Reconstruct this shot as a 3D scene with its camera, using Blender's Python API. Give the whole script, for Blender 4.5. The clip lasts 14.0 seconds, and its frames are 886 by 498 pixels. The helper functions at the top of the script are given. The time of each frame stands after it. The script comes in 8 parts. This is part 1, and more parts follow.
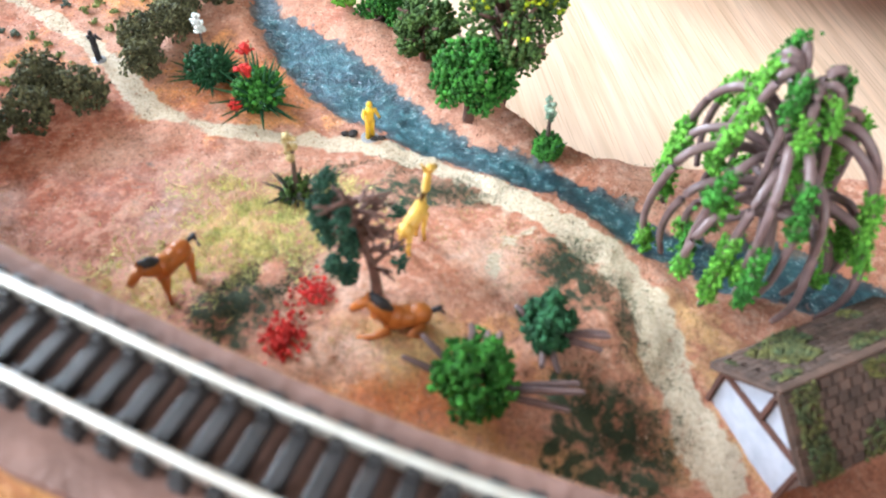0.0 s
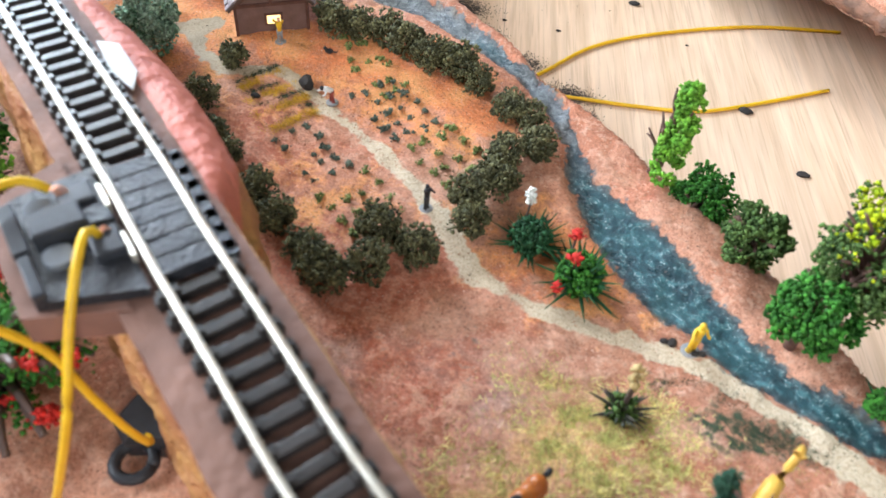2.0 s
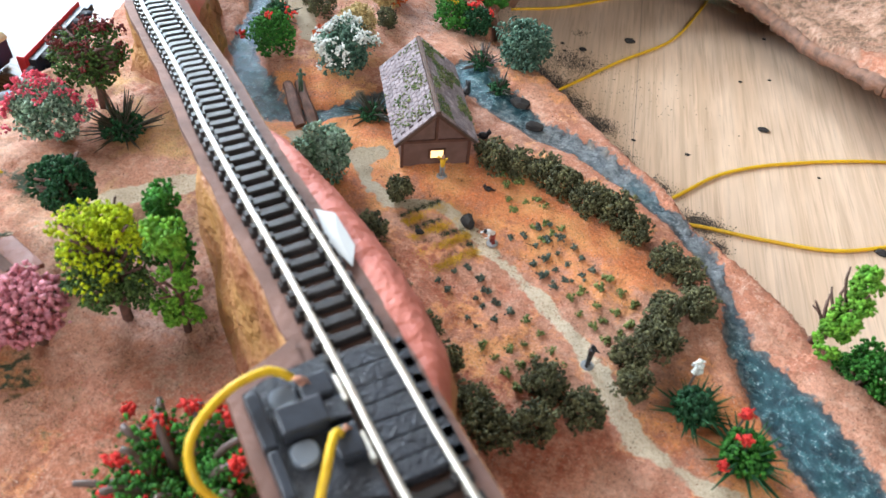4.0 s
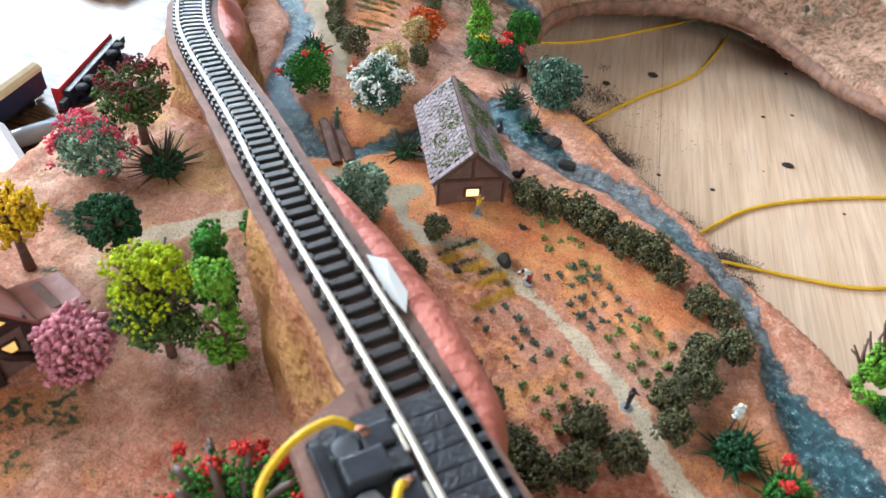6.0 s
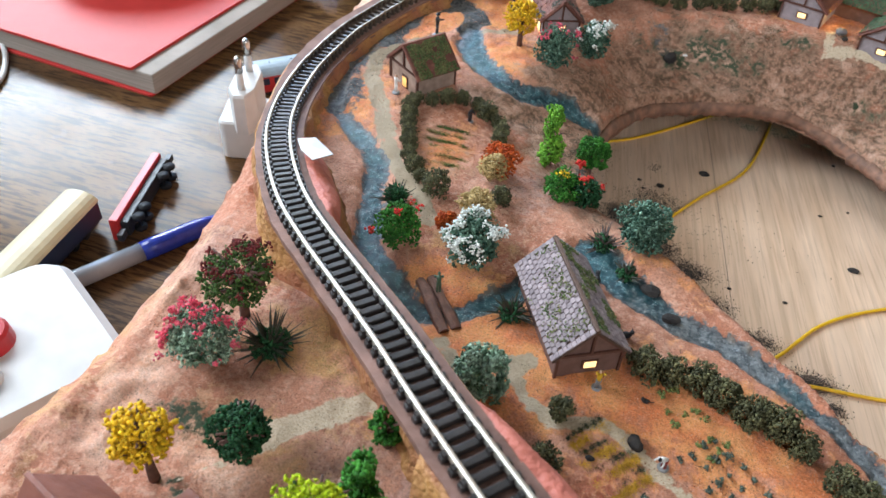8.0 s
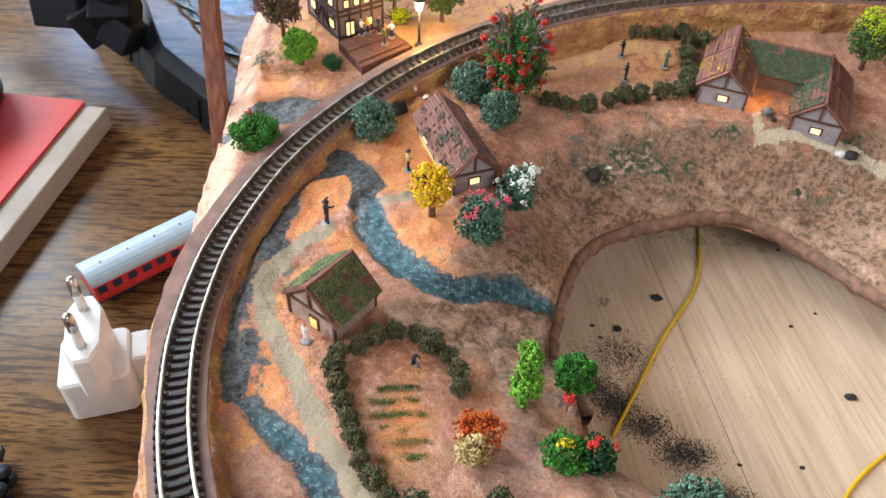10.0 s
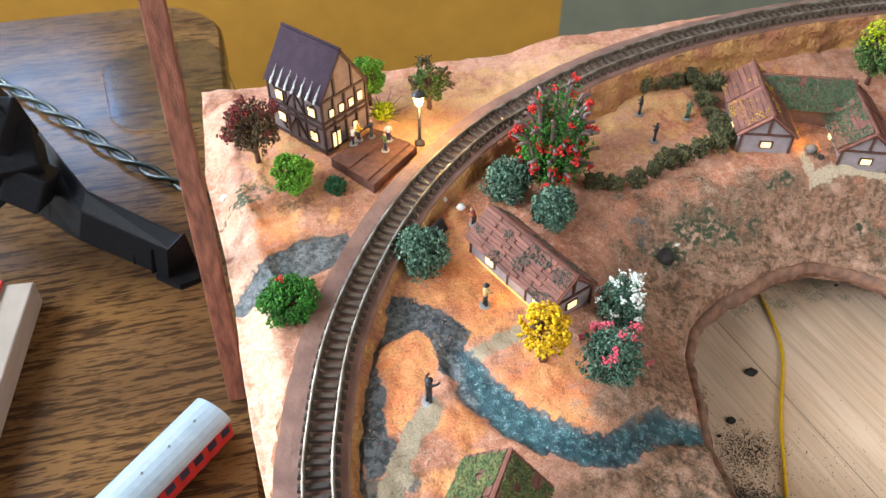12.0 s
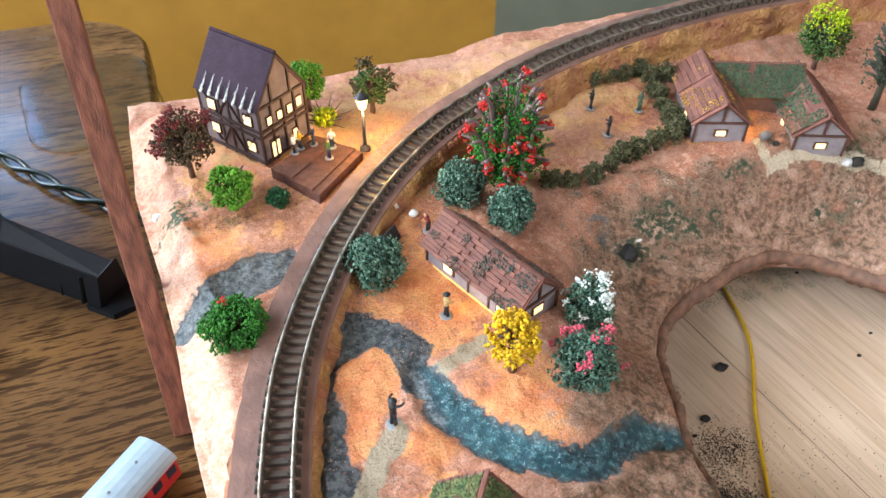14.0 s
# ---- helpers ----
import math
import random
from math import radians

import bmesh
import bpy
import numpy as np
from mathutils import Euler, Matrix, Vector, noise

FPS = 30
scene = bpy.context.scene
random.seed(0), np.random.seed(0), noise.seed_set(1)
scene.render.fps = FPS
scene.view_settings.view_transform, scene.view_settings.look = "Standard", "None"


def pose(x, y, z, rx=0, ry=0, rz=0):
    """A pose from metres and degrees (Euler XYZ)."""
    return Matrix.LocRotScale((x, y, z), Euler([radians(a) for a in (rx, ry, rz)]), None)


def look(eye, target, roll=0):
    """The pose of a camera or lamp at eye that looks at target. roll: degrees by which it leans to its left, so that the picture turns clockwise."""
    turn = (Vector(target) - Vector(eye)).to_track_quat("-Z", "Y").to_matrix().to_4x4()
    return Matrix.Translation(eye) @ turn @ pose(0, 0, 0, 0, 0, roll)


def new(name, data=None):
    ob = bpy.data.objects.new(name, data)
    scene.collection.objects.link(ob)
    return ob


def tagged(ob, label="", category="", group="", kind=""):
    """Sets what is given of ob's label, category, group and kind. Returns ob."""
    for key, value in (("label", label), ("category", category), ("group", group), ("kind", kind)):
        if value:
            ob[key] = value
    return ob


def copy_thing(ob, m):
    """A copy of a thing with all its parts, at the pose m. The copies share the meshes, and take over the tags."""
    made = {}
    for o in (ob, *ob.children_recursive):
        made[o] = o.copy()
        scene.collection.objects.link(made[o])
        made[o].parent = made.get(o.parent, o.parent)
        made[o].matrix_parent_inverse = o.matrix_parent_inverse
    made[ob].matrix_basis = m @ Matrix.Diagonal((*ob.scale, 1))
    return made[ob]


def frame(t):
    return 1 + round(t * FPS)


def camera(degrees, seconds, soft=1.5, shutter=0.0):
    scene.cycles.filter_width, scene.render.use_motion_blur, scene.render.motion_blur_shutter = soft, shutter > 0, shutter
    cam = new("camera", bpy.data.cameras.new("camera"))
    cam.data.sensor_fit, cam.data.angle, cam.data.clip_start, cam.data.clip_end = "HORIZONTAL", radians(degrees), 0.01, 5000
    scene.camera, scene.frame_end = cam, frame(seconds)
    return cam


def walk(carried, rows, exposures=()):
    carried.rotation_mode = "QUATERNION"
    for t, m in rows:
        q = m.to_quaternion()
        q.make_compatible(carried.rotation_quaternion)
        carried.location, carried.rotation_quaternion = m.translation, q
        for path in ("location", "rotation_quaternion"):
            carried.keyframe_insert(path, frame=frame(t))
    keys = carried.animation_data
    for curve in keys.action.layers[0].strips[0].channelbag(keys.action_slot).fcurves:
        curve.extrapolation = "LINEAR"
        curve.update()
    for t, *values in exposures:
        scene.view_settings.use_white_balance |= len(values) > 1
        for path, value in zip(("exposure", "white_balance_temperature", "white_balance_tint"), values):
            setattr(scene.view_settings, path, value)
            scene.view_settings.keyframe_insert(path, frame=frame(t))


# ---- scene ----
cam = camera(59.9, 14.0)
METRES, EYE, TILT, LEAN, TURN = 0.5, 0.12, -49.5, -2.7, 0.0
ROWS = [
    (0.0, 0.0, 0.0, 0.0, 0.0, -0.0, -0.0),
    (0.5, -0.0129, 0.0168, 0.0101, 0.26, -1.04, -1.62),
    (1.0, -0.0609, 0.0271, 0.0421, 1.58, -1.52, -4.07),
    (1.5, -0.0598, 0.009, 0.0461, 5.16, -0.76, -7.76),
    (2.0, -0.0961, -0.0056, 0.0683, 8.33, 0.58, -11.54),
    (2.5, -0.1224, -0.0054, 0.0818, 10.75, 1.6, -14.24),
    (3.0, -0.143, -0.0151, 0.0935, 12.42, 2.35, -15.74),
    (5.3, -0.156, -0.0316, 0.1042, 13.01, 4.64, -16.55),
    (5.5, -0.154, -0.0304, 0.1078, 13.09, 4.77, -16.61),
    (6.0, -0.1708, -0.0367, 0.1064, 13.48, 5.06, -16.87),
    (6.5, -0.189, -0.0491, 0.0998, 13.92, 5.4, -17.04),
    (7.0, -0.1977, -0.0614, 0.1151, 14.0, 6.03, -16.83),
    (7.5, -0.2257, -0.0681, 0.1473, 13.47, 6.65, -15.91),
    (8.0, -0.2718, -0.0626, 0.1755, 12.43, 7.01, -14.52),
    (8.5, -0.306, -0.0469, 0.2305, 10.2, 7.23, -12.16),
    (8.7, -0.298, -0.0393, 0.2501, 9.33, 7.07, -10.85),
    (10.8, -0.4535, 0.0816, 0.4509, -1.73, 4.53, 5.11),
    (11.0, -0.4384, 0.0793, 0.4472, -2.43, 4.87, 6.43),
    (11.5, -0.4952, 0.1204, 0.4872, -5.32, 4.9, 9.96),
    (12.0, -0.5669, 0.1558, 0.5307, -7.44, 5.45, 12.57),
    (12.5, -0.5621, 0.1663, 0.5236, -8.97, 5.63, 14.23),
    (13.0, -0.5661, 0.167, 0.5263, -10.18, 5.84, 15.14),
    (13.5, -0.5684, 0.1766, 0.5281, -10.76, 5.65, 15.65),
    (14.0, -0.5678, 0.1926, 0.534, -11.26, 5.28, 16.22),
]
walk(cam, [(t, pose(0, 0, EYE, TILT, LEAN, TURN) @ pose(METRES * x, METRES * y, METRES * z, 90 + pitch, roll, yaw)) for t, x, y, z, yaw, pitch, roll in ROWS],
     [(0.0, 1.12, 6350, 10), (1.0, 0.98, 6400, 10), (2.5, 0.62, 6700, 11), (5.5, 0.50, 6500, 10), (7.5, 0.26, 6500, 10), (8.5, 0.18, 6700, 11), (11.0, 0.46, 6950, 11), (14.0, 0.50, 6550, 10)])
cam.data.dof.use_dof = True
cam.data.dof.focus_distance = 0.285
cam.data.dof.aperture_fstop = 27.0

# ---- light ----
world = bpy.data.worlds.new("daylight")
scene.world = world
world.use_nodes = True
wn = world.node_tree
sky = wn.nodes.new("ShaderNodeTexSky")
sky.sky_type, sky.sun_disc = "NISHITA", False
sky.sun_elevation, sky.sun_rotation = radians(40), radians(150)
wn.links.new(sky.outputs[0], wn.nodes["Background"].inputs[0])
wn.nodes["Background"].inputs[1].default_value = 0.12


def area_lamp(name, loc, target, sx, sy, power, col):
    d = bpy.data.lights.new(name, "AREA")
    d.shape, d.size, d.size_y, d.energy, d.color = "RECTANGLE", sx, sy, power, col
    o = new(name, d)
    o.matrix_world = look(loc, target)
    return o


def small_lamp(name, loc, power, col, r=0.0015):
    d = bpy.data.lights.new(name, "POINT")
    d.energy, d.color, d.shadow_soft_size = power, col, r
    o = new(name, d)
    o.location = loc
    return o


area_lamp("opening_light", (-1.85, 1.58, 0.98), (-1.85, 0.0, 0.55), 1.35, 0.75, 104, (0.72, 0.86, 1.0))
# west lamp is added: its window is assumed, out of view
area_lamp("opening_light", (-2.57, -0.2, 1.55), (0.0, 0.25, 0.0), 1.25, 1.25, 85, (0.80, 0.90, 1.0))
area_lamp("opening_light", (-0.80, 1.58, 0.455), (-0.80, 0.0, 0.3), 0.46, 0.25, 6.0, (0.30, 0.56, 1.0))
# fill lamp added from behind, with no known window there
area_lamp("opening_light", (1.2, -1.97, 1.5), (0.2, 0.2, 0.0), 1.35, 1.15, 27, (0.97, 0.98, 1.0))


# ---- materials ----
def mat(name, col, col2=None, rough=0.75, metal=0.0, scale=250.0, bump=0.25, grain=4.0, amount=1.0,
        vary=0.0, island=False, emit=0.0, emit_col=None, spec=0.4, stretch=None, trans=0.0):
    m = bpy.data.materials.new(name)
    m.use_nodes = True
    nt = m.node_tree
    b = nt.nodes["Principled BSDF"]
    b.inputs["Roughness"].default_value, b.inputs["Metallic"].default_value = rough, metal
    b.inputs["Specular IOR Level"].default_value = spec
    b.inputs["Transmission Weight"].default_value = trans
    geo = nt.nodes.new("ShaderNodeNewGeometry")
    vec = geo.outputs["Position"]
    if stretch:
        tc = nt.nodes.new("ShaderNodeTexCoord")
        mp = nt.nodes.new("ShaderNodeMapping")
        mp.inputs["Scale"].default_value = stretch
        nt.links.new(tc.outputs["Object"], mp.inputs["Vector"])
        vec = mp.outputs["Vector"]
    n1 = nt.nodes.new("ShaderNodeTexNoise")
    n1.inputs["Scale"].default_value, n1.inputs["Detail"].default_value = scale, 4
    n2 = nt.nodes.new("ShaderNodeTexNoise")
    n2.inputs["Scale"].default_value, n2.inputs["Detail"].default_value = scale * grain, 3
    for n in (n1, n2):
        nt.links.new(vec, n.inputs["Vector"])
    ramp = nt.nodes.new("ShaderNodeMapRange")
    ramp.inputs[1].default_value, ramp.inputs[2].default_value = 0.35, 0.65
    nt.links.new(n1.outputs[0], ramp.inputs[0])
    mix = nt.nodes.new("ShaderNodeMix")
    mix.data_type = "RGBA"
    c2 = col2 or tuple(c * 0.7 for c in col)
    mix.inputs[6].default_value, mix.inputs[7].default_value = (*col, 1), (*c2, 1)
    mul = nt.nodes.new("ShaderNodeMath")
    mul.operation = "MULTIPLY"
    mul.inputs[1].default_value = amount
    nt.links.new(ramp.outputs[0], mul.inputs[0])
    nt.links.new(mul.outputs[0], mix.inputs[0])
    hsv = nt.nodes.new("ShaderNodeHueSaturation")
    nt.links.new(mix.outputs[2], hsv.inputs["Color"])
    val = nt.nodes.new("ShaderNodeMapRange")
    val.inputs[3].default_value, val.inputs[4].default_value = 0.8, 1.2
    nt.links.new(n2.outputs[0], val.inputs[0])
    out = val.outputs[0]
    if vary:
        rnd = nt.nodes.new("ShaderNodeMapRange")
        rnd.inputs[3].default_value, rnd.inputs[4].default_value = 1 - vary, 1 + vary
        if island:
            nt.links.new(geo.outputs["Random Per Island"], rnd.inputs[0])
        else:
            oi = nt.nodes.new("ShaderNodeObjectInfo")
            nt.links.new(oi.outputs["Random"], rnd.inputs[0])
        m2 = nt.nodes.new("ShaderNodeMath")
        m2.operation = "MULTIPLY"
        nt.links.new(out, m2.inputs[0])
        nt.links.new(rnd.outputs[0], m2.inputs[1])
        out = m2.outputs[0]
    nt.links.new(out, hsv.inputs["Value"])
    nt.links.new(hsv.outputs[0], b.inputs["Base Color"])
    if bump:
        bp = nt.nodes.new("ShaderNodeBump")
        bp.inputs["Strength"].default_value, bp.inputs["Distance"].default_value = bump, 0.6 / scale / grain
        nt.links.new(n2.outputs[0], bp.inputs["Height"])
        nt.links.new(bp.outputs[0], b.inputs["Normal"])
    if emit:
        b.inputs["Emission Color"].default_value = (*(emit_col or col), 1)
        b.inputs["Emission Strength"].default_value = emit
    return m


def foliage(name, col, col2, vary=0.45):
    return mat(name, col, col2, rough=0.8, scale=300, bump=0.0, vary=vary, island=True, spec=0.25)


M = {
    "bed": mat("brown_roadbed", (0.25, 0.135, 0.105), (0.165, 0.088, 0.068), scale=120, bump=0.4),
    "clay": mat("modelling_clay", (0.50, 0.265, 0.09), (0.35, 0.135, 0.07), scale=75, bump=1.6, grain=5, rough=0.65),
    "salmon": mat("salmon_rock", (0.58, 0.18, 0.13), (0.47, 0.135, 0.095), scale=90, bump=0.7, rough=0.6),
    "sleeper": mat("dark_sleeper", (0.024, 0.022, 0.022), (0.036, 0.032, 0.032), rough=0.45, scale=500, vary=0.25, spec=0.40),
    "rail": mat("nickel_rail", (0.74, 0.71, 0.63), (0.62, 0.57, 0.49), rough=0.48, metal=0.75, scale=200, bump=0.05),
    "black": mat("black_plastic", (0.028, 0.030, 0.036), (0.022, 0.023, 0.027), rough=0.40, scale=500, bump=0.15, spec=0.25),
    "standblack": mat("matt_black_plastic", (0.012, 0.013, 0.016), (0.009, 0.010, 0.012), rough=0.5, scale=300, bump=0.1, spec=0.10),
    "slateplastic": mat("slate_black_plastic", (0.042, 0.047, 0.058), (0.030, 0.034, 0.042), rough=0.30, scale=500, bump=0.2, spec=0.25),
    "blackcrinkle": mat("crinkled_black_plastic", (0.034, 0.037, 0.045), (0.022, 0.024, 0.029), rough=0.32, scale=450, bump=1.0, grain=3, spec=0.28),
    "yellowwire": mat("yellow_wire", (0.80, 0.50, 0.02), (0.72, 0.42, 0.02), rough=0.4, bump=0.0),
    "copper": mat("bare_copper", (0.65, 0.30, 0.18), rough=0.35, metal=1.0),
    "wallpaint": mat("ochre_wall", (0.56, 0.295, 0.045), (0.52, 0.27, 0.04), rough=0.7, scale=6, bump=0.05),
    "greywall": mat("grey_green_door", (0.22, 0.24, 0.18), (0.2, 0.22, 0.165), rough=0.6, scale=6, bump=0.05),
    "white": mat("white_plaster", (0.26, 0.257, 0.25), (0.24, 0.237, 0.23), rough=0.8, scale=8, bump=0.05),
    "floor": mat("wood_floor", (0.22, 0.13, 0.08), (0.16, 0.09, 0.05), rough=0.5, scale=9, stretch=(1, 6, 1), bump=0.05),
    "bark": mat("brown_bark", (0.17, 0.09, 0.07), (0.10, 0.055, 0.042), scale=500, bump=0.5),
    "willowbark": mat("mauve_brown_branch", (0.20, 0.13, 0.125), (0.14, 0.09, 0.085), scale=400, bump=0.2, rough=0.36),
    "timber": mat("brown_timber", (0.12, 0.05, 0.035), (0.08, 0.035, 0.025), scale=400, bump=0.4),
    "darktimber": mat("dark_timber", (0.045, 0.02, 0.018), (0.03, 0.015, 0.012), scale=400, bump=0.4, rough=0.6),
    "plaster": mat("grey_plaster", (0.33, 0.285, 0.30), (0.25, 0.215, 0.225), scale=300, bump=0.3),
    "brownwall": mat("brown_wall", (0.17, 0.10, 0.085), (0.13, 0.075, 0.06), scale=300, bump=0.3),
    "hutwall": mat("weathered_pale_wall", (0.42, 0.31, 0.25), (0.27, 0.19, 0.15), scale=260, bump=0.5),
    "rim": mat("clay_rim", (0.31, 0.155, 0.10), (0.15, 0.085, 0.06), scale=220, bump=0.9),
    "whitewall": mat("white_wall", (0.46, 0.47, 0.52), (0.36, 0.37, 0.42), scale=300, bump=0.2),
    "redbrown": mat("red_brown_roof", (0.22, 0.085, 0.06), (0.15, 0.06, 0.045), scale=300, bump=0.5, vary=0.3),
    "greyshingle": mat("grey_mauve_shingle", (0.29, 0.24, 0.25), (0.21, 0.17, 0.18), scale=350, bump=0.3, vary=0.22),
    "brownshingle": mat("brown_shingle", (0.105, 0.062, 0.046), (0.065, 0.040, 0.030), scale=350, bump=0.5, vary=0.3),
    "darkroof": mat("dark_purple_roof", (0.050, 0.030, 0.046), (0.036, 0.022, 0.032), scale=200, bump=0.5, rough=0.75, spec=0.12),
    "smoothroof": mat("smooth_brown_roof", (0.31, 0.120, 0.085), (0.22, 0.080, 0.056), scale=120, bump=0.3, rough=0.55),
    "lit": mat("lit_window", (1.0, 0.72, 0.35), (0.95, 0.6, 0.25), scale=300, bump=0.0, emit=1.25, emit_col=(1.0, 0.72, 0.33)),
    "dimlit": mat("dim_window", (0.95, 0.55, 0.18), (0.6, 0.3, 0.08), scale=200, bump=0.0, emit=0.55, emit_col=(1.0, 0.6, 0.2)),
    "lampglow": mat("lamp_glass", (1.0, 0.8, 0.5), emit=3.2, emit_col=(1.0, 0.64, 0.26), bump=0.0),
    "log": mat("log_wood", (0.22, 0.11, 0.075), (0.12, 0.06, 0.045), scale=300, bump=0.8),
    "plank": mat("dark_platform", (0.15, 0.06, 0.04), (0.085, 0.036, 0.026), scale=300, bump=0.8),
    "post": mat("brown_post", (0.27, 0.10, 0.06), (0.13, 0.045, 0.028), scale=420, stretch=(1, 1, 0.08), bump=1.0),
    "whiteplastic": mat("white_plastic", (0.58, 0.58, 0.57), (0.55, 0.55, 0.54), rough=0.4, scale=20, bump=0.0, spec=0.2),
    "redplastic": mat("red_plastic", (0.42, 0.02, 0.025), (0.36, 0.018, 0.02), rough=0.35, scale=60, bump=0.0),
    "redpaper": mat("red_cover", (0.52, 0.045, 0.04), (0.47, 0.04, 0.035), rough=0.5, scale=20, bump=0.0, spec=0.15),
    "paper": mat("page_block", (0.36, 0.31, 0.27), (0.27, 0.235, 0.20), rough=0.8, scale=30, stretch=(1, 1, 60), bump=0.1),
    "steel": mat("bright_steel", (0.6, 0.58, 0.55), rough=0.25, metal=1.0, bump=0.0),
    "navy": mat("navy_wagon", (0.02, 0.03, 0.06), (0.015, 0.02, 0.04), rough=0.4, scale=80, bump=0.0),
    "cream": mat("cream_roof", (0.55, 0.47, 0.30), (0.5, 0.42, 0.26), rough=0.4, scale=60, bump=0.0),
    "silver": mat("pale_grey_roof", (0.28, 0.36, 0.42), (0.25, 0.33, 0.39), rough=0.4, scale=60, bump=0.0),
    "wagonred": mat("wagon_red", (0.45, 0.03, 0.03), (0.40, 0.025, 0.025), rough=0.4, scale=90, bump=0.0),
    "penblue": mat("pen_blue", (0.02, 0.04, 0.30), rough=0.25, bump=0.0),
    "penclear": mat("pen_clear_grey", (0.30, 0.33, 0.36), (0.12, 0.14, 0.17), rough=0.15, scale=40, bump=0.0),
    "greencable": mat("dark_green_cable", (0.012, 0.03, 0.026), rough=0.35, bump=0.0),
    "stone": mat("grey_stone", (0.26, 0.25, 0.24), (0.16, 0.15, 0.15), scale=300, bump=0.8),
    "darkstone": mat("dark_stone", (0.03, 0.028, 0.028), (0.05, 0.045, 0.042), scale=300, bump=0.6, rough=0.8, spec=0.12),
    "soil": mat("dark_soil", (0.055, 0.045, 0.040), (0.10, 0.082, 0.07), scale=600, bump=0.0, vary=0.5, island=True),
    "horse": mat("chestnut_paint", (0.48, 0.15, 0.03), (0.40, 0.11, 0.02), rough=0.4, scale=200, bump=0.05),
    "yellowpaint": mat("yellow_paint", (0.75, 0.48, 0.03), (0.66, 0.38, 0.03), rough=0.45, scale=400, bump=0.05),
    "fawn": mat("fawn_paint", (0.66, 0.40, 0.08), (0.55, 0.30, 0.05), rough=0.45, scale=300, bump=0.05),
    "figblack": mat("black_paint", (0.015, 0.015, 0.018), (0.03, 0.03, 0.034), rough=0.5, scale=400, bump=0.1),
    "figwhite": mat("white_paint", (0.75, 0.74, 0.72), (0.68, 0.66, 0.63), rough=0.5, scale=400, bump=0.1),
    "figgreen": mat("green_paint", (0.05, 0.10, 0.06), (0.08, 0.13, 0.08), rough=0.5, scale=400, bump=0.1),
    "figred": mat("maroon_paint", (0.28, 0.05, 0.04), (0.22, 0.04, 0.03), rough=0.5, scale=400, bump=0.1),
    "skin": mat("flesh_paint", (0.60, 0.36, 0.24), rough=0.5, scale=400, bump=0.0),
    "base": mat("grey_base", (0.22, 0.23, 0.24), (0.3, 0.3, 0.3), rough=0.35, scale=400, bump=0.1),
    "hedge": foliage("olive_hedge", (0.14, 0.135, 0.062), (0.050, 0.052, 0.026), 0.55),
    "green": foliage("grass_green_foam", (0.055, 0.235, 0.03), (0.020, 0.095, 0.015)),
    "willowleaf": foliage("fresh_green_foam", (0.17, 0.44, 0.055), (0.075, 0.25, 0.03)),
    "lime": foliage("lime_foam", (0.17, 0.38, 0.04), (0.09, 0.26, 0.025)),
    "yellowgreen": foliage("yellow_green_foam", (0.50, 0.56, 0.015), (0.30, 0.42, 0.012)),
    "darkgreen": foliage("dark_green_foam", (0.022, 0.095, 0.035), (0.015, 0.06, 0.025)),
    "oakgreen": foliage("deep_green_foam", (0.03, 0.085, 0.05), (0.018, 0.055, 0.032)),
    "bluegreen": foliage("blue_green_foam", (0.16, 0.275, 0.195), (0.030, 0.080, 0.055)),
    "sage": foliage("sage_foam", (0.36, 0.48, 0.37), (0.09, 0.19, 0.11), 0.55),
    "olivegreen": foliage("olive_green_foam", (0.10, 0.175, 0.045), (0.040, 0.080, 0.022)),
    "brownleaf": foliage("brown_leaf_foam", (0.13, 0.10, 0.05), (0.08, 0.05, 0.03)),
    "yellow": foliage("yellow_foam", (0.78, 0.52, 0.02), (0.66, 0.38, 0.02), 0.3),
    "pink": foliage("pink_foam", (0.62, 0.26, 0.30), (0.50, 0.18, 0.22), 0.3),
    "rose": foliage("rose_foam", (0.75, 0.09, 0.14), (0.66, 0.14, 0.19), 0.3),
    "red": foliage("red_foam", (0.66, 0.045, 0.035), (0.50, 0.03, 0.025), 0.3),
    "darkred": foliage("dark_red_foam", (0.20, 0.03, 0.03), (0.12, 0.03, 0.025)),
    "orange": foliage("orange_foam", (0.55, 0.12, 0.02), (0.40, 0.06, 0.015), 0.35),
    "creamleaf": foliage("cream_foam", (0.55, 0.42, 0.20), (0.42, 0.30, 0.13), 0.3),
    "whiteleaf": foliage("white_foam", (0.78, 0.80, 0.76), (0.62, 0.65, 0.60), 0.25),
    "straw": foliage("straw_fibre", (0.42, 0.29, 0.12), (0.30, 0.21, 0.08)),
    "strawyellow": foliage("yellow_straw", (0.66, 0.40, 0.05), (0.48, 0.27, 0.04)),
    "darkfibre": foliage("dark_green_fibre", (0.065, 0.085, 0.05), (0.04, 0.055, 0.032)),
    "limefibre": foliage("yellow_green_fibre", (0.74, 0.62, 0.25), (0.48, 0.47, 0.15)),
    "brownfibre": foliage("brown_fibre", (0.20, 0.13, 0.09), (0.12, 0.08, 0.055)),
    "greymoss": foliage("grey_green_moss", (0.10, 0.12, 0.10), (0.055, 0.07, 0.055)),
    "darkmoss": foliage("deep_green_moss", (0.05, 0.095, 0.055), (0.085, 0.13, 0.07)),
    "roofmoss": foliage("dark_roof_moss", (0.055, 0.075, 0.035), (0.11, 0.10, 0.03), 0.6),
    "moss": foliage("roof_moss", (0.07, 0.115, 0.045), (0.17, 0.18, 0.07)),
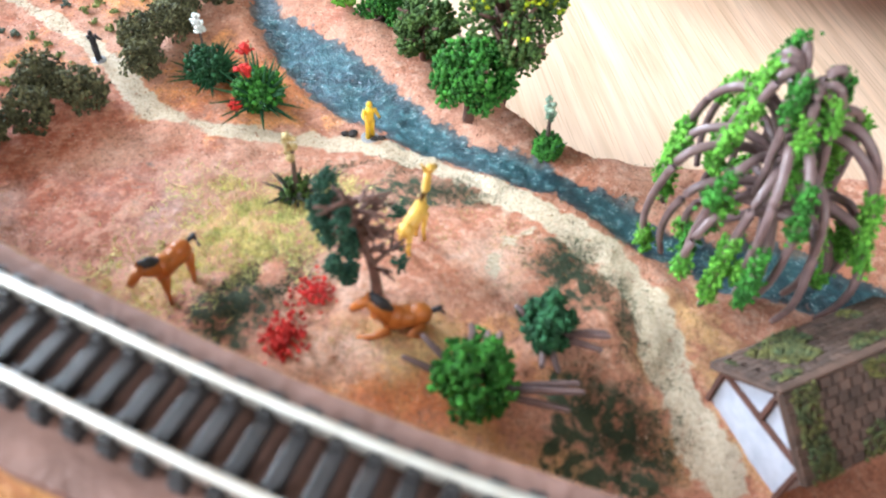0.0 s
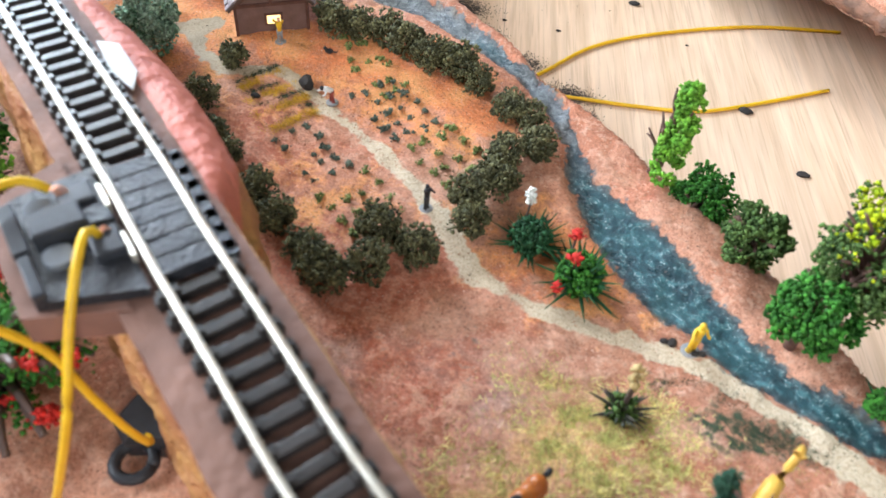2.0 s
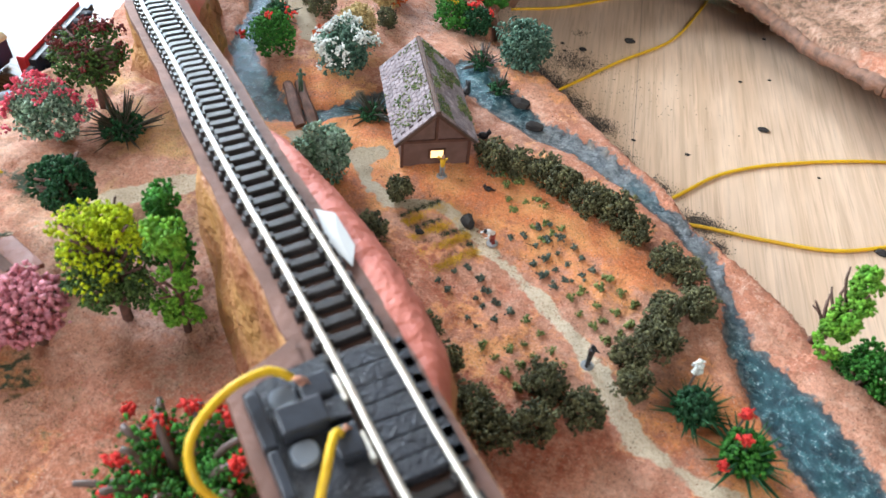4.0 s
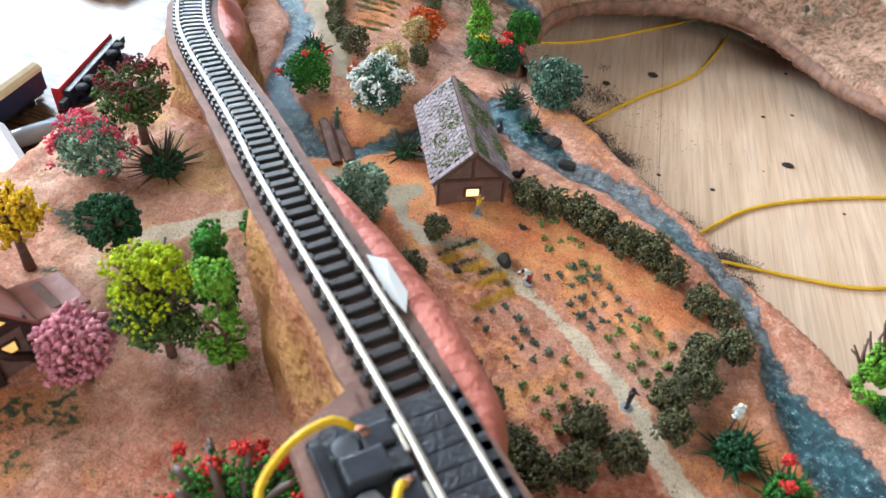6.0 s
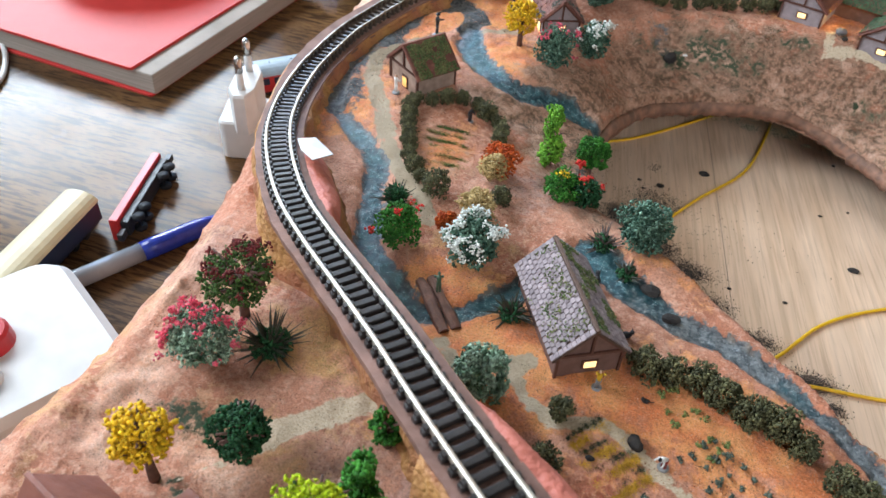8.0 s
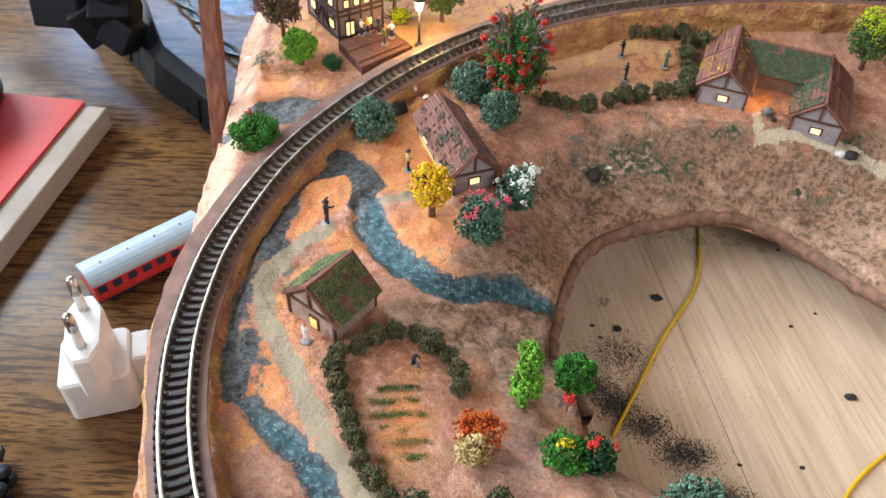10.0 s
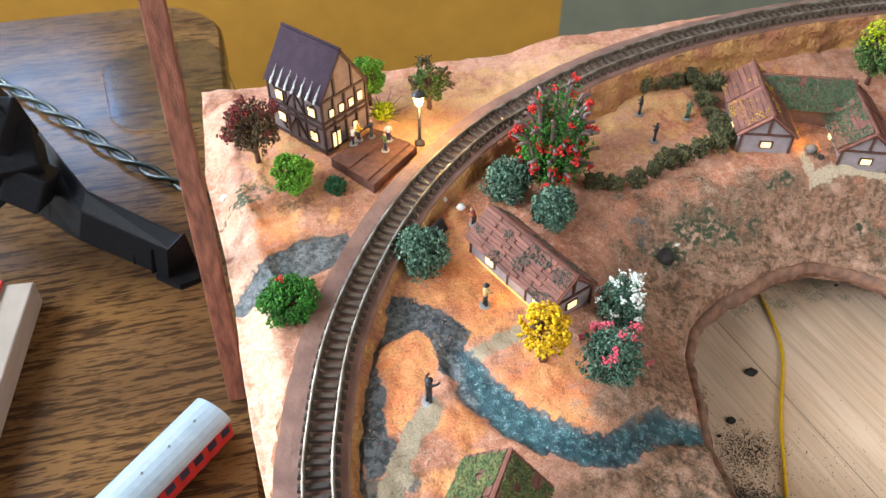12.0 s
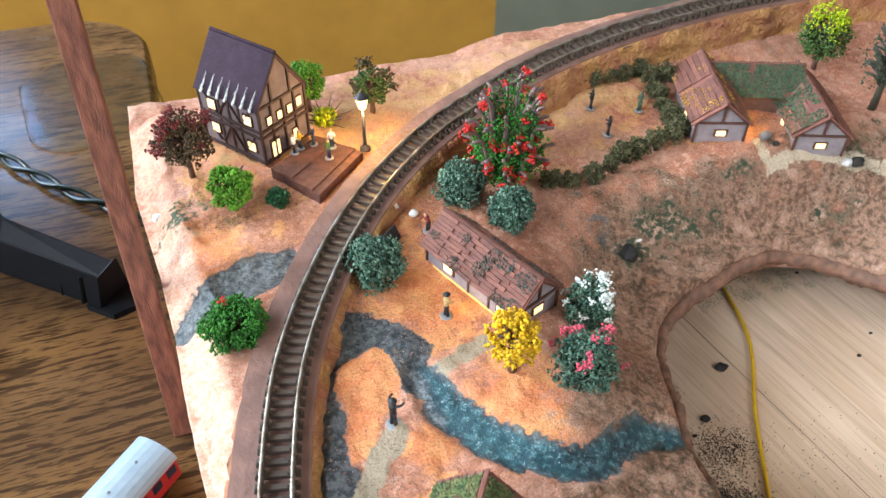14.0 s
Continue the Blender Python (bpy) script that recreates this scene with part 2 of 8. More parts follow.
    "dimplaster": mat("mauve_grey_plaster", (0.18, 0.14, 0.145), (0.13, 0.10, 0.105), scale=300, bump=0.3),
    "leek": foliage("field_green_foam", (0.22, 0.25, 0.08), (0.12, 0.155, 0.05)),
    "cabbage": foliage("slate_green_foam", (0.12, 0.145, 0.11), (0.065, 0.085, 0.065)),
    "palegrit": foliage("pale_grit", (0.66, 0.46, 0.36), (0.52, 0.32, 0.22), 0.4),
    "rustgrit": foliage("rust_grit", (0.36, 0.14, 0.08), (0.25, 0.09, 0.05), 0.4),
    "darkgrit": foliage("dark_grit", (0.10, 0.065, 0.045), (0.06, 0.05, 0.035), 0.5),
    "spike": mat("dark_spike", (0.035, 0.045, 0.025), (0.06, 0.05, 0.04), scale=300, bump=0.0, rough=0.5),
    "stalk": mat("brown_stalk", (0.13, 0.09, 0.08), (0.09, 0.06, 0.05), scale=300, bump=0.1, rough=0.45),
}


def streaked_wood(name, pale, mid, dark, rough, spec):
    """Worn brown boards: soft patches of colour under many short dark grain marks along x, and a smudged varnish."""
    m = mat(name, pale, mid, rough=rough, scale=1.0, stretch=(5.0, 16.0, 1.0), bump=0.0, spec=spec)
    nt = m.node_tree
    b = nt.nodes["Principled BSDF"]
    base = b.inputs["Base Color"].links[0].from_socket
    tc = nt.nodes.new("ShaderNodeTexCoord")

    def streak(scale, lo, hi, amount, turn=3.0):
        mp = nt.nodes.new("ShaderNodeMapping")
        mp.inputs["Scale"].default_value, mp.inputs["Rotation"].default_value = scale, (0, 0, radians(turn))
        nt.links.new(tc.outputs["Object"], mp.inputs["Vector"])
        n = nt.nodes.new("ShaderNodeTexNoise")
        n.inputs["Scale"].default_value, n.inputs["Detail"].default_value = 1.0, 3
        nt.links.new(mp.outputs[0], n.inputs["Vector"])
        r = nt.nodes.new("ShaderNodeMapRange")
        r.inputs[1].default_value, r.inputs[2].default_value, r.inputs[4].default_value = lo, hi, amount
        nt.links.new(n.outputs[0], r.inputs[0])
        return r.outputs[0]

    for scale, lo, hi, amount in (((9, 34, 1), 0.48, 0.68, 0.60), ((48, 420, 1), 0.52, 0.60, 0.85), ((130, 950, 1), 0.54, 0.62, 0.70)):
        x = nt.nodes.new("ShaderNodeMix")
        x.data_type = "RGBA"
        nt.links.new(streak(scale, lo, hi, amount), x.inputs[0])
        nt.links.new(base, x.inputs[6])
        x.inputs[7].default_value = (*dark, 1)
        base = x.outputs[2]
    nt.links.new(base, b.inputs["Base Color"])
    add = nt.nodes.new("ShaderNodeMath")
    add.inputs[1].default_value = rough - 0.04
    nt.links.new(streak((30, 42, 1), 0.35, 0.70, 0.10, 40.0), add.inputs[0])
    nt.links.new(add.outputs[0], b.inputs["Roughness"])
    return m


def plywood():
    """Pale peeled veneer with a slanting soft grain."""
    m = mat("plywood", (0.78, 0.585, 0.43), (0.66, 0.465, 0.315), rough=0.55, scale=1.0, stretch=(1, 1, 1), bump=0.0, grain=5, amount=0.8, spec=0.3)
    mp = next(n for n in m.node_tree.nodes if n.type == "MAPPING")
    mp.vector_type = "TEXTURE"
    mp.inputs["Rotation"].default_value = (0, 0, radians(-81))
    mp.inputs["Scale"].default_value = (0.16, 0.012, 1.0)
    nt = m.node_tree
    b = nt.nodes["Principled BSDF"]
    base = b.inputs["Base Color"].links[0].from_socket
    for size, lo, hi, amount, col in (((0.10, 0.0035, 1), 0.50, 0.66, 0.34, (0.46, 0.30, 0.18)), ((0.035, 0.0010, 1), 0.54, 0.64, 0.30, (0.38, 0.24, 0.15)), ((0.09, 0.05, 1), 0.50, 0.72, 0.30, (0.40, 0.25, 0.15))):
        mq = nt.nodes.new("ShaderNodeMapping")
        mq.vector_type = "TEXTURE"
        mq.inputs["Rotation"].default_value, mq.inputs["Scale"].default_value = (0, 0, radians(-81)), size
        nt.links.new(mp.inputs["Vector"].links[0].from_socket, mq.inputs["Vector"])
        n = nt.nodes.new("ShaderNodeTexNoise")
        n.inputs["Scale"].default_value, n.inputs["Detail"].default_value, n.inputs["Distortion"].default_value = 1.0, 3, 0.4
        nt.links.new(mq.outputs[0], n.inputs["Vector"])
        r = nt.nodes.new("ShaderNodeMapRange")
        r.inputs[1].default_value, r.inputs[2].default_value, r.inputs[4].default_value = lo, hi, amount
        nt.links.new(n.outputs[0], r.inputs[0])
        x = nt.nodes.new("ShaderNodeMix")
        x.data_type = "RGBA"
        nt.links.new(r.outputs[0], x.inputs[0])
        nt.links.new(base, x.inputs[6])
        x.inputs[7].default_value = (*col, 1)
        base = x.outputs[2]
    nt.links.new(base, b.inputs["Base Color"])
    return m


def far_brown(m, colour, lo, hi):
    """Mixes a dull brown into the base colour towards larger y, in patches; on the sleepers it is dust."""
    nt = m.node_tree
    b = nt.nodes["Principled BSDF"]
    geo = nt.nodes.new("ShaderNodeNewGeometry")
    sep = nt.nodes.new("ShaderNodeSeparateXYZ")
    nt.links.new(geo.outputs["Position"], sep.inputs[0])
    n = nt.nodes.new("ShaderNodeTexNoise")
    n.inputs["Scale"].default_value, n.inputs["Detail"].default_value = 160.0, 3
    nt.links.new(geo.outputs["Position"], n.inputs["Vector"])
    far = nt.nodes.new("ShaderNodeMapRange")
    far.inputs[1].default_value, far.inputs[2].default_value, far.inputs[3].default_value, far.inputs[4].default_value = lo, hi, -0.35, 0.62
    nt.links.new(sep.outputs[1], far.inputs[0])
    add = nt.nodes.new("ShaderNodeMath")
    add.use_clamp = True
    nt.links.new(far.outputs[0], add.inputs[0])
    spot = nt.nodes.new("ShaderNodeMapRange")
    spot.inputs[1].default_value, spot.inputs[2].default_value, spot.inputs[4].default_value = 0.35, 0.7, 0.45
    nt.links.new(n.outputs[0], spot.inputs[0])
    nt.links.new(spot.outputs[0], add.inputs[1])
    x = nt.nodes.new("ShaderNodeMix")
    x.data_type = "RGBA"
    nt.links.new(add.outputs[0], x.inputs[0])
    nt.links.new(b.inputs["Base Color"].links[0].from_socket, x.inputs[6])
    x.inputs[7].default_value = (*colour, 1)
    nt.links.new(x.outputs[2], b.inputs["Base Color"])


far_brown(M["rail"], (0.15, 0.115, 0.085), 0.16, 0.38)
far_brown(M["sleeper"], (0.115, 0.082, 0.060), 0.30, 0.46)
M["ply"] = plywood()
M["table"] = streaked_wood("dark_wood_table", (0.195, 0.102, 0.038), (0.105, 0.056, 0.026), (0.034, 0.019, 0.012), 0.22, 0.07)


# ---- mesh helpers ----
def mesh_object(name, verts, faces, material, parent=None, smooth=False, label=""):
    me = bpy.data.meshes.new(name)
    me.from_pydata([tuple(v) for v in verts], [], [tuple(f) for f in faces])
    mats = material if isinstance(material, (list, tuple)) else [material]
    for m in mats:
        me.materials.append(m)
    if smooth:
        me.polygons.foreach_set("use_smooth", [True] * len(me.polygons))
    me.update()
    ob = new(name, me)
    if parent:
        ob.parent = parent
    if label:
        ob["label"] = label
    return ob


def part(name, bm, material, parent, label="", smooth=False):
    """Links a bmesh as one mesh object under a thing or a part."""
    me = bpy.data.meshes.new(name)
    bm.to_mesh(me)
    bm.free()
    for m in (material if isinstance(material, (list, tuple)) else [material]):
        me.materials.append(m)
    if smooth:
        me.polygons.foreach_set("use_smooth", [True] * len(me.polygons))
    ob = new(name, me)
    if parent:
        ob.parent = parent
    if label:
        ob["label"] = label
    return ob


def thing(name, x, y, z, rz=0.0, label="", category="", group="", kind=""):
    e = new(name)
    e.empty_display_size = 0.005
    e.matrix_basis = pose(x, y, z, 0, 0, rz)
    return tagged(e, label, category, group, kind)


def block(bm, x0, x1, y0, y1, z0, z1, bevel=0.0, m=None):
    """A bevelled box in bm."""
    r = bmesh.ops.create_cube(bm, size=1.0)
    vs = r["verts"]
    for v in vs:
        v.co = Vector(((x0 + x1) / 2 + v.co.x * (x1 - x0), (y0 + y1) / 2 + v.co.y * (y1 - y0), (z0 + z1) / 2 + v.co.z * (z1 - z0)))
    if m:
        bmesh.ops.transform(bm, matrix=m, verts=vs)
    if bevel:
        es = list({e for v in vs for e in v.link_edges})
        bmesh.ops.bevel(bm, geom=es, offset=bevel, segments=2, affect="EDGES", profile=0.5)


def slab(name, x0, x1, y0, y1, z0, z1, material, parent, bevel=0.0002, m=None, label=""):
    bm = bmesh.new()
    block(bm, x0, x1, y0, y1, z0, z1, bevel, m)
    return part(name, bm, material, parent, label)


def tube_data(pts, radii, sides=6):
    """Vertices and faces of a tapered tube through pts."""
    pts = [Vector(p) for p in pts]
    vs, fs = [], []
    for i, p in enumerate(pts):
        d = (pts[min(i + 1, len(pts) - 1)] - pts[max(i - 1, 0)]).normalized()
        a = d.cross(Vector((0, 0, 1)) if abs(d.z) < 0.9 else Vector((1, 0, 0))).normalized()
        b = d.cross(a)
        for k in range(sides):
            t = 2 * math.pi * k / sides
            vs.append(p + (a * math.cos(t) + b * math.sin(t)) * radii[i])
    for i in range(len(pts) - 1):
        for k in range(sides):
            k2 = (k + 1) % sides
            fs.append((i * sides + k, i * sides + k2, (i + 1) * sides + k2, (i + 1) * sides + k))
    fs.append(tuple(range(sides))[::-1])
    fs.append(tuple((len(pts) - 1) * sides + k for k in range(sides)))
    return vs, fs


class Soup:
    """Gathers simple pieces into one mesh."""

    def __init__(self):
        self.v, self.f, self.mi = [], [], []

    def add(self, vs, fs, mi=0):
        n = len(self.v)
        self.v += [tuple(v) for v in vs]
        self.f += [tuple(i + n for i in f) for f in fs]
        self.mi += [mi] * len(fs)

    def tube(self, pts, radii, sides=6, mi=0):
        self.add(*tube_data(pts, radii, sides), mi)

    def ball(self, c, r, mi=0, sides=8, rings=6, stretch=(1, 1, 1), turn=None):
        vs, fs = [], []
        for i in range(rings + 1):
            a = math.pi * i / rings
            for k in range(sides):
                t = 2 * math.pi * k / sides
                p = Vector((math.sin(a) * math.cos(t) * r * stretch[0], math.sin(a) * math.sin(t) * r * stretch[1], math.cos(a) * r * stretch[2]))
                vs.append((turn @ p if turn else p) + Vector(c))
        for i in range(rings):
            for k in range(sides):
                k2 = (k + 1) % sides
                fs.append((i * sides + k, (i + 1) * sides + k, (i + 1) * sides + k2, i * sides + k2))
        self.add(vs, fs, mi)

    def blades(self, pts, ways, width, rng, mi=0):
        """Thin upright triangles, for fibres."""
        for p, w in zip(pts, ways):
            a = rng.uniform(0, 6.283)
            s = Vector((math.cos(a), math.sin(a), 0)) * width
            p = Vector(p)
            self.add([p - s, p + s, p + Vector(w)], [(0, 1, 2)], mi)

    def make(self, name, material, parent=None, smooth=False, label=""):
        ob = mesh_object(name, self.v, self.f, material, parent, smooth, label)
        if any(self.mi):
            ob.data.polygons.foreach_set("material_index", self.mi)
        return ob


OCTA = np.array([(1, 0, 0), (-1, 0, 0), (0, 1, 0), (0, -1, 0), (0, 0, 1), (0, 0, -1)], float)
OCTF = np.array([(0, 2, 4), (2, 1, 4), (1, 3, 4), (3, 0, 4), (2, 0, 5), (1, 2, 5), (3, 1, 5), (0, 3, 5)])


def crumbs(name, pts, size, material, parent, rng, flat=1.0, label=""):
    """Many small uneven crumbs of foam at pts, one mesh."""
    pts = np.asarray(pts, float)
    n = len(pts)
    q = rng.normal(size=(n, 4))
    q /= np.linalg.norm(q, axis=1)[:, None]
    w, x, y, z = q.T
    R = np.stack([np.stack([1 - 2 * (y * y + z * z), 2 * (x * y - z * w), 2 * (x * z + y * w)], -1),
                  np.stack([2 * (x * y + z * w), 1 - 2 * (x * x + z * z), 2 * (y * z - x * w)], -1),
                  np.stack([2 * (x * z - y * w), 2 * (y * z + x * w), 1 - 2 * (x * x + y * y)], -1)], 1)
    s = size * rng.uniform(0.55, 1.45, size=(n, 1, 1)) * rng.uniform(0.5, 1.25, size=(n, 6, 1))
    local = OCTA[None] * s * np.array([1, 1, flat])
    v = np.einsum("nij,nkj->nki", R, local) + pts[:, None]
    me = bpy.data.meshes.new(name)
    me.vertices.add(6 * n)
    me.vertices.foreach_set("co", v.ravel())
    f = (OCTF[None] + 6 * np.arange(n)[:, None, None]).reshape(-1, 3)
    me.loops.add(f.size)
    me.loops.foreach_set("vertex_index", f.ravel())
    me.polygons.add(len(f))
    me.polygons.foreach_set("loop_start", np.arange(len(f)) * 3)
    me.materials.append(material)
    me.update(calc_edges=True)
    ob = new(name, me)
    ob.parent = parent
    if label:
        ob["label"] = label
    return ob


def lattice(x, y, cell, seed):
    """Smooth value noise between 0 and 1 on arrays."""
    r = np.random.RandomState(seed).rand(64, 64)
    u, v = x / cell + 1000.5, y / cell + 1000.5
    i, j = np.floor(u).astype(int), np.floor(v).astype(int)
    a, b = u - i, v - j
    a, b = a * a * (3 - 2 * a), b * b * (3 - 2 * b)
    g = lambda p, q: r[p % 64, q % 64]
    return (g(i, j) * (1 - a) + g(i + 1, j) * a) * (1 - b) + (g(i, j + 1) * (1 - a) + g(i + 1, j + 1) * a) * b


def seg_dist(X, Y, pts):
    """Distance to a polyline, and how far along it the nearest place lies, in points."""
    best, at = np.full(np.shape(X), 9.0), np.zeros(np.shape(X))
    for n, ((ax, ay), (bx, by)) in enumerate(zip(pts, pts[1:])):
        dx, dy = bx - ax, by - ay
        s = np.clip(((X - ax) * dx + (Y - ay) * dy) / (dx * dx + dy * dy + 1e-12), 0, 1)
        d = np.hypot(X - ax - s * dx, Y - ay - s * dy)
        at = np.where(d < best, n + s, at)
        best = np.minimum(best, d)
    return best, at


def inside(X, Y, poly):
    c = np.zeros(np.shape(X), bool)
    for (ax, ay), (bx, by) in zip(poly, poly[1:] + poly[:1]):
        hit = ((ay > Y) != (by > Y)) & (X < (bx - ax) * (Y - ay) / (by - ay + 1e-12) + ax)
        c ^= hit
    return c


def smooth01(t):
    t = np.clip(t, 0, 1)
    return t * t * (3 - 2 * t)


def spline(pts, step):
    """A smooth line through pts, at even steps."""
    P = np.array(pts, float)
    P = np.vstack([2 * P[0] - P[1], P, 2 * P[-1] - P[-2]])
    out = []
    for i in range(1, len(P) - 2):
        for t in np.linspace(0, 1, 24, endpoint=False):
            a, b, c, d = P[i - 1 : i + 3]
            out.append(0.5 * (2 * b + (c - a) * t + (2 * a - 5 * b + 4 * c - d) * t**2 + (3 * b - a - 3 * c + d) * t**3))
    out = np.array(out + [P[-2]])
    s = np.r_[0, np.cumsum(np.linalg.norm(np.diff(out, axis=0), axis=1))]
    at = np.arange(0, s[-1], step)
    return np.stack([np.interp(at, s, out[:, k]) for k in range(out.shape[1])], 1)


# ---- the plan ----
TRACK = [(0.1126, -0.0044), (0.0720, 0.0083), (0.0365, 0.0169), (0.0113, 0.0239), (-0.0123, 0.0325), (-0.0368, 0.0430), (-0.0520, 0.0500), (-0.0663,
         0.0597), (-0.0815, 0.0725), (-0.0974, 0.0860), (-0.1087, 0.0962), (-0.1199, 0.1059), (-0.1333, 0.1174), (-0.1504, 0.1318), (-0.1698, 0.1490),
         (-0.1885, 0.1673), (-0.2060, 0.1837), (-0.2278, 0.2036), (-0.2447, 0.2213), (-0.2606, 0.2432), (-0.2742, 0.2669), (-0.2840, 0.2908), (-0.2901,
         0.3118), (-0.2942, 0.3330), (-0.2955, 0.3560), (-0.2943, 0.3779), (-0.2899, 0.3986), (-0.2840, 0.4192), (-0.2768, 0.4370), (-0.2647, 0.4597),
         (-0.2488, 0.4836), (-0.2278, 0.5065), (-0.2014, 0.5256), (-0.1717, 0.5384), (-0.1404, 0.5492), (-0.1023, 0.5585), (-0.0598, 0.5656), (-0.0100,
         0.5697), (0.0602, 0.5678), (0.1507, 0.5538)]
TRACK_Z = [0.0500, 0.0503, 0.0507, 0.0512, 0.0518, 0.0532, 0.0542, 0.0564, 0.0584, 0.0582, 0.0583, 0.0580, 0.0574, 0.0566, 0.0546, 0.0508, 0.0465,
           0.0425, 0.0387, 0.0346, 0.0294, 0.0245, 0.0210, 0.0187, 0.0171, 0.0172, 0.0175, 0.0182, 0.0188, 0.0195, 0.0202, 0.0228, 0.0274, 0.0325, 0.0367,
           0.0394, 0.0407, 0.0412, 0.0402, 0.0348]  # tops of the rails


def level(y):
    return np.interp(y, [-0.3, 0, 0.1, 0.2, 0.3, 0.5, 0.7], [0, 0, 0.004, 0.0078, 0.0085, 0.0115, 0.0135])


HOLE = [(0.0120, 0.3680), (-0.0030, 0.3860), (-0.0130, 0.4040), (-0.0220, 0.4205), (-0.0310, 0.4350), (-0.0450, 0.4480), (-0.0640, 0.4545), (-0.0870,
        0.4515), (-0.1042, 0.4454), (-0.1187, 0.4414), (-0.1308, 0.4352), (-0.1404, 0.4272), (-0.1495, 0.4145), (-0.1553, 0.3990), (-0.1607, 0.3817),
        (-0.1647, 0.3656), (-0.1660, 0.3490), (-0.1570, 0.3300), (-0.1500, 0.3090), (-0.1360, 0.2990), (-0.1220, 0.2850), (-0.1080, 0.2720), (-0.0820,
        0.2480), (-0.0625, 0.2325), (-0.0520, 0.2210), (-0.0360, 0.2100), (-0.0240, 0.1990), (-0.0130, 0.1870), (0.0060, 0.1720), (0.0210, 0.1580), (0.0280,
        0.1470), (0.0340, 0.1390), (0.0420, 0.1340), (0.0580, 0.1320), (0.0850, 0.1320), (0.1200, 0.1320), (0.1600, 0.1350), (0.1950, 0.1500), (0.2100,
        0.1900), (0.1950, 0.2250), (0.1500, 0.2500), (0.0900, 0.2720), (0.0700, 0.3100), (0.0350, 0.3450)]
RIVERS = [  # points and half widths
    ([(-0.2413, 0.4170), (-0.2378, 0.4010), (-0.2303, 0.3880), (-0.2225, 0.3790), (-0.2110, 0.3725), (-0.2019, 0.3705), (-0.1885, 0.3755), (-0.1780, 0.3800), (-0.1640, 0.3760)],
     [0.0055, 0.0080, 0.0078, 0.0072, 0.0066, 0.0062, 0.0056, 0.0060, 0.0045]),
    ([(-0.253, 0.440), (-0.270, 0.431), (-0.280, 0.414), (-0.284, 0.385), (-0.285, 0.355), (-0.277, 0.320), (-0.255, 0.301), (-0.241, 0.286),
      (-0.234, 0.263), (-0.225, 0.240), (-0.211, 0.222), (-0.199, 0.214), (-0.185, 0.219), (-0.170, 0.236), (-0.148, 0.266), (-0.131, 0.254),
      (-0.113, 0.242), (-0.094, 0.236), (-0.077, 0.226), (-0.063, 0.216), (-0.051, 0.203), (-0.044, 0.189), (-0.040, 0.176), (-0.031, 0.166),
      (-0.022, 0.156), (-0.012, 0.146), (0.0, 0.134), (0.016, 0.1255), (0.030, 0.118), (0.041, 0.110), (0.049, 0.103), (0.060, 0.098),
      (0.075, 0.097), (0.090, 0.089), (0.110, 0.080)],
     [0.007, 0.005, 0.004, 0.0035, 0.0035, 0.004, 0.005, 0.0055, 0.0055, 0.006, 0.008, 0.006, 0.005, 0.005, 0.009, 0.008, 0.006, 0.005, 0.0045,
      0.0036, 0.0032, 0.0034, 0.0048, 0.0085, 0.0105, 0.0095, 0.0065, 0.0052, 0.0052, 0.0052, 0.006, 0.007, 0.008, 0.008, 0.008]),
    ([(-0.2720, 0.4830), (-0.2880, 0.4790), (-0.3030, 0.4710), (-0.3130, 0.4665)], [0.0085, 0.0105, 0.0085, 0.0050])]
PATHS = [
    ([(-0.163, 0.204), (-0.155, 0.192), (-0.143, 0.187), (-0.131, 0.192), (-0.118, 0.185), (-0.105, 0.177), (-0.093, 0.169), (-0.081, 0.160),
      (-0.072, 0.150), (-0.062, 0.138), (-0.051, 0.1335), (-0.037, 0.1305), (-0.023, 0.129), (-0.011, 0.1265), (0.002, 0.123), (0.013, 0.117),
      (0.025, 0.110), (0.033, 0.103), (0.041, 0.095), (0.044, 0.087), (0.045, 0.080), (0.046, 0.070), (0.048, 0.063), (0.052, 0.050)], 0.0026),
    ([(0.010, 0.112), (0.020, 0.110), (0.026, 0.104), (0.016, 0.096), (0.014, 0.086)], 0.0006), ([(0.020, 0.1115), (0.032, 0.1020), (0.0425, 0.0870), (0.0460, 0.0680), (0.0510, 0.0520)], 0.0046),
    ([(-0.209, 0.261), (-0.219, 0.274), (-0.229, 0.283), (-0.242, 0.299), (-0.256, 0.326), (-0.271, 0.349), (-0.275, 0.367), (-0.268, 0.383), (-0.255, 0.397)], 0.0042),
    ([(-0.236, 0.415), (-0.218, 0.421)], 0.004), ([(-0.0579, 0.4894), (-0.0584, 0.4784), (-0.0444, 0.4805), (-0.0277, 0.4777), (0.0018, 0.4636)], 0.003),
    ([(-0.241, 0.127), (-0.231, 0.140), (-0.221, 0.146), (-0.216, 0.155)], 0.0004), ([(-0.220, 0.154), (-0.209, 0.165), (-0.197, 0.175)], 0.0045), ([(-0.185, 0.204), (-0.178, 0.197), (-0.168, 0.199), (-0.156, 0.206)], 0.0032)]
EDGE_Y = [-0.2, 0.136, 0.17, 0.21, 0.25, 0.28, 0.32, 0.36, 0.41, 0.46, 0.50, 0.55, 0.62]
EDGE_X = [-0.300, -0.294, -0.288, -0.289, -0.294, -0.299, -0.306, -0.309, -0.313, -0.316, -0.318, -0.324, -0.324]
TABLE_Z, PLY_Z = -0.062, -0.052


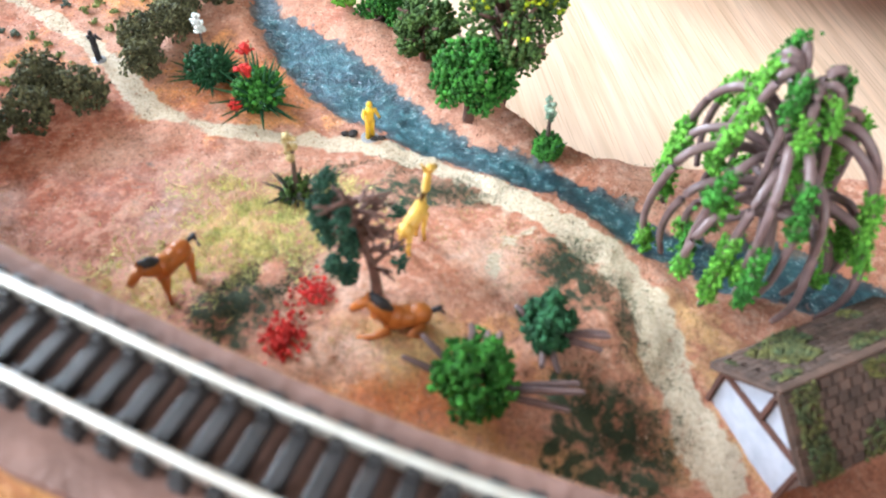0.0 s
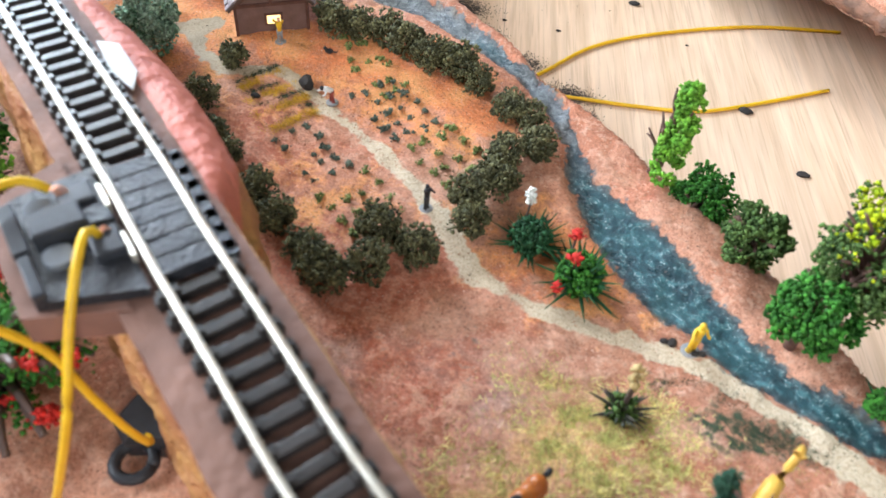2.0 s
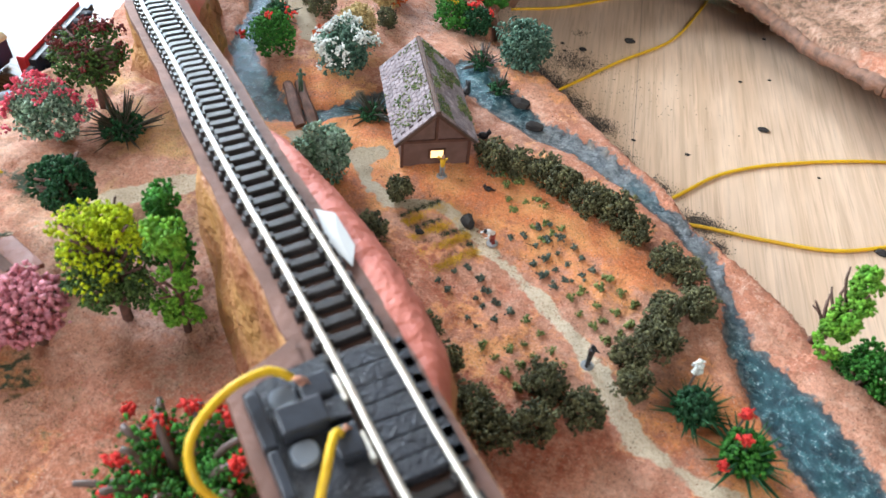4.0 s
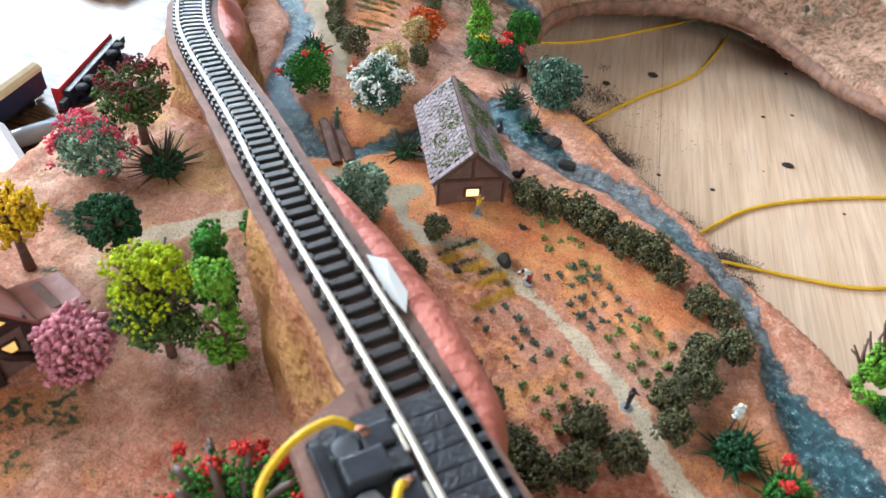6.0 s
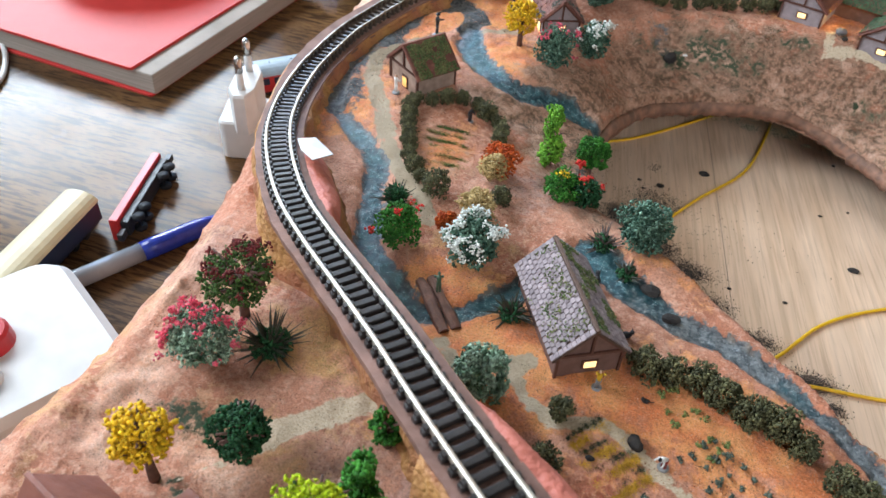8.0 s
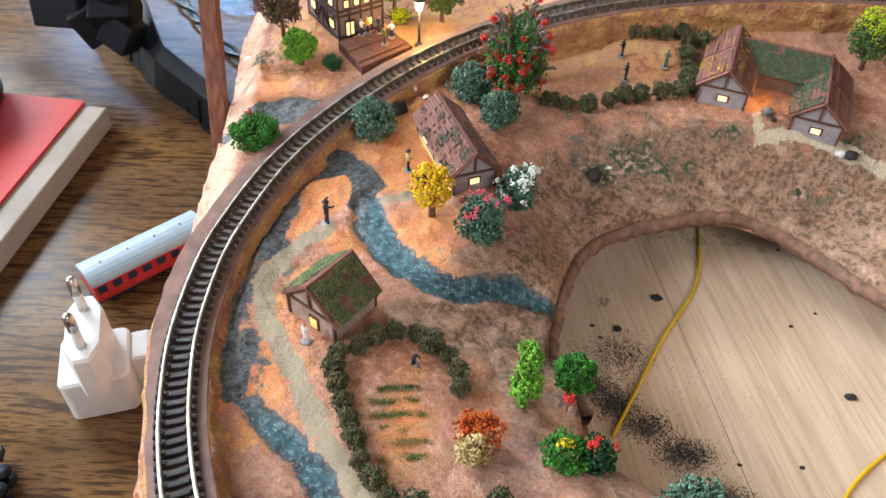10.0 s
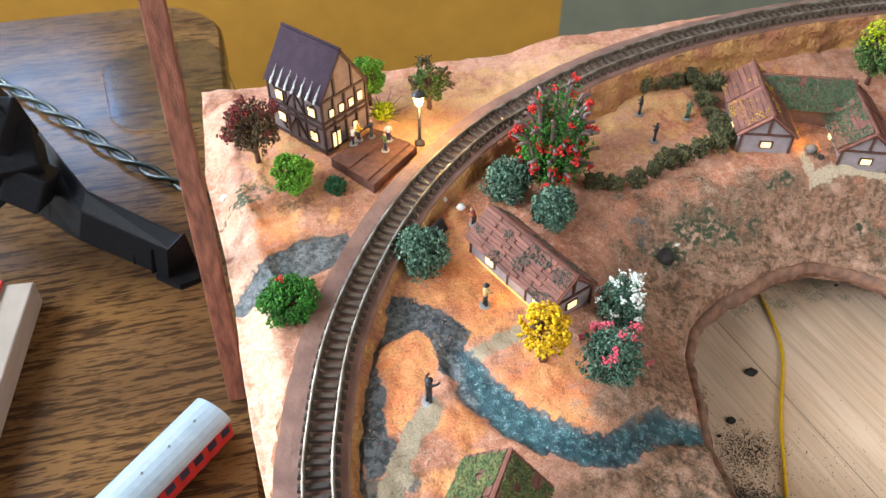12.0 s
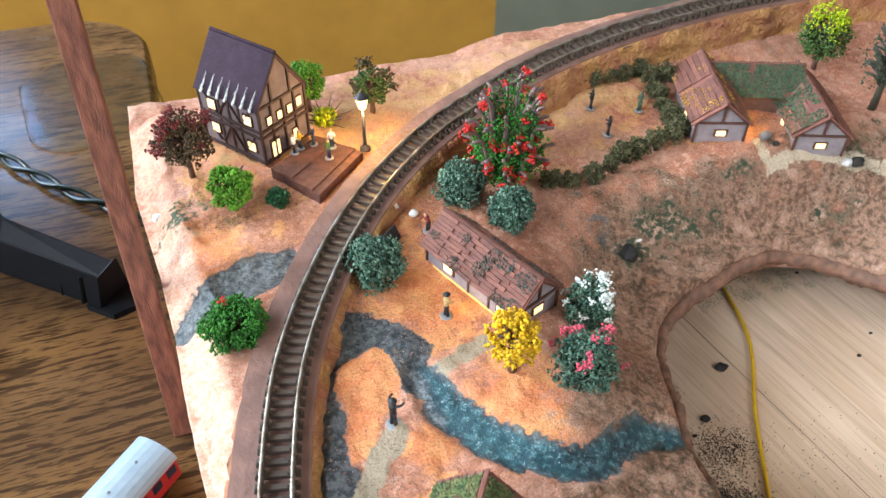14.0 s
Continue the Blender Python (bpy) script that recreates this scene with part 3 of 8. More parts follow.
def hole_side(X, Y):
    """Distance from the edge of the hole, minus inside it, and how gently its bank falls, 0 to 1."""
    d, _ = seg_dist(X, Y, HOLE + HOLE[:1])
    bank = smooth01((0.335 - Y) / 0.03) * smooth01((0.24 - X) / 0.03) * smooth01((np.interp(X, [-0.1, 0.06, 0.3], [0.36, 0.215, 0.195]) - Y) / 0.03)
    return np.where(inside(X, Y, HOLE), -d, d), bank


def hole_fall(X, bank):
    """Width over which the edge of the hole falls."""
    return 0.0045 + 0.0125 * bank


def ground_height(X, Y):
    """The modelled ground, without its fine grain."""
    X, Y = np.asarray(X, float), np.asarray(Y, float)
    h = level(Y) + 0.0016 * (lattice(X, Y, 0.02, 3) - 0.5) + 0.004 * (lattice(X, Y, 0.07, 5) - 0.5)
    h = h + 0.0135 * np.exp(-0.5 * (((X + 0.012) / 0.036) ** 2 + ((Y - 0.072) / 0.024) ** 2))
    h = h - 0.003 * np.exp(-0.5 * (((X + 0.180) / 0.03) ** 2 + ((Y - 0.115) / 0.03) ** 2))
    sd, bank = hole_side(X, Y)
    # the plain sinks towards the far side of the hole
    sink = np.interp(Y, [0.27, 0.31, 0.36, 0.44], [0.0, 0.010, 0.014, 0.0245]) + 0.008 * smooth01((X + 0.10) / 0.07) * smooth01((Y - 0.36) / 0.06)
    h = h + 0.009 * smooth01((Y - 0.520) / 0.035) * smooth01((X + 0.17) / 0.05)
    h = h - sink * smooth01((X - np.interp(Y, [0.34, 0.39], [-0.262, -0.200])) / 0.05) * smooth01((0.490 - Y) / 0.035) * np.exp(-((np.maximum(sd, 0) / 0.045) ** 2))
    for pts, wid in RIVERS:
        d, at = seg_dist(X, Y, pts)
        w = np.interp(at, range(len(wid)), wid)
        h = h - 0.0022 * smooth01((w + 0.0015 - d) / 0.003)
    w = hole_fall(X, bank)
    low = np.where(bank > 0.02, (h - 0.011) * (1 - bank) + (PLY_Z - 0.012) * bank, h - 0.011)
    h = low + (h - low) * smooth01(sd / w + 0.5)
    xl = np.interp(Y, EDGE_Y, EDGE_X)
    fall = smooth01((X - xl) / 0.014) * smooth01((0.614 - Y) / 0.02)
    return h - 0.010 * (1 - fall)


def on_ground(x, y):
    return float(ground_height(x, y))


# ---- the ground ----
def ground_material():
    m = bpy.data.materials.new("painted_ground")
    m.use_nodes = True
    nt = m.node_tree
    b = nt.nodes["Principled BSDF"]
    L = nt.links.new
    geo = nt.nodes.new("ShaderNodeNewGeometry")

    def noise_at(scale, detail=4, rough=0.6):
        n = nt.nodes.new("ShaderNodeTexNoise")
        n.inputs["Scale"].default_value, n.inputs["Detail"].default_value, n.inputs["Roughness"].default_value = scale, detail, rough
        L(geo.outputs["Position"], n.inputs["Vector"])
        return n.outputs[0]

    def rng(src, a, b2, c=0.0, d=1.0):
        r = nt.nodes.new("ShaderNodeMapRange")
        for k, v in enumerate((a, b2, c, d)):
            r.inputs[k + 1].default_value = v
        L(src, r.inputs[0])
        return r.outputs[0]

    def attr(name):
        a = nt.nodes.new("ShaderNodeAttribute")
        a.attribute_name = name
        return a.outputs["Fac"]

    def math2(op, a, b2):
        n = nt.nodes.new("ShaderNodeMath")
        n.operation = op
        for k, s in enumerate((a, b2)):
            if isinstance(s, float):
                n.inputs[k].default_value = s
            else:
                L(s, n.inputs[k])
        return n.outputs[0]

    def mix(fac, a, b2):
        n = nt.nodes.new("ShaderNodeMix")
        n.data_type = "RGBA"
        L(fac, n.inputs[0])
        for k, s in ((6, a), (7, b2)):
            if isinstance(s, tuple):
                n.inputs[k].default_value = (*s, 1)
            else:
                L(s, n.inputs[k])
        return n.outputs[2]

    big, mid, fine, dust, grit = noise_at(22), noise_at(95), noise_at(420), noise_at(1100, 4, 0.7), noise_at(2300, 2, 0.6)
    edge = math2("ADD", math2("MULTIPLY", rng(mid, 0.3, 0.7, -0.5, 0.5), 0.75), math2("MULTIPLY", rng(fine, 0.3, 0.7, -0.5, 0.5), 0.42))

    def mask(name, lo=0.4, hi=0.6):
        return rng(math2("ADD", attr(name), math2("MULTIPLY", edge, rng(attr(name), 0.0, 0.12))), lo, hi)

    col = mix(rng(big, 0.40, 0.60), (0.48, 0.185, 0.105), (0.57, 0.285, 0.19))
    col = mix(rng(mid, 0.50, 0.66, 0, 0.75), col, (0.31, 0.115, 0.068))
    col = mix(rng(fine, 0.50, 0.66, 0, 0.65), col, (0.66, 0.40, 0.29))
    col = mix(mask("mauve", 0.25, 0.75), col, mix(rng(fine, 0.4, 0.62), (0.34, 0.19, 0.155), (0.52, 0.32, 0.265)))
    col = mix(mask("red", 0.25, 0.65), col, mix(rng(fine, 0.4, 0.62), (0.47, 0.13, 0.068), (0.62, 0.27, 0.175)))
    col = mix(mask("orange", 0.25, 0.62), col, mix(rng(mid, 0.40, 0.60), (0.66, 0.205, 0.075), (0.76, 0.33, 0.125)))
    col = mix(mask("buff", 0.3, 0.8), col, mix(rng(fine, 0.38, 0.62), (0.76, 0.48, 0.22), (0.58, 0.30, 0.125)))
    col = mix(mask("pale", 0.3, 0.75), col, mix(rng(fine, 0.38, 0.64), (0.80, 0.52, 0.39), (0.64, 0.32, 0.20)))
    grass = mix(rng(fine, 0.42, 0.58), (0.165, 0.094, 0.058), (0.42, 0.23, 0.15))
    grass = mix(rng(dust, 0.54, 0.64), grass, (0.095, 0.080, 0.048))
    grass = mix(rng(mid, 0.51, 0.62, 0, 0.85), grass, mix(rng(fine, 0.44, 0.58), (0.64, 0.40, 0.29), (0.40, 0.22, 0.145)))
    col = mix(mask("brown", 0.35, 0.75), col, grass)
    flecks = math2("MULTIPLY", rng(dust, 0.58, 0.66, 0, 0.8), rng(mid, 0.38, 0.6))
    col = mix(flecks, col, (0.16, 0.085, 0.05))
    col = mix(math2("MULTIPLY", rng(grit, 0.57, 0.63, 0, 0.5), rng(fine, 0.42, 0.56)), col, (0.74, 0.48, 0.36))
    col = mix(math2("MULTIPLY", rng(grit, 0.42, 0.36, 0, 0.55), rng(fine, 0.58, 0.46)), col, (0.11, 0.07, 0.045))
    col = mix(math2("MULTIPLY", mask("green", 0.4, 0.7), rng(fine, 0.38, 0.52)), col, (0.055, 0.075, 0.042))
    mud = mix(rng(fine, 0.42, 0.58), (0.038, 0.044, 0.048), (0.115, 0.12, 0.125))
    mud = mix(rng(mid, 0.58, 0.68, 0, 0.8), mud, (0.22, 0.16, 0.11))
    col = mix(mask("dark", 0.4, 0.6), col, mud)
    sand = mix(rng(dust, 0.42, 0.60), (0.76, 0.63, 0.46), (0.46, 0.36, 0.25))
    sand = mix(rng(grit, 0.60, 0.68), sand, (0.30, 0.22, 0.15))
    sand = mix(attr("dusty"), sand, mix(rng(dust, 0.42, 0.6), (0.44, 0.35, 0.24), (0.27, 0.21, 0.14)))
    col = mix(mask("path", 0.42, 0.58), col, sand)
    water = mix(rng(mid, 0.42, 0.58), (0.014, 0.056, 0.074), (0.034, 0.100, 0.118))
    water = mix(rng(fine, 0.50, 0.64, 0, 0.5), water, (0.11, 0.29, 0.315))
    water = mix(rng(dust, 0.58, 0.68, 0, 0.6), water, (0.018, 0.034, 0.045))
    # white glints painted into the water colour
    water = mix(math2("MULTIPLY", rng(grit, 0.59, 0.65), rng(fine, 0.48, 0.58)), water, (0.55, 0.66, 0.66))
    wet = mask("water", 0.42, 0.58)
    slate = mix(rng(fine, 0.42, 0.58), (0.065, 0.078, 0.085), (0.175, 0.195, 0.20))
    slate = mix(rng(dust, 0.58, 0.66, 0, 0.8), slate, (0.30, 0.31, 0.31))
    water = mix(mask("deep", 0.35, 0.8), water, slate)
    water = mix(rng(math2("ADD", attr("water"), math2("MULTIPLY", edge, 0.5)), 0.62, 0.98, 0.85, 0.0), water, mud)
    col = mix(wet, col, water)
    col = mix(mask("wall", 0.3, 0.7), col, mix(rng(mid, 0.35, 0.65), (0.36, 0.18, 0.11), (0.22, 0.105, 0.065)))
    hsv = nt.nodes.new("ShaderNodeHueSaturation")
    L(col, hsv.inputs["Color"])
    L(rng(dust, 0.28, 0.72, 0.66, 1.30), hsv.inputs["Value"])
    L(hsv.outputs[0], b.inputs["Base Color"])
    b.inputs["Specular IOR Level"].default_value = 0.3
    L(math2("ADD", rng(wet, 0, 1, 0.70, 0.24), math2("MULTIPLY", rng(mid, 0.3, 0.7), 0.14)), b.inputs["Roughness"])
    bp = nt.nodes.new("ShaderNodeBump")
    bp.inputs["Strength"].default_value, bp.inputs["Distance"].default_value = 0.8, 0.0013
    L(math2("ADD", math2("MULTIPLY", fine, 0.55), math2("MULTIPLY", dust, 0.55)), bp.inputs["Height"])
    L(bp.outputs[0], b.inputs["Normal"])
    return m


def blob(X, Y, spots):
    out = np.zeros(np.shape(X))
    for x, y, rx, ry, amp in spots:
        out = np.maximum(out, amp * np.exp(-(((X - x) / rx) ** 2 + ((Y - y) / ry) ** 2)))
    return out


def area(X, Y, poly, soft=0.006):
    """1 inside a closed outline, 0 outside, with a soft border."""
    d, _ = seg_dist(X, Y, poly + poly[:1])
    return smooth01(0.5 + np.where(inside(X, Y, poly), d, -d) / soft)


ISLAND = [(-0.2640, 0.4290), (-0.2560, 0.4310), (-0.2505, 0.4300), (-0.2491, 0.4253), (-0.2480, 0.4180), (-0.2509, 0.4110), (-0.2600, 0.4020), (-0.2640, 0.3930),
          (-0.2705, 0.3915), (-0.2695, 0.4010), (-0.2672, 0.4090), (-0.2690, 0.4200)]
MUD = [[(-0.2700, 0.4540), (-0.2524, 0.4495), (-0.2394, 0.4385), (-0.2340, 0.4270), (-0.2385, 0.4180), (-0.2440, 0.4060), (-0.2500, 0.4110), (-0.2475, 0.4190),
        (-0.2485, 0.4253), (-0.2500, 0.4305), (-0.2560, 0.4322), (-0.2615, 0.4305), (-0.2680, 0.4310), (-0.2740, 0.4290)],
       [(-0.2740, 0.4310), (-0.2640, 0.4310), (-0.2696, 0.4200), (-0.2678, 0.4080), (-0.2700, 0.4000), (-0.2712, 0.3900), (-0.2810, 0.3830), (-0.2850, 0.3950),
        (-0.2790, 0.4020), (-0.2765, 0.4090), (-0.2800, 0.4200)],
       [(-0.2712, 0.3905), (-0.2680, 0.3890), (-0.2690, 0.3790), (-0.2790, 0.3770), (-0.2810, 0.3840)]]


def build_ground():
    nx, ny = 400, 440
    v = np.linspace(-0.16, 0.625, ny)
    u = np.linspace(0, 1, nx) ** 1.15
    Y = np.repeat(v[:, None], nx, 1)
    xl = np.interp(Y, EDGE_Y, EDGE_X)
    X = xl + (0.36 - xl) * u[None]
    X = X + 0.0025 * (lattice(Y, Y * 0 + 0.3, 0.03, 8) - 0.5) * (1 - u[None])
    SD, BANK = hole_side(X, Y)
    # draw the cut edge onto the outline of the hole
    brink = -0.5 * hole_fall(X, BANK) - 0.0012
    e = 0.0002
    gx, gy = (hole_side(X + e, Y)[0] - SD) / e, (hole_side(X, Y + e)[0] - SD) / e
    step = np.where((SD < brink) & (SD > brink - 0.0032), brink - SD, 0.0)
    gone = (SD < brink).ravel()
    X, Y = X + gx * step, Y + gy * step
    H = ground_height(X, Y)
    crease = 1 - abs(2 * lattice(X + 0.4 * Y, Y, 0.011, 14) - 1)
    H = H + 0.0012 * (lattice(X, Y, 0.0045, 11) - 0.5) + 0.0008 * (lattice(X, Y, 0.0024, 12) - 0.5) + 0.0022 * crease**3 * smooth01((xl + 0.030 - X) / 0.014)
    verts = np.stack([X, Y, H], -1).reshape(-1, 3)
    i, j = np.meshgrid(np.arange(ny - 1), np.arange(nx - 1), indexing="ij")
    a = (i * nx + j).ravel()
    faces = np.stack([a, a + 1, a + nx + 1, a + nx], 1)
    faces = faces[~gone[faces].all(1)]
    # skirt down to the table, round the whole border
    ring = np.r_[np.arange(nx), np.arange(1, ny) * nx + nx - 1, (ny - 1) * nx + np.arange(nx - 2, -1, -1), np.arange(ny - 2, 0, -1) * nx]
    low = verts[ring].copy()
    k = np.arange(len(ring))
    mid = low.copy()
    mid[:, 2] = mid[:, 2] * 0.5 + TABLE_Z * 0.5
    mid[:, 0] += 0.004 * (lattice(k * 0.001, k * 0, 0.012, 21) - 0.6)
    low[:, 2] = TABLE_Z
    n0, n1 = len(verts), len(verts) + len(ring)
    nxt = np.roll(k, -1)
    sk1 = np.stack([ring, n0 + k, n0 + nxt, ring[nxt]], 1)
    sk2 = np.stack([n0 + k, n1 + k, n1 + nxt, n0 + nxt], 1)
    allv = np.vstack([verts, mid, low])
    allf = np.vstack([faces, sk1, sk2])
    me = bpy.data.meshes.new("ground")
    me.vertices.add(len(allv))
    me.vertices.foreach_set("co", allv.ravel())
    me.loops.add(allf.size)
    me.loops.foreach_set("vertex_index", allf.ravel())
    me.polygons.add(len(allf))
    me.polygons.foreach_set("loop_start", np.arange(len(allf)) * 4)
    me.polygons.foreach_set("use_smooth", np.ones(len(allf), bool))
    me.update(calc_edges=True)
    AX, AY = allv[:, 0], allv[:, 1]

    def put(name, vals):
        at = me.attributes.new(name, "FLOAT", "POINT")
        at.data.foreach_set("value", np.asarray(vals, np.float32))

    water = np.zeros(len(AX))
    for pts, wid in RIVERS:
        d, at = seg_dist(AX, AY, pts)
        water = np.maximum(water, smooth01((np.interp(at, range(len(wid)), wid) + 0.0030 - d) / 0.0070))
    path = np.zeros(len(AX))
    for pts, w in PATHS:
        d, _ = seg_dist(AX, AY, pts)
        path = np.maximum(path, smooth01((w + 0.0022 - d) / 0.0052))
    put("water", water)
    put("path", path)
    put("dusty", smooth01((AY - 0.16) / 0.06) * smooth01((-0.10 - AX) / 0.04))
    put("deep", np.maximum(smooth01((-0.235 - AX) / 0.01) * smooth01((AY - 0.30) / 0.02), blob(AX, AY, [(-0.055, 0.205, 0.03, 0.03, 1.0), (-0.29, 0.478, 0.03, 0.02, 1.0), (-0.10, 0.238, 0.05, 0.018, 0.85)])))
    put("dark", np.maximum(0.95 * np.max([area(AX, AY, poly, 0.004) for poly in MUD], axis=0), blob(AX, AY, [(-0.281, 0.36, 0.007, 0.02, 0.9), (-0.275, 0.33, 0.010, 0.018, 0.9), (-0.06, 0.115, 0.022, 0.012, 0.2), (-0.12, 0.30, 0.03, 0.012, 0.7),
                                                              (-0.160, 0.330, 0.014, 0.02, 0.4), (-0.1489, 0.4721, 0.016, 0.012, 0.5), (-0.270, 0.372, 0.006, 0.010, 0.5)])))
    xl = np.interp(AY, EDGE_Y, EDGE_X)
    put("pale", smooth01((xl + 0.021 - AX) / 0.012) * smooth01((AY - 0.33) / 0.04) * (1 - 0.6 * smooth01((AY - 0.50) / 0.03)) + blob(AX, AY, [(-0.275, 0.19, 0.012, 0.03, 0.5), (-0.265, 0.155, 0.014, 0.02, 0.6), (-0.178, 0.140, 0.018, 0.018, 0.42), (-0.205, 0.130, 0.02, 0.016, 0.42), (-0.235, 0.140, 0.02, 0.02, 0.5), (-0.225, 0.139, 0.014, 0.007, 1.0), (-0.212, 0.131, 0.012, 0.009, 0.8), (-0.262, 0.140, 0.012, 0.014, 0.7), (-0.03, 0.112, 0.02, 0.008, 0.4), (-0.0125, 0.0665, 0.010, 0.006, 1.0), (-0.009, 0.079, 0.010, 0.007, 0.8), (0.014, 0.092, 0.012, 0.010, 0.75), (-0.016, 0.108, 0.012, 0.006, 0.7), (-0.055, 0.102, 0.012, 0.010, 0.4)]))
    put("mauve", blob(AX, AY, [(-0.064, 0.110, 0.016, 0.010, 0.9), (-0.052, 0.105, 0.012, 0.010, 0.8), (-0.079, 0.104, 0.020, 0.014, 0.7), (-0.186, 0.133, 0.022, 0.016, 0.95), (-0.172, 0.146, 0.014, 0.020, 0.9),
                               (-0.198, 0.150, 0.018, 0.012, 0.7), (-0.240, 0.207, 0.020, 0.018, 0.7), (-0.178, 0.300, 0.018, 0.022, 0.7), (-0.275, 0.21, 0.02, 0.03, 0.5), (-0.300, 0.535, 0.03, 0.02, 0.6)]))
    put("red", blob(AX, AY, [(-0.124, 0.1576, 0.02, 0.02, 0.9), (-0.09, 0.130, 0.03, 0.02, 0.9), (-0.11, 0.128, 0.02, 0.02, 0.9), (-0.065, 0.105, 0.02, 0.02, 0.7), (-0.235, 0.393, 0.010, 0.008, 0.8), (-0.22, 0.40, 0.012, 0.01, 0.7),
                             (-0.165, 0.10, 0.03, 0.02, 0.8), (-0.0610, 0.5279, 0.08, 0.03, 0.6), (-0.03, 0.168, 0.01, 0.02, 0.6), (-0.10, 0.17, 0.025, 0.02, 0.5), (-0.05, 0.14, 0.01, 0.02, 0.7), (-0.0964, 0.5312, 0.03, 0.025, 0.7)]))
    put("orange", np.maximum(1.1 * area(AX, AY, ISLAND), 0) + blob(AX, AY, [(-0.248, 0.388, 0.008, 0.010, 1.0), (-0.2174, 0.3075, 0.012, 0.02, 0.8), (-0.252, 0.362, 0.02, 0.012, 0.8), (-0.2443, 0.3883, 0.006, 0.006, 0.9),
                                (-0.098, 0.2126, 0.018, 0.010, 1.0), (-0.081, 0.199, 0.014, 0.012, 1.0), (-0.071, 0.1916, 0.012, 0.012, 1.0), (-0.1154, 0.2101, 0.014, 0.008, 0.9), (-0.1956, 0.2361, 0.012, 0.014, 0.9),
                                (-0.085, 0.185, 0.02, 0.015, 0.6), (-0.228, 0.45, 0.024, 0.03, 0.95), (-0.23, 0.50, 0.02, 0.04, 0.7), (-0.215, 0.395, 0.022, 0.022, 0.9),
                                (-0.27, 0.325, 0.02, 0.03, 0.8), (-0.17, 0.205, 0.04, 0.03, 1.0), (-0.115, 0.205, 0.05, 0.018, 1.0), (-0.10, 0.19, 0.03, 0.02, 0.6), (-0.04, 0.148, 0.02, 0.016, 0.9),
                                (-0.225, 0.085, 0.03, 0.02, 0.9), (0.0, 0.062, 0.022, 0.014, 0.9), (-0.0710, 0.5279, 0.06, 0.03, 0.45), (-0.275, 0.55, 0.04, 0.05, 0.6), (-0.19, 0.225, 0.02, 0.02, 0.8),
                                (-0.305, 0.50, 0.02, 0.03, 0.9), (-0.09, 0.265, 0.05, 0.012, 0.6), (-0.10, 0.155, 0.04, 0.02, 0.35)]))
    put("buff", blob(AX, AY, [(-0.0015, 0.0695, 0.013, 0.0075, 1.1), (-0.036, 0.096, 0.012, 0.010, 0.8), (-0.030, 0.108, 0.012, 0.007, 0.7), (-0.045, 0.084, 0.012, 0.010, 0.55), (-0.18, 0.56, 0.14, 0.06, 0.75), (-0.315, 0.40, 0.014, 0.08, 0.9), (-0.29, 0.17, 0.02, 0.06, 0.5), (-0.22, 0.15, 0.03, 0.02, 0.5), (-0.216, 0.182, 0.012, 0.006, 1.0), (-0.205, 0.180, 0.008, 0.005, 0.8), (-0.225, 0.192, 0.03, 0.016, 0.8), (-0.25, 0.21, 0.02, 0.02, 0.6), (-0.19, 0.255, 0.02, 0.02, 0.6), (0.01, 0.05, 0.03, 0.012, 0.7), (-0.03, 0.10, 0.02, 0.014, 0.35), (0.05, 0.07, 0.02, 0.03, 0.5)]))
    put("brown", blob(AX, AY, [(-0.1896, 0.3862, 0.018, 0.010, 0.8), (-0.1734, 0.3963, 0.014, 0.03, 0.9), (-0.1992, 0.3572, 0.03, 0.008, 0.8), (-0.1618, 0.4373, 0.014, 0.02, 0.7)]) + np.maximum(smooth01((AX + 0.185) / 0.05) * smooth01((AY - 0.365) / 0.04) * smooth01((0.50 - AY) / 0.03) * 0.95,
                            blob(AX, AY, [(-0.1761, 0.3464, 0.022, 0.05, 0.9), (-0.1938, 0.3513, 0.03, 0.014, 0.8), (-0.17, 0.11, 0.025, 0.02, 0.5), (-0.21, 0.115, 0.04, 0.02, 0.45), (-0.1498, 0.2963, 0.02, 0.02, 0.6), (-0.2104, 0.3015, 0.014, 0.02, 0.5), (-0.03, 0.088, 0.03, 0.012, 0.35)])))
    put("green", blob(AX, AY, [(-0.03, 0.075, 0.010, 0.009, 1.0), (0.028, 0.089, 0.008, 0.012, 1.0), (0.03, 0.055, 0.012, 0.014, 1.1), (0.0, 0.112, 0.014, 0.005, 0.9), (-0.21, 0.09, 0.02, 0.012, 0.7), (-0.245, 0.152, 0.012, 0.005, 0.9), (-0.236, 0.132, 0.006, 0.004, 0.8), (-0.207, 0.188, 0.008, 0.003, 0.7), (-0.305, 0.52, 0.016, 0.012, 0.7),
                               (-0.20, 0.185, 0.010, 0.010, 0.4), (-0.0276, 0.4582, 0.012, 0.008, 0.7), (-0.0160, 0.4754, 0.016, 0.010, 0.6), (-0.1166, 0.4687, 0.03, 0.016, 0.6), (-0.1352, 0.4593, 0.010, 0.008, 0.7), (-0.0942, 0.4672, 0.012, 0.007, 0.7), (-0.0732, 0.4784, 0.014, 0.006, 0.6), (-0.1522, 0.4623, 0.008, 0.008, 0.7), (-0.0557, 0.4988, 0.03, 0.006, 0.4)]))
    sd, bank = hole_side(AX, AY)
    put("wall", smooth01((0.0005 - sd) / 0.002) * (1 - bank) + 0.55 * bank * smooth01((0.004 - sd) / 0.02))
    me.materials.append(ground_material())
    return tagged(new("ground", me), "hand-painted terracotta model landscape with river, paths and a wide hole", "ground", kind="structure")


build_ground()


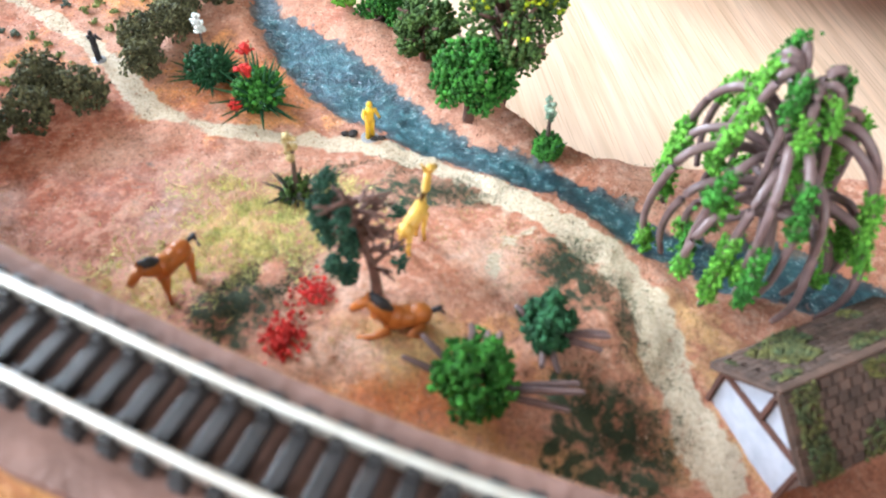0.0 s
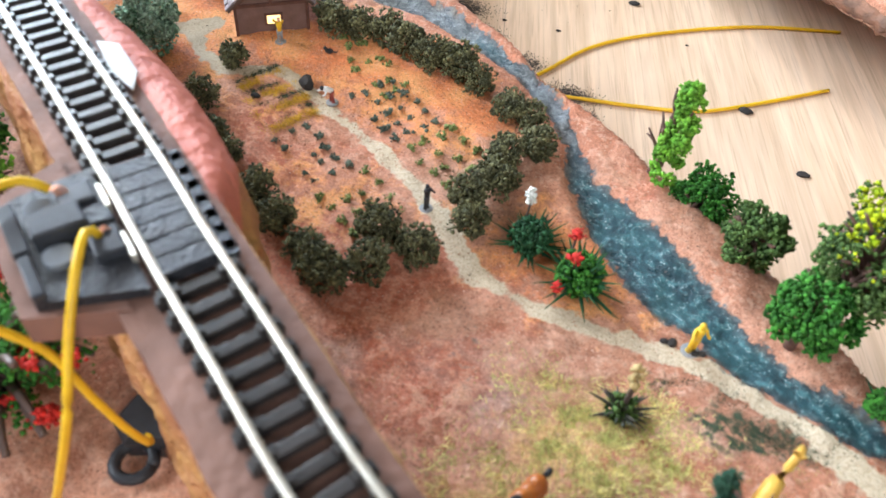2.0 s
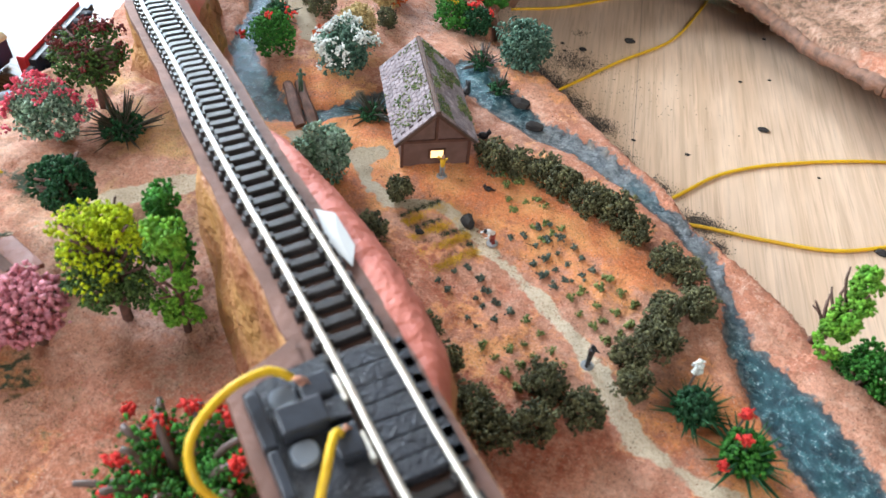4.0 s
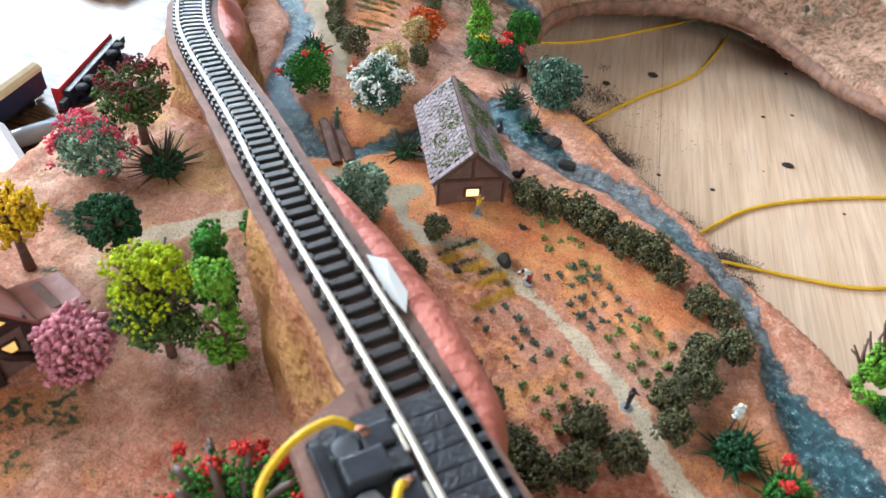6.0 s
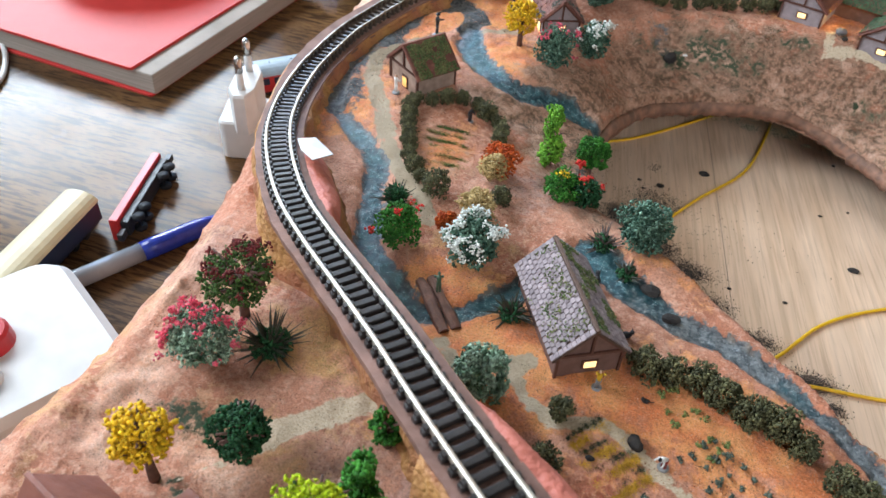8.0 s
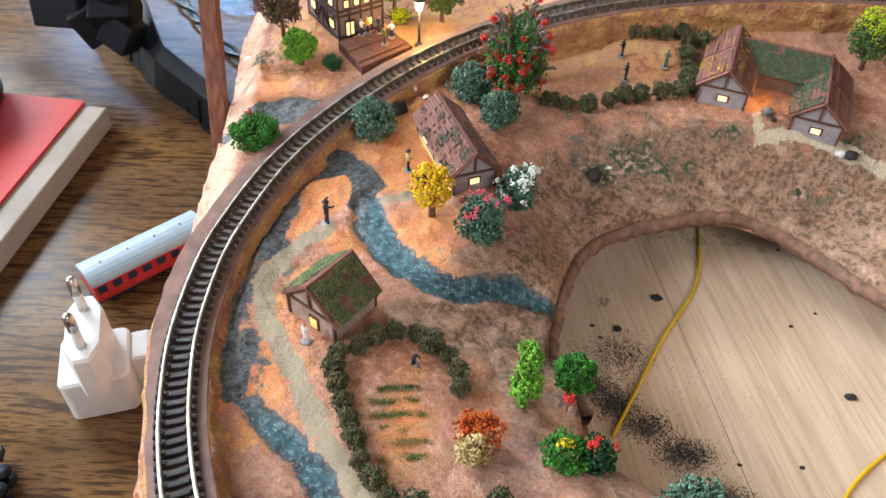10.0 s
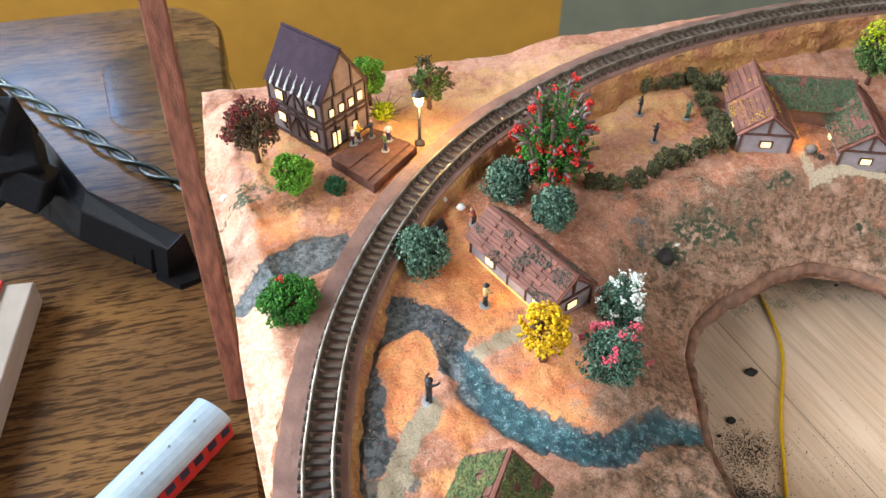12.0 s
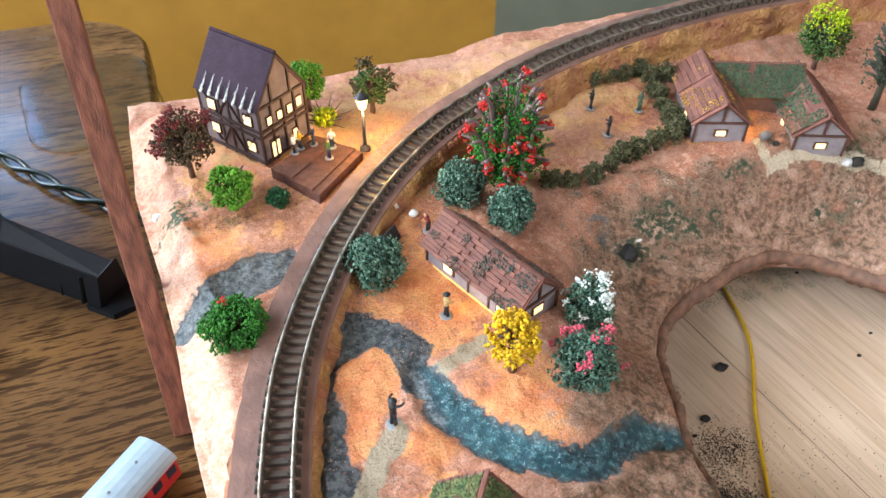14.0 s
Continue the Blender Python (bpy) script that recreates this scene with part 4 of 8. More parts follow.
def build_rim():
    """The thick broken lip of the hole."""
    line = spline(HOLE + HOLE[:1], 0.0022)
    t = np.gradient(line, axis=0)
    t /= np.linalg.norm(t, axis=1)[:, None]
    inn = np.stack([-t[:, 1], t[:, 0]], 1)
    if not inside(line[40:41, 0] + inn[40, 0] * 0.004, line[40:41, 1] + inn[40, 1] * 0.004, HOLE)[0]:
        inn = -inn
    rs = np.random.RandomState(6)
    vs, fs, ok = [], [], []
    for k, (p, n) in enumerate(zip(line, inn)):
        z = float(ground_height(*(p - n * 0.004)))
        ok.append(float(hole_side(*p)[1]) < 0.35)
        for s, dz in ((-0.0010, -0.0060), (0.0022, -0.0047), (0.0042, -0.0080), (0.0030, -0.0120), (-0.0010, -0.0130)):
            q = p + n * (s + 0.0009 * rs.uniform(-1, 1) * (s > 0))
            vs.append((q[0], q[1], z + dz + 0.0008 * rs.uniform(-1, 1)))
    m = len(line)
    for a in range(m - 1):
        if ok[a] and ok[a + 1]:
            for k in range(5):
                fs.append((a * 5 + k, a * 5 + (k + 1) % 5, a * 5 + 5 + (k + 1) % 5, a * 5 + 5 + k))
    return tagged(mesh_object("hole_rim", vs, fs, M["rim"], None, True), "rough broken clay lip round the hole", "rim", kind="structure")


build_rim()

# ---- room, table and board ----
def quad_box(name, x0, x1, y0, y1, z0, z1, material, label, category):
    bm = bmesh.new()
    block(bm, x0, x1, y0, y1, z0, z1)
    ob = part(name, bm, material, None)
    return tagged(ob, label, category, kind="structure")


FLOOR_Z, TOP_Z, FAR_Y = -0.80, 2.4, 1.6
quad_box("floor", -3.0, 2.0, -2.0, FAR_Y, FLOOR_Z - 0.05, FLOOR_Z, M["floor"], "plain brown wooden floor of the room", "floor")
quad_box("ceiling", -3.1, 2.1, -2.1, FAR_Y + 0.1, TOP_Z, TOP_Z + 0.05, M["white"], "plain white ceiling of the room", "ceiling")
quad_box("wall_east", 2.0, 2.1, -2.1, FAR_Y + 0.1, FLOOR_Z, TOP_Z, M["white"], "plain white side wall", "wall")
# unseen west wall; its opening is made for the added side lamp
for nm, y0, y1, z0, z1 in (("wall_west", 0.45, FAR_Y + 0.1, FLOOR_Z, TOP_Z), ("wall_west_end", -2.1, -0.85, FLOOR_Z, TOP_Z), ("wall_west_sill", -0.85, 0.45, FLOOR_Z, 0.92), ("wall_west_lintel", -0.85, 0.45, 2.18, TOP_Z)):
    quad_box(nm, -2.7, -2.6, y0, y1, z0, z1, M["white"], "plain white side wall", "wall")
# far wall, with two window openings
for nm, x0, x1, z0, z1 in (("wall_north", -3.0, -2.53, FLOOR_Z, TOP_Z), ("wall_north_pier", -1.17, -1.04, FLOOR_Z, TOP_Z), ("wall_north_end", -0.56, 0.30, FLOOR_Z, TOP_Z),
                           ("wall_north_sill", -2.53, -1.17, FLOOR_Z, 0.60), ("wall_north_lintel", -2.53, -1.17, 1.36, TOP_Z),
                           ("wall_north_sill", -1.04, -0.56, FLOOR_Z, 0.32), ("wall_north_lintel", -1.04, -0.56, 0.59, TOP_Z)):
    quad_box(nm, x0, x1, FAR_Y, FAR_Y + 0.1, z0, z1, M["wallpaint"], "ochre yellow painted wall", "wall")
quad_box("wall_north_door", 0.30, 2.0, FAR_Y, FAR_Y + 0.1, FLOOR_Z, TOP_Z, M["greywall"], "grey green painted panel of the wall", "wall")
# near wall, unseen, with an opening added for the fill lamp
for nm, x0, x1, z0, z1 in (("wall_south", -3.0, 0.5, FLOOR_Z, TOP_Z), ("wall_south_pier", 1.9, 2.0, FLOOR_Z, TOP_Z),
                           ("wall_south_sill", 0.5, 1.9, FLOOR_Z, 0.92), ("wall_south_lintel", 0.5, 1.9, 2.1, TOP_Z)):
    quad_box(nm, x0, x1, -2.1, -2.0, z0, z1, M["white"], "plain white wall behind", "wall")


def rounded_plate(name, x0, x1, y0, y1, z0, z1, r, material, parent=None, label="", seg=8):
    """A flat plate with rounded corners and softened edges."""
    outline = []
    for cx, cy, a0 in ((x1 - r, y1 - r, 0), (x0 + r, y1 - r, 90), (x0 + r, y0 + r, 180), (x1 - r, y0 + r, 270)):
        for k in range(seg + 1):
            a = radians(a0 + 90 * k / seg)
            outline.append((cx + r * math.cos(a), cy + r * math.sin(a)))
    e = min(0.15 * (z1 - z0), 0.3 * r)
    cx, cy = (x0 + x1) / 2, (y0 + y1) / 2
    rows = [(z0, e), (z0 + e, 0), (z1 - e, 0), (z1, e)]
    vs, fs = [], []
    for z, inset in rows:
        for x, y in outline:
            d = math.hypot(x - cx, y - cy)
            vs.append((x - (x - cx) / d * inset, y - (y - cy) / d * inset, z))
    n = len(outline)
    for i in range(3):
        for k in range(n):
            fs.append((i * n + k, i * n + (k + 1) % n, (i + 1) * n + (k + 1) % n, (i + 1) * n + k))
    fs += [tuple(range(n))[::-1], tuple(3 * n + k for k in range(n))]
    return mesh_object(name, vs, fs, material, parent, label=label)


table = thing("table", -0.8, 0.2, FLOOR_Z, label="dark polished wooden table with rounded corners", category="table")
rounded_plate("tabletop", -0.65, 0.482, -0.9, 0.69, TABLE_Z - 0.03 - FLOOR_Z, TABLE_Z - FLOOR_Z, 0.06, M["table"], table)
for lx, ly in ((-0.6, -0.8), (0.4, -0.8), (-0.6, 0.6), (0.4, 0.6)):
    slab("leg", lx - 0.025, lx + 0.025, ly - 0.025, ly + 0.025, 0, TABLE_Z - 0.03 - FLOOR_Z, M["table"], table, 0.003)
bench = thing("workbench", 0.05, 0.2, FLOOR_Z, label="plain wooden bench under the model layout", category="bench")
rounded_plate("benchtop", -0.365, 0.5, -0.9, 0.42, TABLE_Z - 0.03 - FLOOR_Z, TABLE_Z - FLOOR_Z, 0.02, M["table"], bench)
for lx, ly in ((-0.3, -0.8), (0.4, -0.8), (-0.3, 0.35), (0.4, 0.35)):
    slab("leg", lx - 0.025, lx + 0.025, ly - 0.025, ly + 0.025, 0, TABLE_Z - 0.03 - FLOOR_Z, M["table"], bench, 0.003)

board = rounded_plate("plywood_board", -0.28, 0.34, -0.10, 0.585, TABLE_Z, PLY_Z, 0.004, M["ply"])
tagged(board, "pale plywood base board with dark specks of dirt", "board")
bm = bmesh.new()
block(bm, -0.00012, 0.00012, -0.170, 0.100, 0, 0.0003, m=pose(-0.1000, 0.4350, PLY_Z - 0.0001, rz=8.6))
part("seam", bm, M["hutwall"], board, "thin dark joint between two veneers")


# ---- track ----
CENTRE = spline([(x, y, z) for (x, y), z in zip(TRACK, TRACK_Z)], 0.001)
TZ = np.convolve(np.r_[[CENTRE[0, 2]] * 15, CENTRE[:, 2], [CENTRE[-1, 2]] * 15], np.ones(31) / 31, "valid")
CENTRE = CENTRE[:, :2]
TAN = np.gradient(CENTRE, axis=0)
TAN /= np.linalg.norm(TAN, axis=1)[:, None]
NOR = np.stack([TAN[:, 1], -TAN[:, 0]], 1)  # to the side of the fields


def strip(name, profile, material, parent, step=3, wob=0.0, seed=1, smooth=False, label=""):
    """A band along the track. profile: closed outline of (side, z below rail top)."""
    idx = np.arange(0, len(CENTRE), step)
    rs = np.random.RandomState(seed)
    vs, fs, n = [], [], len(profile)
    for i in idx:
        for s, z in profile:
            p = CENTRE[i] + NOR[i] * s
            vs.append((p[0] + wob * rs.uniform(-1, 1), p[1] + wob * rs.uniform(-1, 1), TZ[i] + z))
    for a in range(len(idx) - 1):
        for k in range(n):
            k2 = (k + 1) % n
            fs.append((a * n + k, a * n + k2, (a + 1) * n + k2, (a + 1) * n + k))
    fs += [tuple(range(n)), tuple((len(idx) - 1) * n + k for k in range(n))[::-1]]
    return mesh_object(name, vs, fs, material, parent, smooth, label)


def build_embankment():
    idx = np.arange(0, len(CENTRE), 3)
    rs = np.random.RandomState(4)
    rows, vs, fs = 9, [], []
    for i in idx:
        ring = []
        for side in (-1, 1):
            foot = CENTRE[i] + NOR[i] * side * 0.0125
            zf = min(float(ground_height(*foot)), TZ[i] - 0.006) - 0.004
            for r in range(rows):
                t = r / (rows - 1)
                left = np.interp(CENTRE[i, 1], [0.142, 0.150, 0.206, 0.220, 0.30, 0.34], [0.0092, -0.0030, -0.0030, 0.0080, 0.0095, 0.0130])
                out = (float(left) if side < 0 and CENTRE[i, 0] < 0 else 0.0096) + 0.0030 * t + 0.0036 * (lattice(i * 0.001, t * 0.05 + side, 0.007, 31) - 0.5) * (r > 0) + 0.0007 * rs.uniform(-1, 1) * (r > 0)
                p = CENTRE[i] + NOR[i] * side * out
                ring.append((p[0], p[1], TZ[i] - 0.0042 + (zf - TZ[i] + 0.0042) * t))
        vs += ring
    n = 2 * rows
    for a in range(len(idx) - 1):
        for s in (0, rows):
            for r in range(rows - 1):
                q = (a * n + s + r, a * n + s + r + 1, (a + 1) * n + s + r + 1, (a + 1) * n + s + r)
                fs.append(q if s else q[::-1])
        fs.append((a * n, a * n + rows, (a + 1) * n + rows, (a + 1) * n))
    return tagged(mesh_object("embankment", vs, fs, M["clay"], None, True), "ochre clay embankment carrying the railway track", "embankment", kind="structure")


build_embankment()
bed = strip("roadbed", [(-1, -0.0058), (0.0094, -0.0058), (0.0092, -0.0036), (-1, -0.0036)], M["bed"], None, wob=0.0)
for k, v in enumerate(bed.data.vertices):
    if k % 4 in (0, 3):
        i = k // 4 * 3
        w = float(np.interp(CENTRE[i, 1], [0.085, 0.115, 0.30, 0.36], [0.0105, 0.0083, 0.0083, 0.0132])) + 0.0008 * float(lattice(np.array([i * 0.001]), np.array([0.2]), 0.006, 9)[0])
        v.co = (CENTRE[i, 0] - NOR[i, 0] * w, CENTRE[i, 1] - NOR[i, 1] * w, v.co.z)
tagged(bed, "brown painted roadbed strip under the sleepers", "roadbed", kind="structure")
track = thing("railway_track", 0, 0, 0, label="model railway track with bright rails and dark sleepers", category="railway track")
for s in (-1, 1):
    c = s * 0.00440
    rail = strip("rail", [(c - 0.00060, -0.0022), (c + 0.00060, -0.0022), (c + 0.0005, -0.0017), (c + 0.00048, -0.0008), (c + 0.00060, -0.0005), (c + 0.00055, 0),
                          (c - 0.00055, 0), (c - 0.00060, -0.0005), (c - 0.00048, -0.0008), (c - 0.0005, -0.0017)], M["rail"], track, step=2, smooth=True)


def sleeper_mesh():
    bm = bmesh.new()
    block(bm, -0.0064, 0.0064, -0.00090, 0.00090, -0.0037, -0.0019, 0.0002)
    for s in (-1, 1):
        for o in (-1, 1):
            x = s * 0.00440 + o * 0.0010
            block(bm, x - 0.00050, x + 0.00050, -0.00070, 0.00070, -0.0020, -0.0008)
    me = bpy.data.meshes.new("sleeper")
    bm.to_mesh(me)
    bm.free()
    me.materials.append(M["sleeper"])
    return me


SLEEPER = sleeper_mesh()
for i in range(2, len(CENTRE) - 2, 4):
    if not (0.0838 < CENTRE[i, 1] < 0.1004 and CENTRE[i, 0] < -0.05):
        o = new("sleeper", SLEEPER)
        o.parent = track
        a = math.atan2(NOR[i, 1], NOR[i, 0])
        o.matrix_basis = Matrix.LocRotScale((CENTRE[i, 0], CENTRE[i, 1], TZ[i]), Euler((0, 0, a)), None)


# ---- rocks beside the track ----
def rock(y0, y1, widths, label, seed):
    """A ledge beside the track: a broad smooth top and steep rough sides; widths along it, measured from the middle of the track."""
    rs = np.random.RandomState(seed)
    ok = np.where((CENTRE[:, 0] < -0.05) & (CENTRE[:, 1] >= y0) & (CENTRE[:, 1] <= y1))[0][::2]
    vs, fs, mi = [], [], []
    n = 11
    for q, i in enumerate(ok):
        u = q / (len(ok) - 1)
        w = np.interp(u, np.linspace(0, 1, len(widths)), widths)
        zt = TZ[i] - 0.0036
        end = smooth01(min(u, 1 - u) / 0.10)
        foot = CENTRE[i] + NOR[i] * (w + 0.003)
        g = min(on_ground(*foot), zt - 0.004) - 0.003
        for k in range(n):
            if k < 6:
                t = k / 5
                s2, z = 0.0088 + (w - 0.0088) * t, zt + 0.0011 * math.sin(t * 2.6) * end - 0.0058 * t * t + 0.0016 * (lattice(i * 0.001, t * 0.012, 0.009, seed) - 0.5) - (1 - end) * 0.004 * t
            else:
                t = (k - 5) / 5
                s2, z = w + 0.0035 * t + 0.0034 * (lattice(i * 0.001, t * 0.02, 0.005, seed + 1) - 0.5), zt - 0.0058 + (g - zt + 0.0058) * t
            p = CENTRE[i] + NOR[i] * s2
            j = 0.00012 if k < 6 else 0.0006
            vs.append((p[0] + j * rs.uniform(-1, 1), p[1] + j * rs.uniform(-1, 1), z + j * rs.uniform(-0.6, 0.6)))
    for a in range(len(ok) - 1):
        for k in range(n - 1):
            fs.append((a * n + k, a * n + k + 1, (a + 1) * n + k + 1, (a + 1) * n + k))
            mi.append(0 if k < 5 else 1)
    m = len(ok) - 1
    fs += [tuple(range(n)), tuple(m * n + k for k in range(n))[::-1]]
    mi += [1, 1]
    ob = mesh_object("rock", vs, fs, [M["salmon"], M["clay"]], None, True)
    ob.data.polygons.foreach_set("material_index", mi)
    return tagged(ob, label, "rock")


rock(0.0900, 0.1500, (0.0110, 0.0165, 0.0178, 0.0178, 0.0172, 0.0162, 0.0148, 0.0125), "salmon pink modelled rock beside the railway track", 3)
rock(0.208, 0.268, (0.0110, 0.0150, 0.0172, 0.0175, 0.0172, 0.0165, 0.0145, 0.0115), "pinkish brown modelled rock beside the curved track", 7)


# ---- houses ----
def house(name, x, y, rz, w, d, hw, hr, wall, roofm, label, shingle=None, over=0.0015, rows=6, cols=12, gable_windows=((0.5, 0.5, 0.2, 0.28),),
          side_windows=(), timber=None, lit="lit", moss=0, mosscol=None, seed=1, studs=(0.5,), side_studs=(), z=None, moss_sides=(-1, 1), moss_from=0.52):
    """A gabled house: origin at the middle of its front, x along the front, y to the back."""
    rng = np.random.RandomState(seed)
    timber = timber or M["timber"]
    z0 = on_ground(x, y) if z is None else z
    e = thing(name, x, y, z0 - 0.0006, rz, label, "house")
    h = w / 2
    vs = [(-h, 0, 0), (h, 0, 0), (h, 0, hw), (0, 0, hr), (-h, 0, hw), (-h, d, 0), (h, d, 0), (h, d, hw), (0, d, hr), (-h, d, hw)]
    fs = [(0, 1, 2, 3, 4), (6, 5, 9, 8, 7), (1, 6, 7, 2), (5, 0, 4, 9), (0, 5, 6, 1), (2, 7, 8, 3), (4, 3, 8, 9)]
    mesh_object("wall", vs, fs, wall, e)
    t = 0.0009 * max(1, w / 0.022)
    p = 0.0004
    beams = [((-h, 0), (-h, hw)), ((h, 0), (h, hw)), ((-h, hw), (h, hw)), ((-h, hw), (0, hr)), ((h, hw), (0, hr))]
    for s in studs:
        xs = -h + w * s
        top = hw + (hr - hw) * (1 - abs(2 * s - 1))
        beams.append(((xs, hw), (xs, top)))
    for (ax, az), (bx, bz) in beams:
        L = math.hypot(bx - ax, bz - az)
        m = Matrix.Translation(((ax + bx) / 2, -p, (az + bz) / 2)) @ Euler((0, -math.atan2(bz - az, bx - ax), 0)).to_matrix().to_4x4()
        slab("beam", -L / 2, L / 2, -p, p, -t / 2, t / 2, timber, e, 0.0001, m)
    for sx in (-1, 1):
        for yy in (0.0, *[d * q for q in side_studs], d):
            slab("beam", sx * h - p, sx * h + p, yy - t / 2, yy + t / 2, 0, hw, timber, e, 0.0001)

    def window(m, ww, wh):
        fr = slab("window", -ww / 2, ww / 2, -0.0005, 0.0003, -wh / 2, wh / 2, timber, e, 0.0001, m)
        bm = bmesh.new()
        k = 0.72
        block(bm, -ww / 2 * k, ww / 2 * k, -0.0008, -0.0004, -wh / 2 * k, wh / 2 * k, 0.0001, m)
        part("pane", bm, M[lit], fr, "warm lit pane")

    for cx, cz, ww, wh in gable_windows:
        window(Matrix.Translation((-h + w * cx, 0, hw * cz)), w * ww, hw * wh)
    for sx, cy, cz, ww, wh in side_windows:
        window(Matrix.Translation((sx * h, d * cy, hw * cz)) @ Euler((0, 0, radians(90 * sx))).to_matrix().to_4x4(), d * ww, hw * wh)
    run = math.hypot(h, hr - hw)
    ang = math.atan2(hr - hw, h)
    L = run + over * 1.6
    for sx in (-1, 1):
        m = Matrix.Translation((0, d / 2, hr + 0.0003)) @ Euler((0, sx * ang, 0)).to_matrix().to_4x4()
        x0, x1 = (0, L) if sx > 0 else (-L, 0)
        rf = slab("roof", x0, x1, -d / 2 - over, d / 2 + over, 0, 0.0008, roofm, e, 0.0002, m)
        rf["label"] = "sloping roof panel"
        if shingle:
            sw, sl = (d + 2 * over) / cols, L / rows
            me = bpy.data.meshes.new("shingle")
            bm = bmesh.new()
            block(bm, -sl * 0.49, sl * 0.49, -sw * 0.43, sw * 0.43, -0.0002, 0.0003, 0.00012)
            bm.to_mesh(me)
            bm.free()
            me.materials.append(shingle)
            for r in range(rows):
                for c in range(cols):
                    o = new("shingle", me)
                    o.parent = rf
                    lx = sx * (r + 0.5) * sl
                    ly = -d / 2 - over + (c + 0.5 + (0.25 if r % 2 else -0.1) * (0 < c < cols - 1)) * sw
                    o.matrix_basis = m @ Matrix.LocRotScale((lx, ly, 0.0011), Euler((rng.uniform(-0.02, 0.02), sx * 0.07 + rng.uniform(-0.015, 0.015), rng.uniform(-0.05, 0.05))), None)
        if moss and sx in moss_sides:
            n = moss[(sx + 1) // 2] if isinstance(moss, tuple) else moss
            pts = []
            for _ in range(n):
                lx, ly = rng.uniform(0, L) * sx, rng.uniform(-d / 2, d / 2)
                if lattice(np.array([lx * 1.0 + seed]), np.array([ly]), 0.006, 17)[0] > moss_from:
                    pts.append(m @ Vector((lx, ly, 0.0015)))
            if pts:
                crumbs("moss", pts, 0.00045, mosscol or M["moss"], rf, rng, 0.6, "patchy green moss")
    slab("ridge", -0.0007, 0.0007, -over, d + over, hr + 0.0006, hr + 0.0019, roofm, e, 0.0003)
    return e


house("cottage", -0.1388, 0.2085, 30, 0.0208, 0.0405, 0.0098, 0.0192, M["brownwall"], M["brownshingle"], "brown half-timbered cottage with a grey shingle roof and lit window",
      M["greyshingle"], rows=10, cols=19, gable_windows=((0.52, 0.5, 0.26, 0.36),), moss=(620, 1900), moss_from=0.56, seed=2)
long_house = house("cottage", -0.196, 0.426, 22, 0.019, 0.047, 0.0095, 0.0185, M["plaster"], M["redbrown"], "long grey cottage with a mossy red-brown roof and lit door",
      M["redbrown"], rows=10, cols=5, gable_windows=((0.5, 0.55, 0.3, 0.4),), side_windows=((-1, 0.74, 0.55, 0.13, 0.5), (-1, 0.16, 0.42, 0.12, 0.85)),
      side_studs=(0.3, 0.52), moss=(1500, 500), moss_from=0.46, mosscol=M["greymoss"], seed=3)
# emissive strip added along the wall foot, drawing the leaked light
slab("glowing_gap", -0.0101, -0.0096, 0.002, 0.046, 0.0002, 0.0008, M["dimlit"], long_house, 0.0001, label="warm light leaking under the wall")
house("cottage", -0.0755, 0.4955, -20, 0.0225, 0.047, 0.0105, 0.0195, M["plaster"], M["redbrown"], "grey half-timbered wing with a brown plank roof and yellow moss", M["redbrown"],
      rows=7, cols=2, gable_windows=((0.52, 0.5, 0.26, 0.34),), side_windows=((-1, 0.3, 0.55, 0.1, 0.5),), moss=420, mosscol=M["strawyellow"], seed=4)
house("cottage", -0.0335, 0.4785, -22, 0.0225, 0.047, 0.0105, 0.0195, M["plaster"], M["redbrown"], "grey half-timbered wing with a mossy brown plank roof", M["redbrown"],
      rows=7, cols=2, gable_windows=((0.52, 0.5, 0.26, 0.34),), side_windows=((-1, 0.35, 0.5, 0.1, 0.5),), moss=2200, seed=5, moss_from=0.30, mosscol=M["darkmoss"], moss_sides=(-1,))
house("cottage", -0.0205, 0.5145, 68, 0.022, 0.042, 0.0095, 0.0185, M["brownwall"], M["redbrown"], "middle wing between two gables under a green mossy roof", M["redbrown"],
      rows=5, cols=6, gable_windows=(), moss=4200, seed=6, moss_from=0.10, mosscol=M["darkmoss"])
house("hut", -0.253, 0.3465, -36, 0.0225, 0.021, 0.0105, 0.0205, M["hutwall"], M["redbrown"], "small pale weathered timber hut with a heavily mossed roof", M["redbrown"],
      rows=6, cols=6, gable_windows=((0.55, 0.35, 0.2, 0.6),), lit="dimlit", moss=2600, moss_from=0.35, seed=7, studs=(0.5,))
house("cottage", 0.0555, 0.0585, -66, 0.0185, 0.034, 0.0105, 0.0185, M["whitewall"], M["brownshingle"], "white timbered cottage with a mossy dark brown roof", M["brownshingle"],
      rows=9, cols=15, gable_windows=(), moss=3000, moss_from=0.47, mosscol=M["roofmoss"], seed=8)
tall = house("town_house", -0.258, 0.550, 36, 0.027, 0.035, 0.027, 0.046, M["dimplaster"], M["darkroof"], "tall dark half-timbered station house with lit windows", None, over=0.001,
             gable_windows=((0.2, 0.73, 0.13, 0.17), (0.42, 0.73, 0.12, 0.17), (0.64, 0.73, 0.12, 0.17), (0.85, 0.76, 0.13, 0.2), (0.25, 0.2, 0.22, 0.38), (0.7, 0.25, 0.12, 0.2)),
             side_windows=((-1, 0.18, 0.75, 0.16, 0.2), (-1, 0.18, 0.28, 0.16, 0.2), (-1, 0.78, 0.78, 0.16, 0.22), (-1, 0.78, 0.35, 0.16, 0.2)),
             timber=M["darktimber"], side_studs=(0.33, 0.5, 0.66), studs=(0.3, 0.7), seed=9)


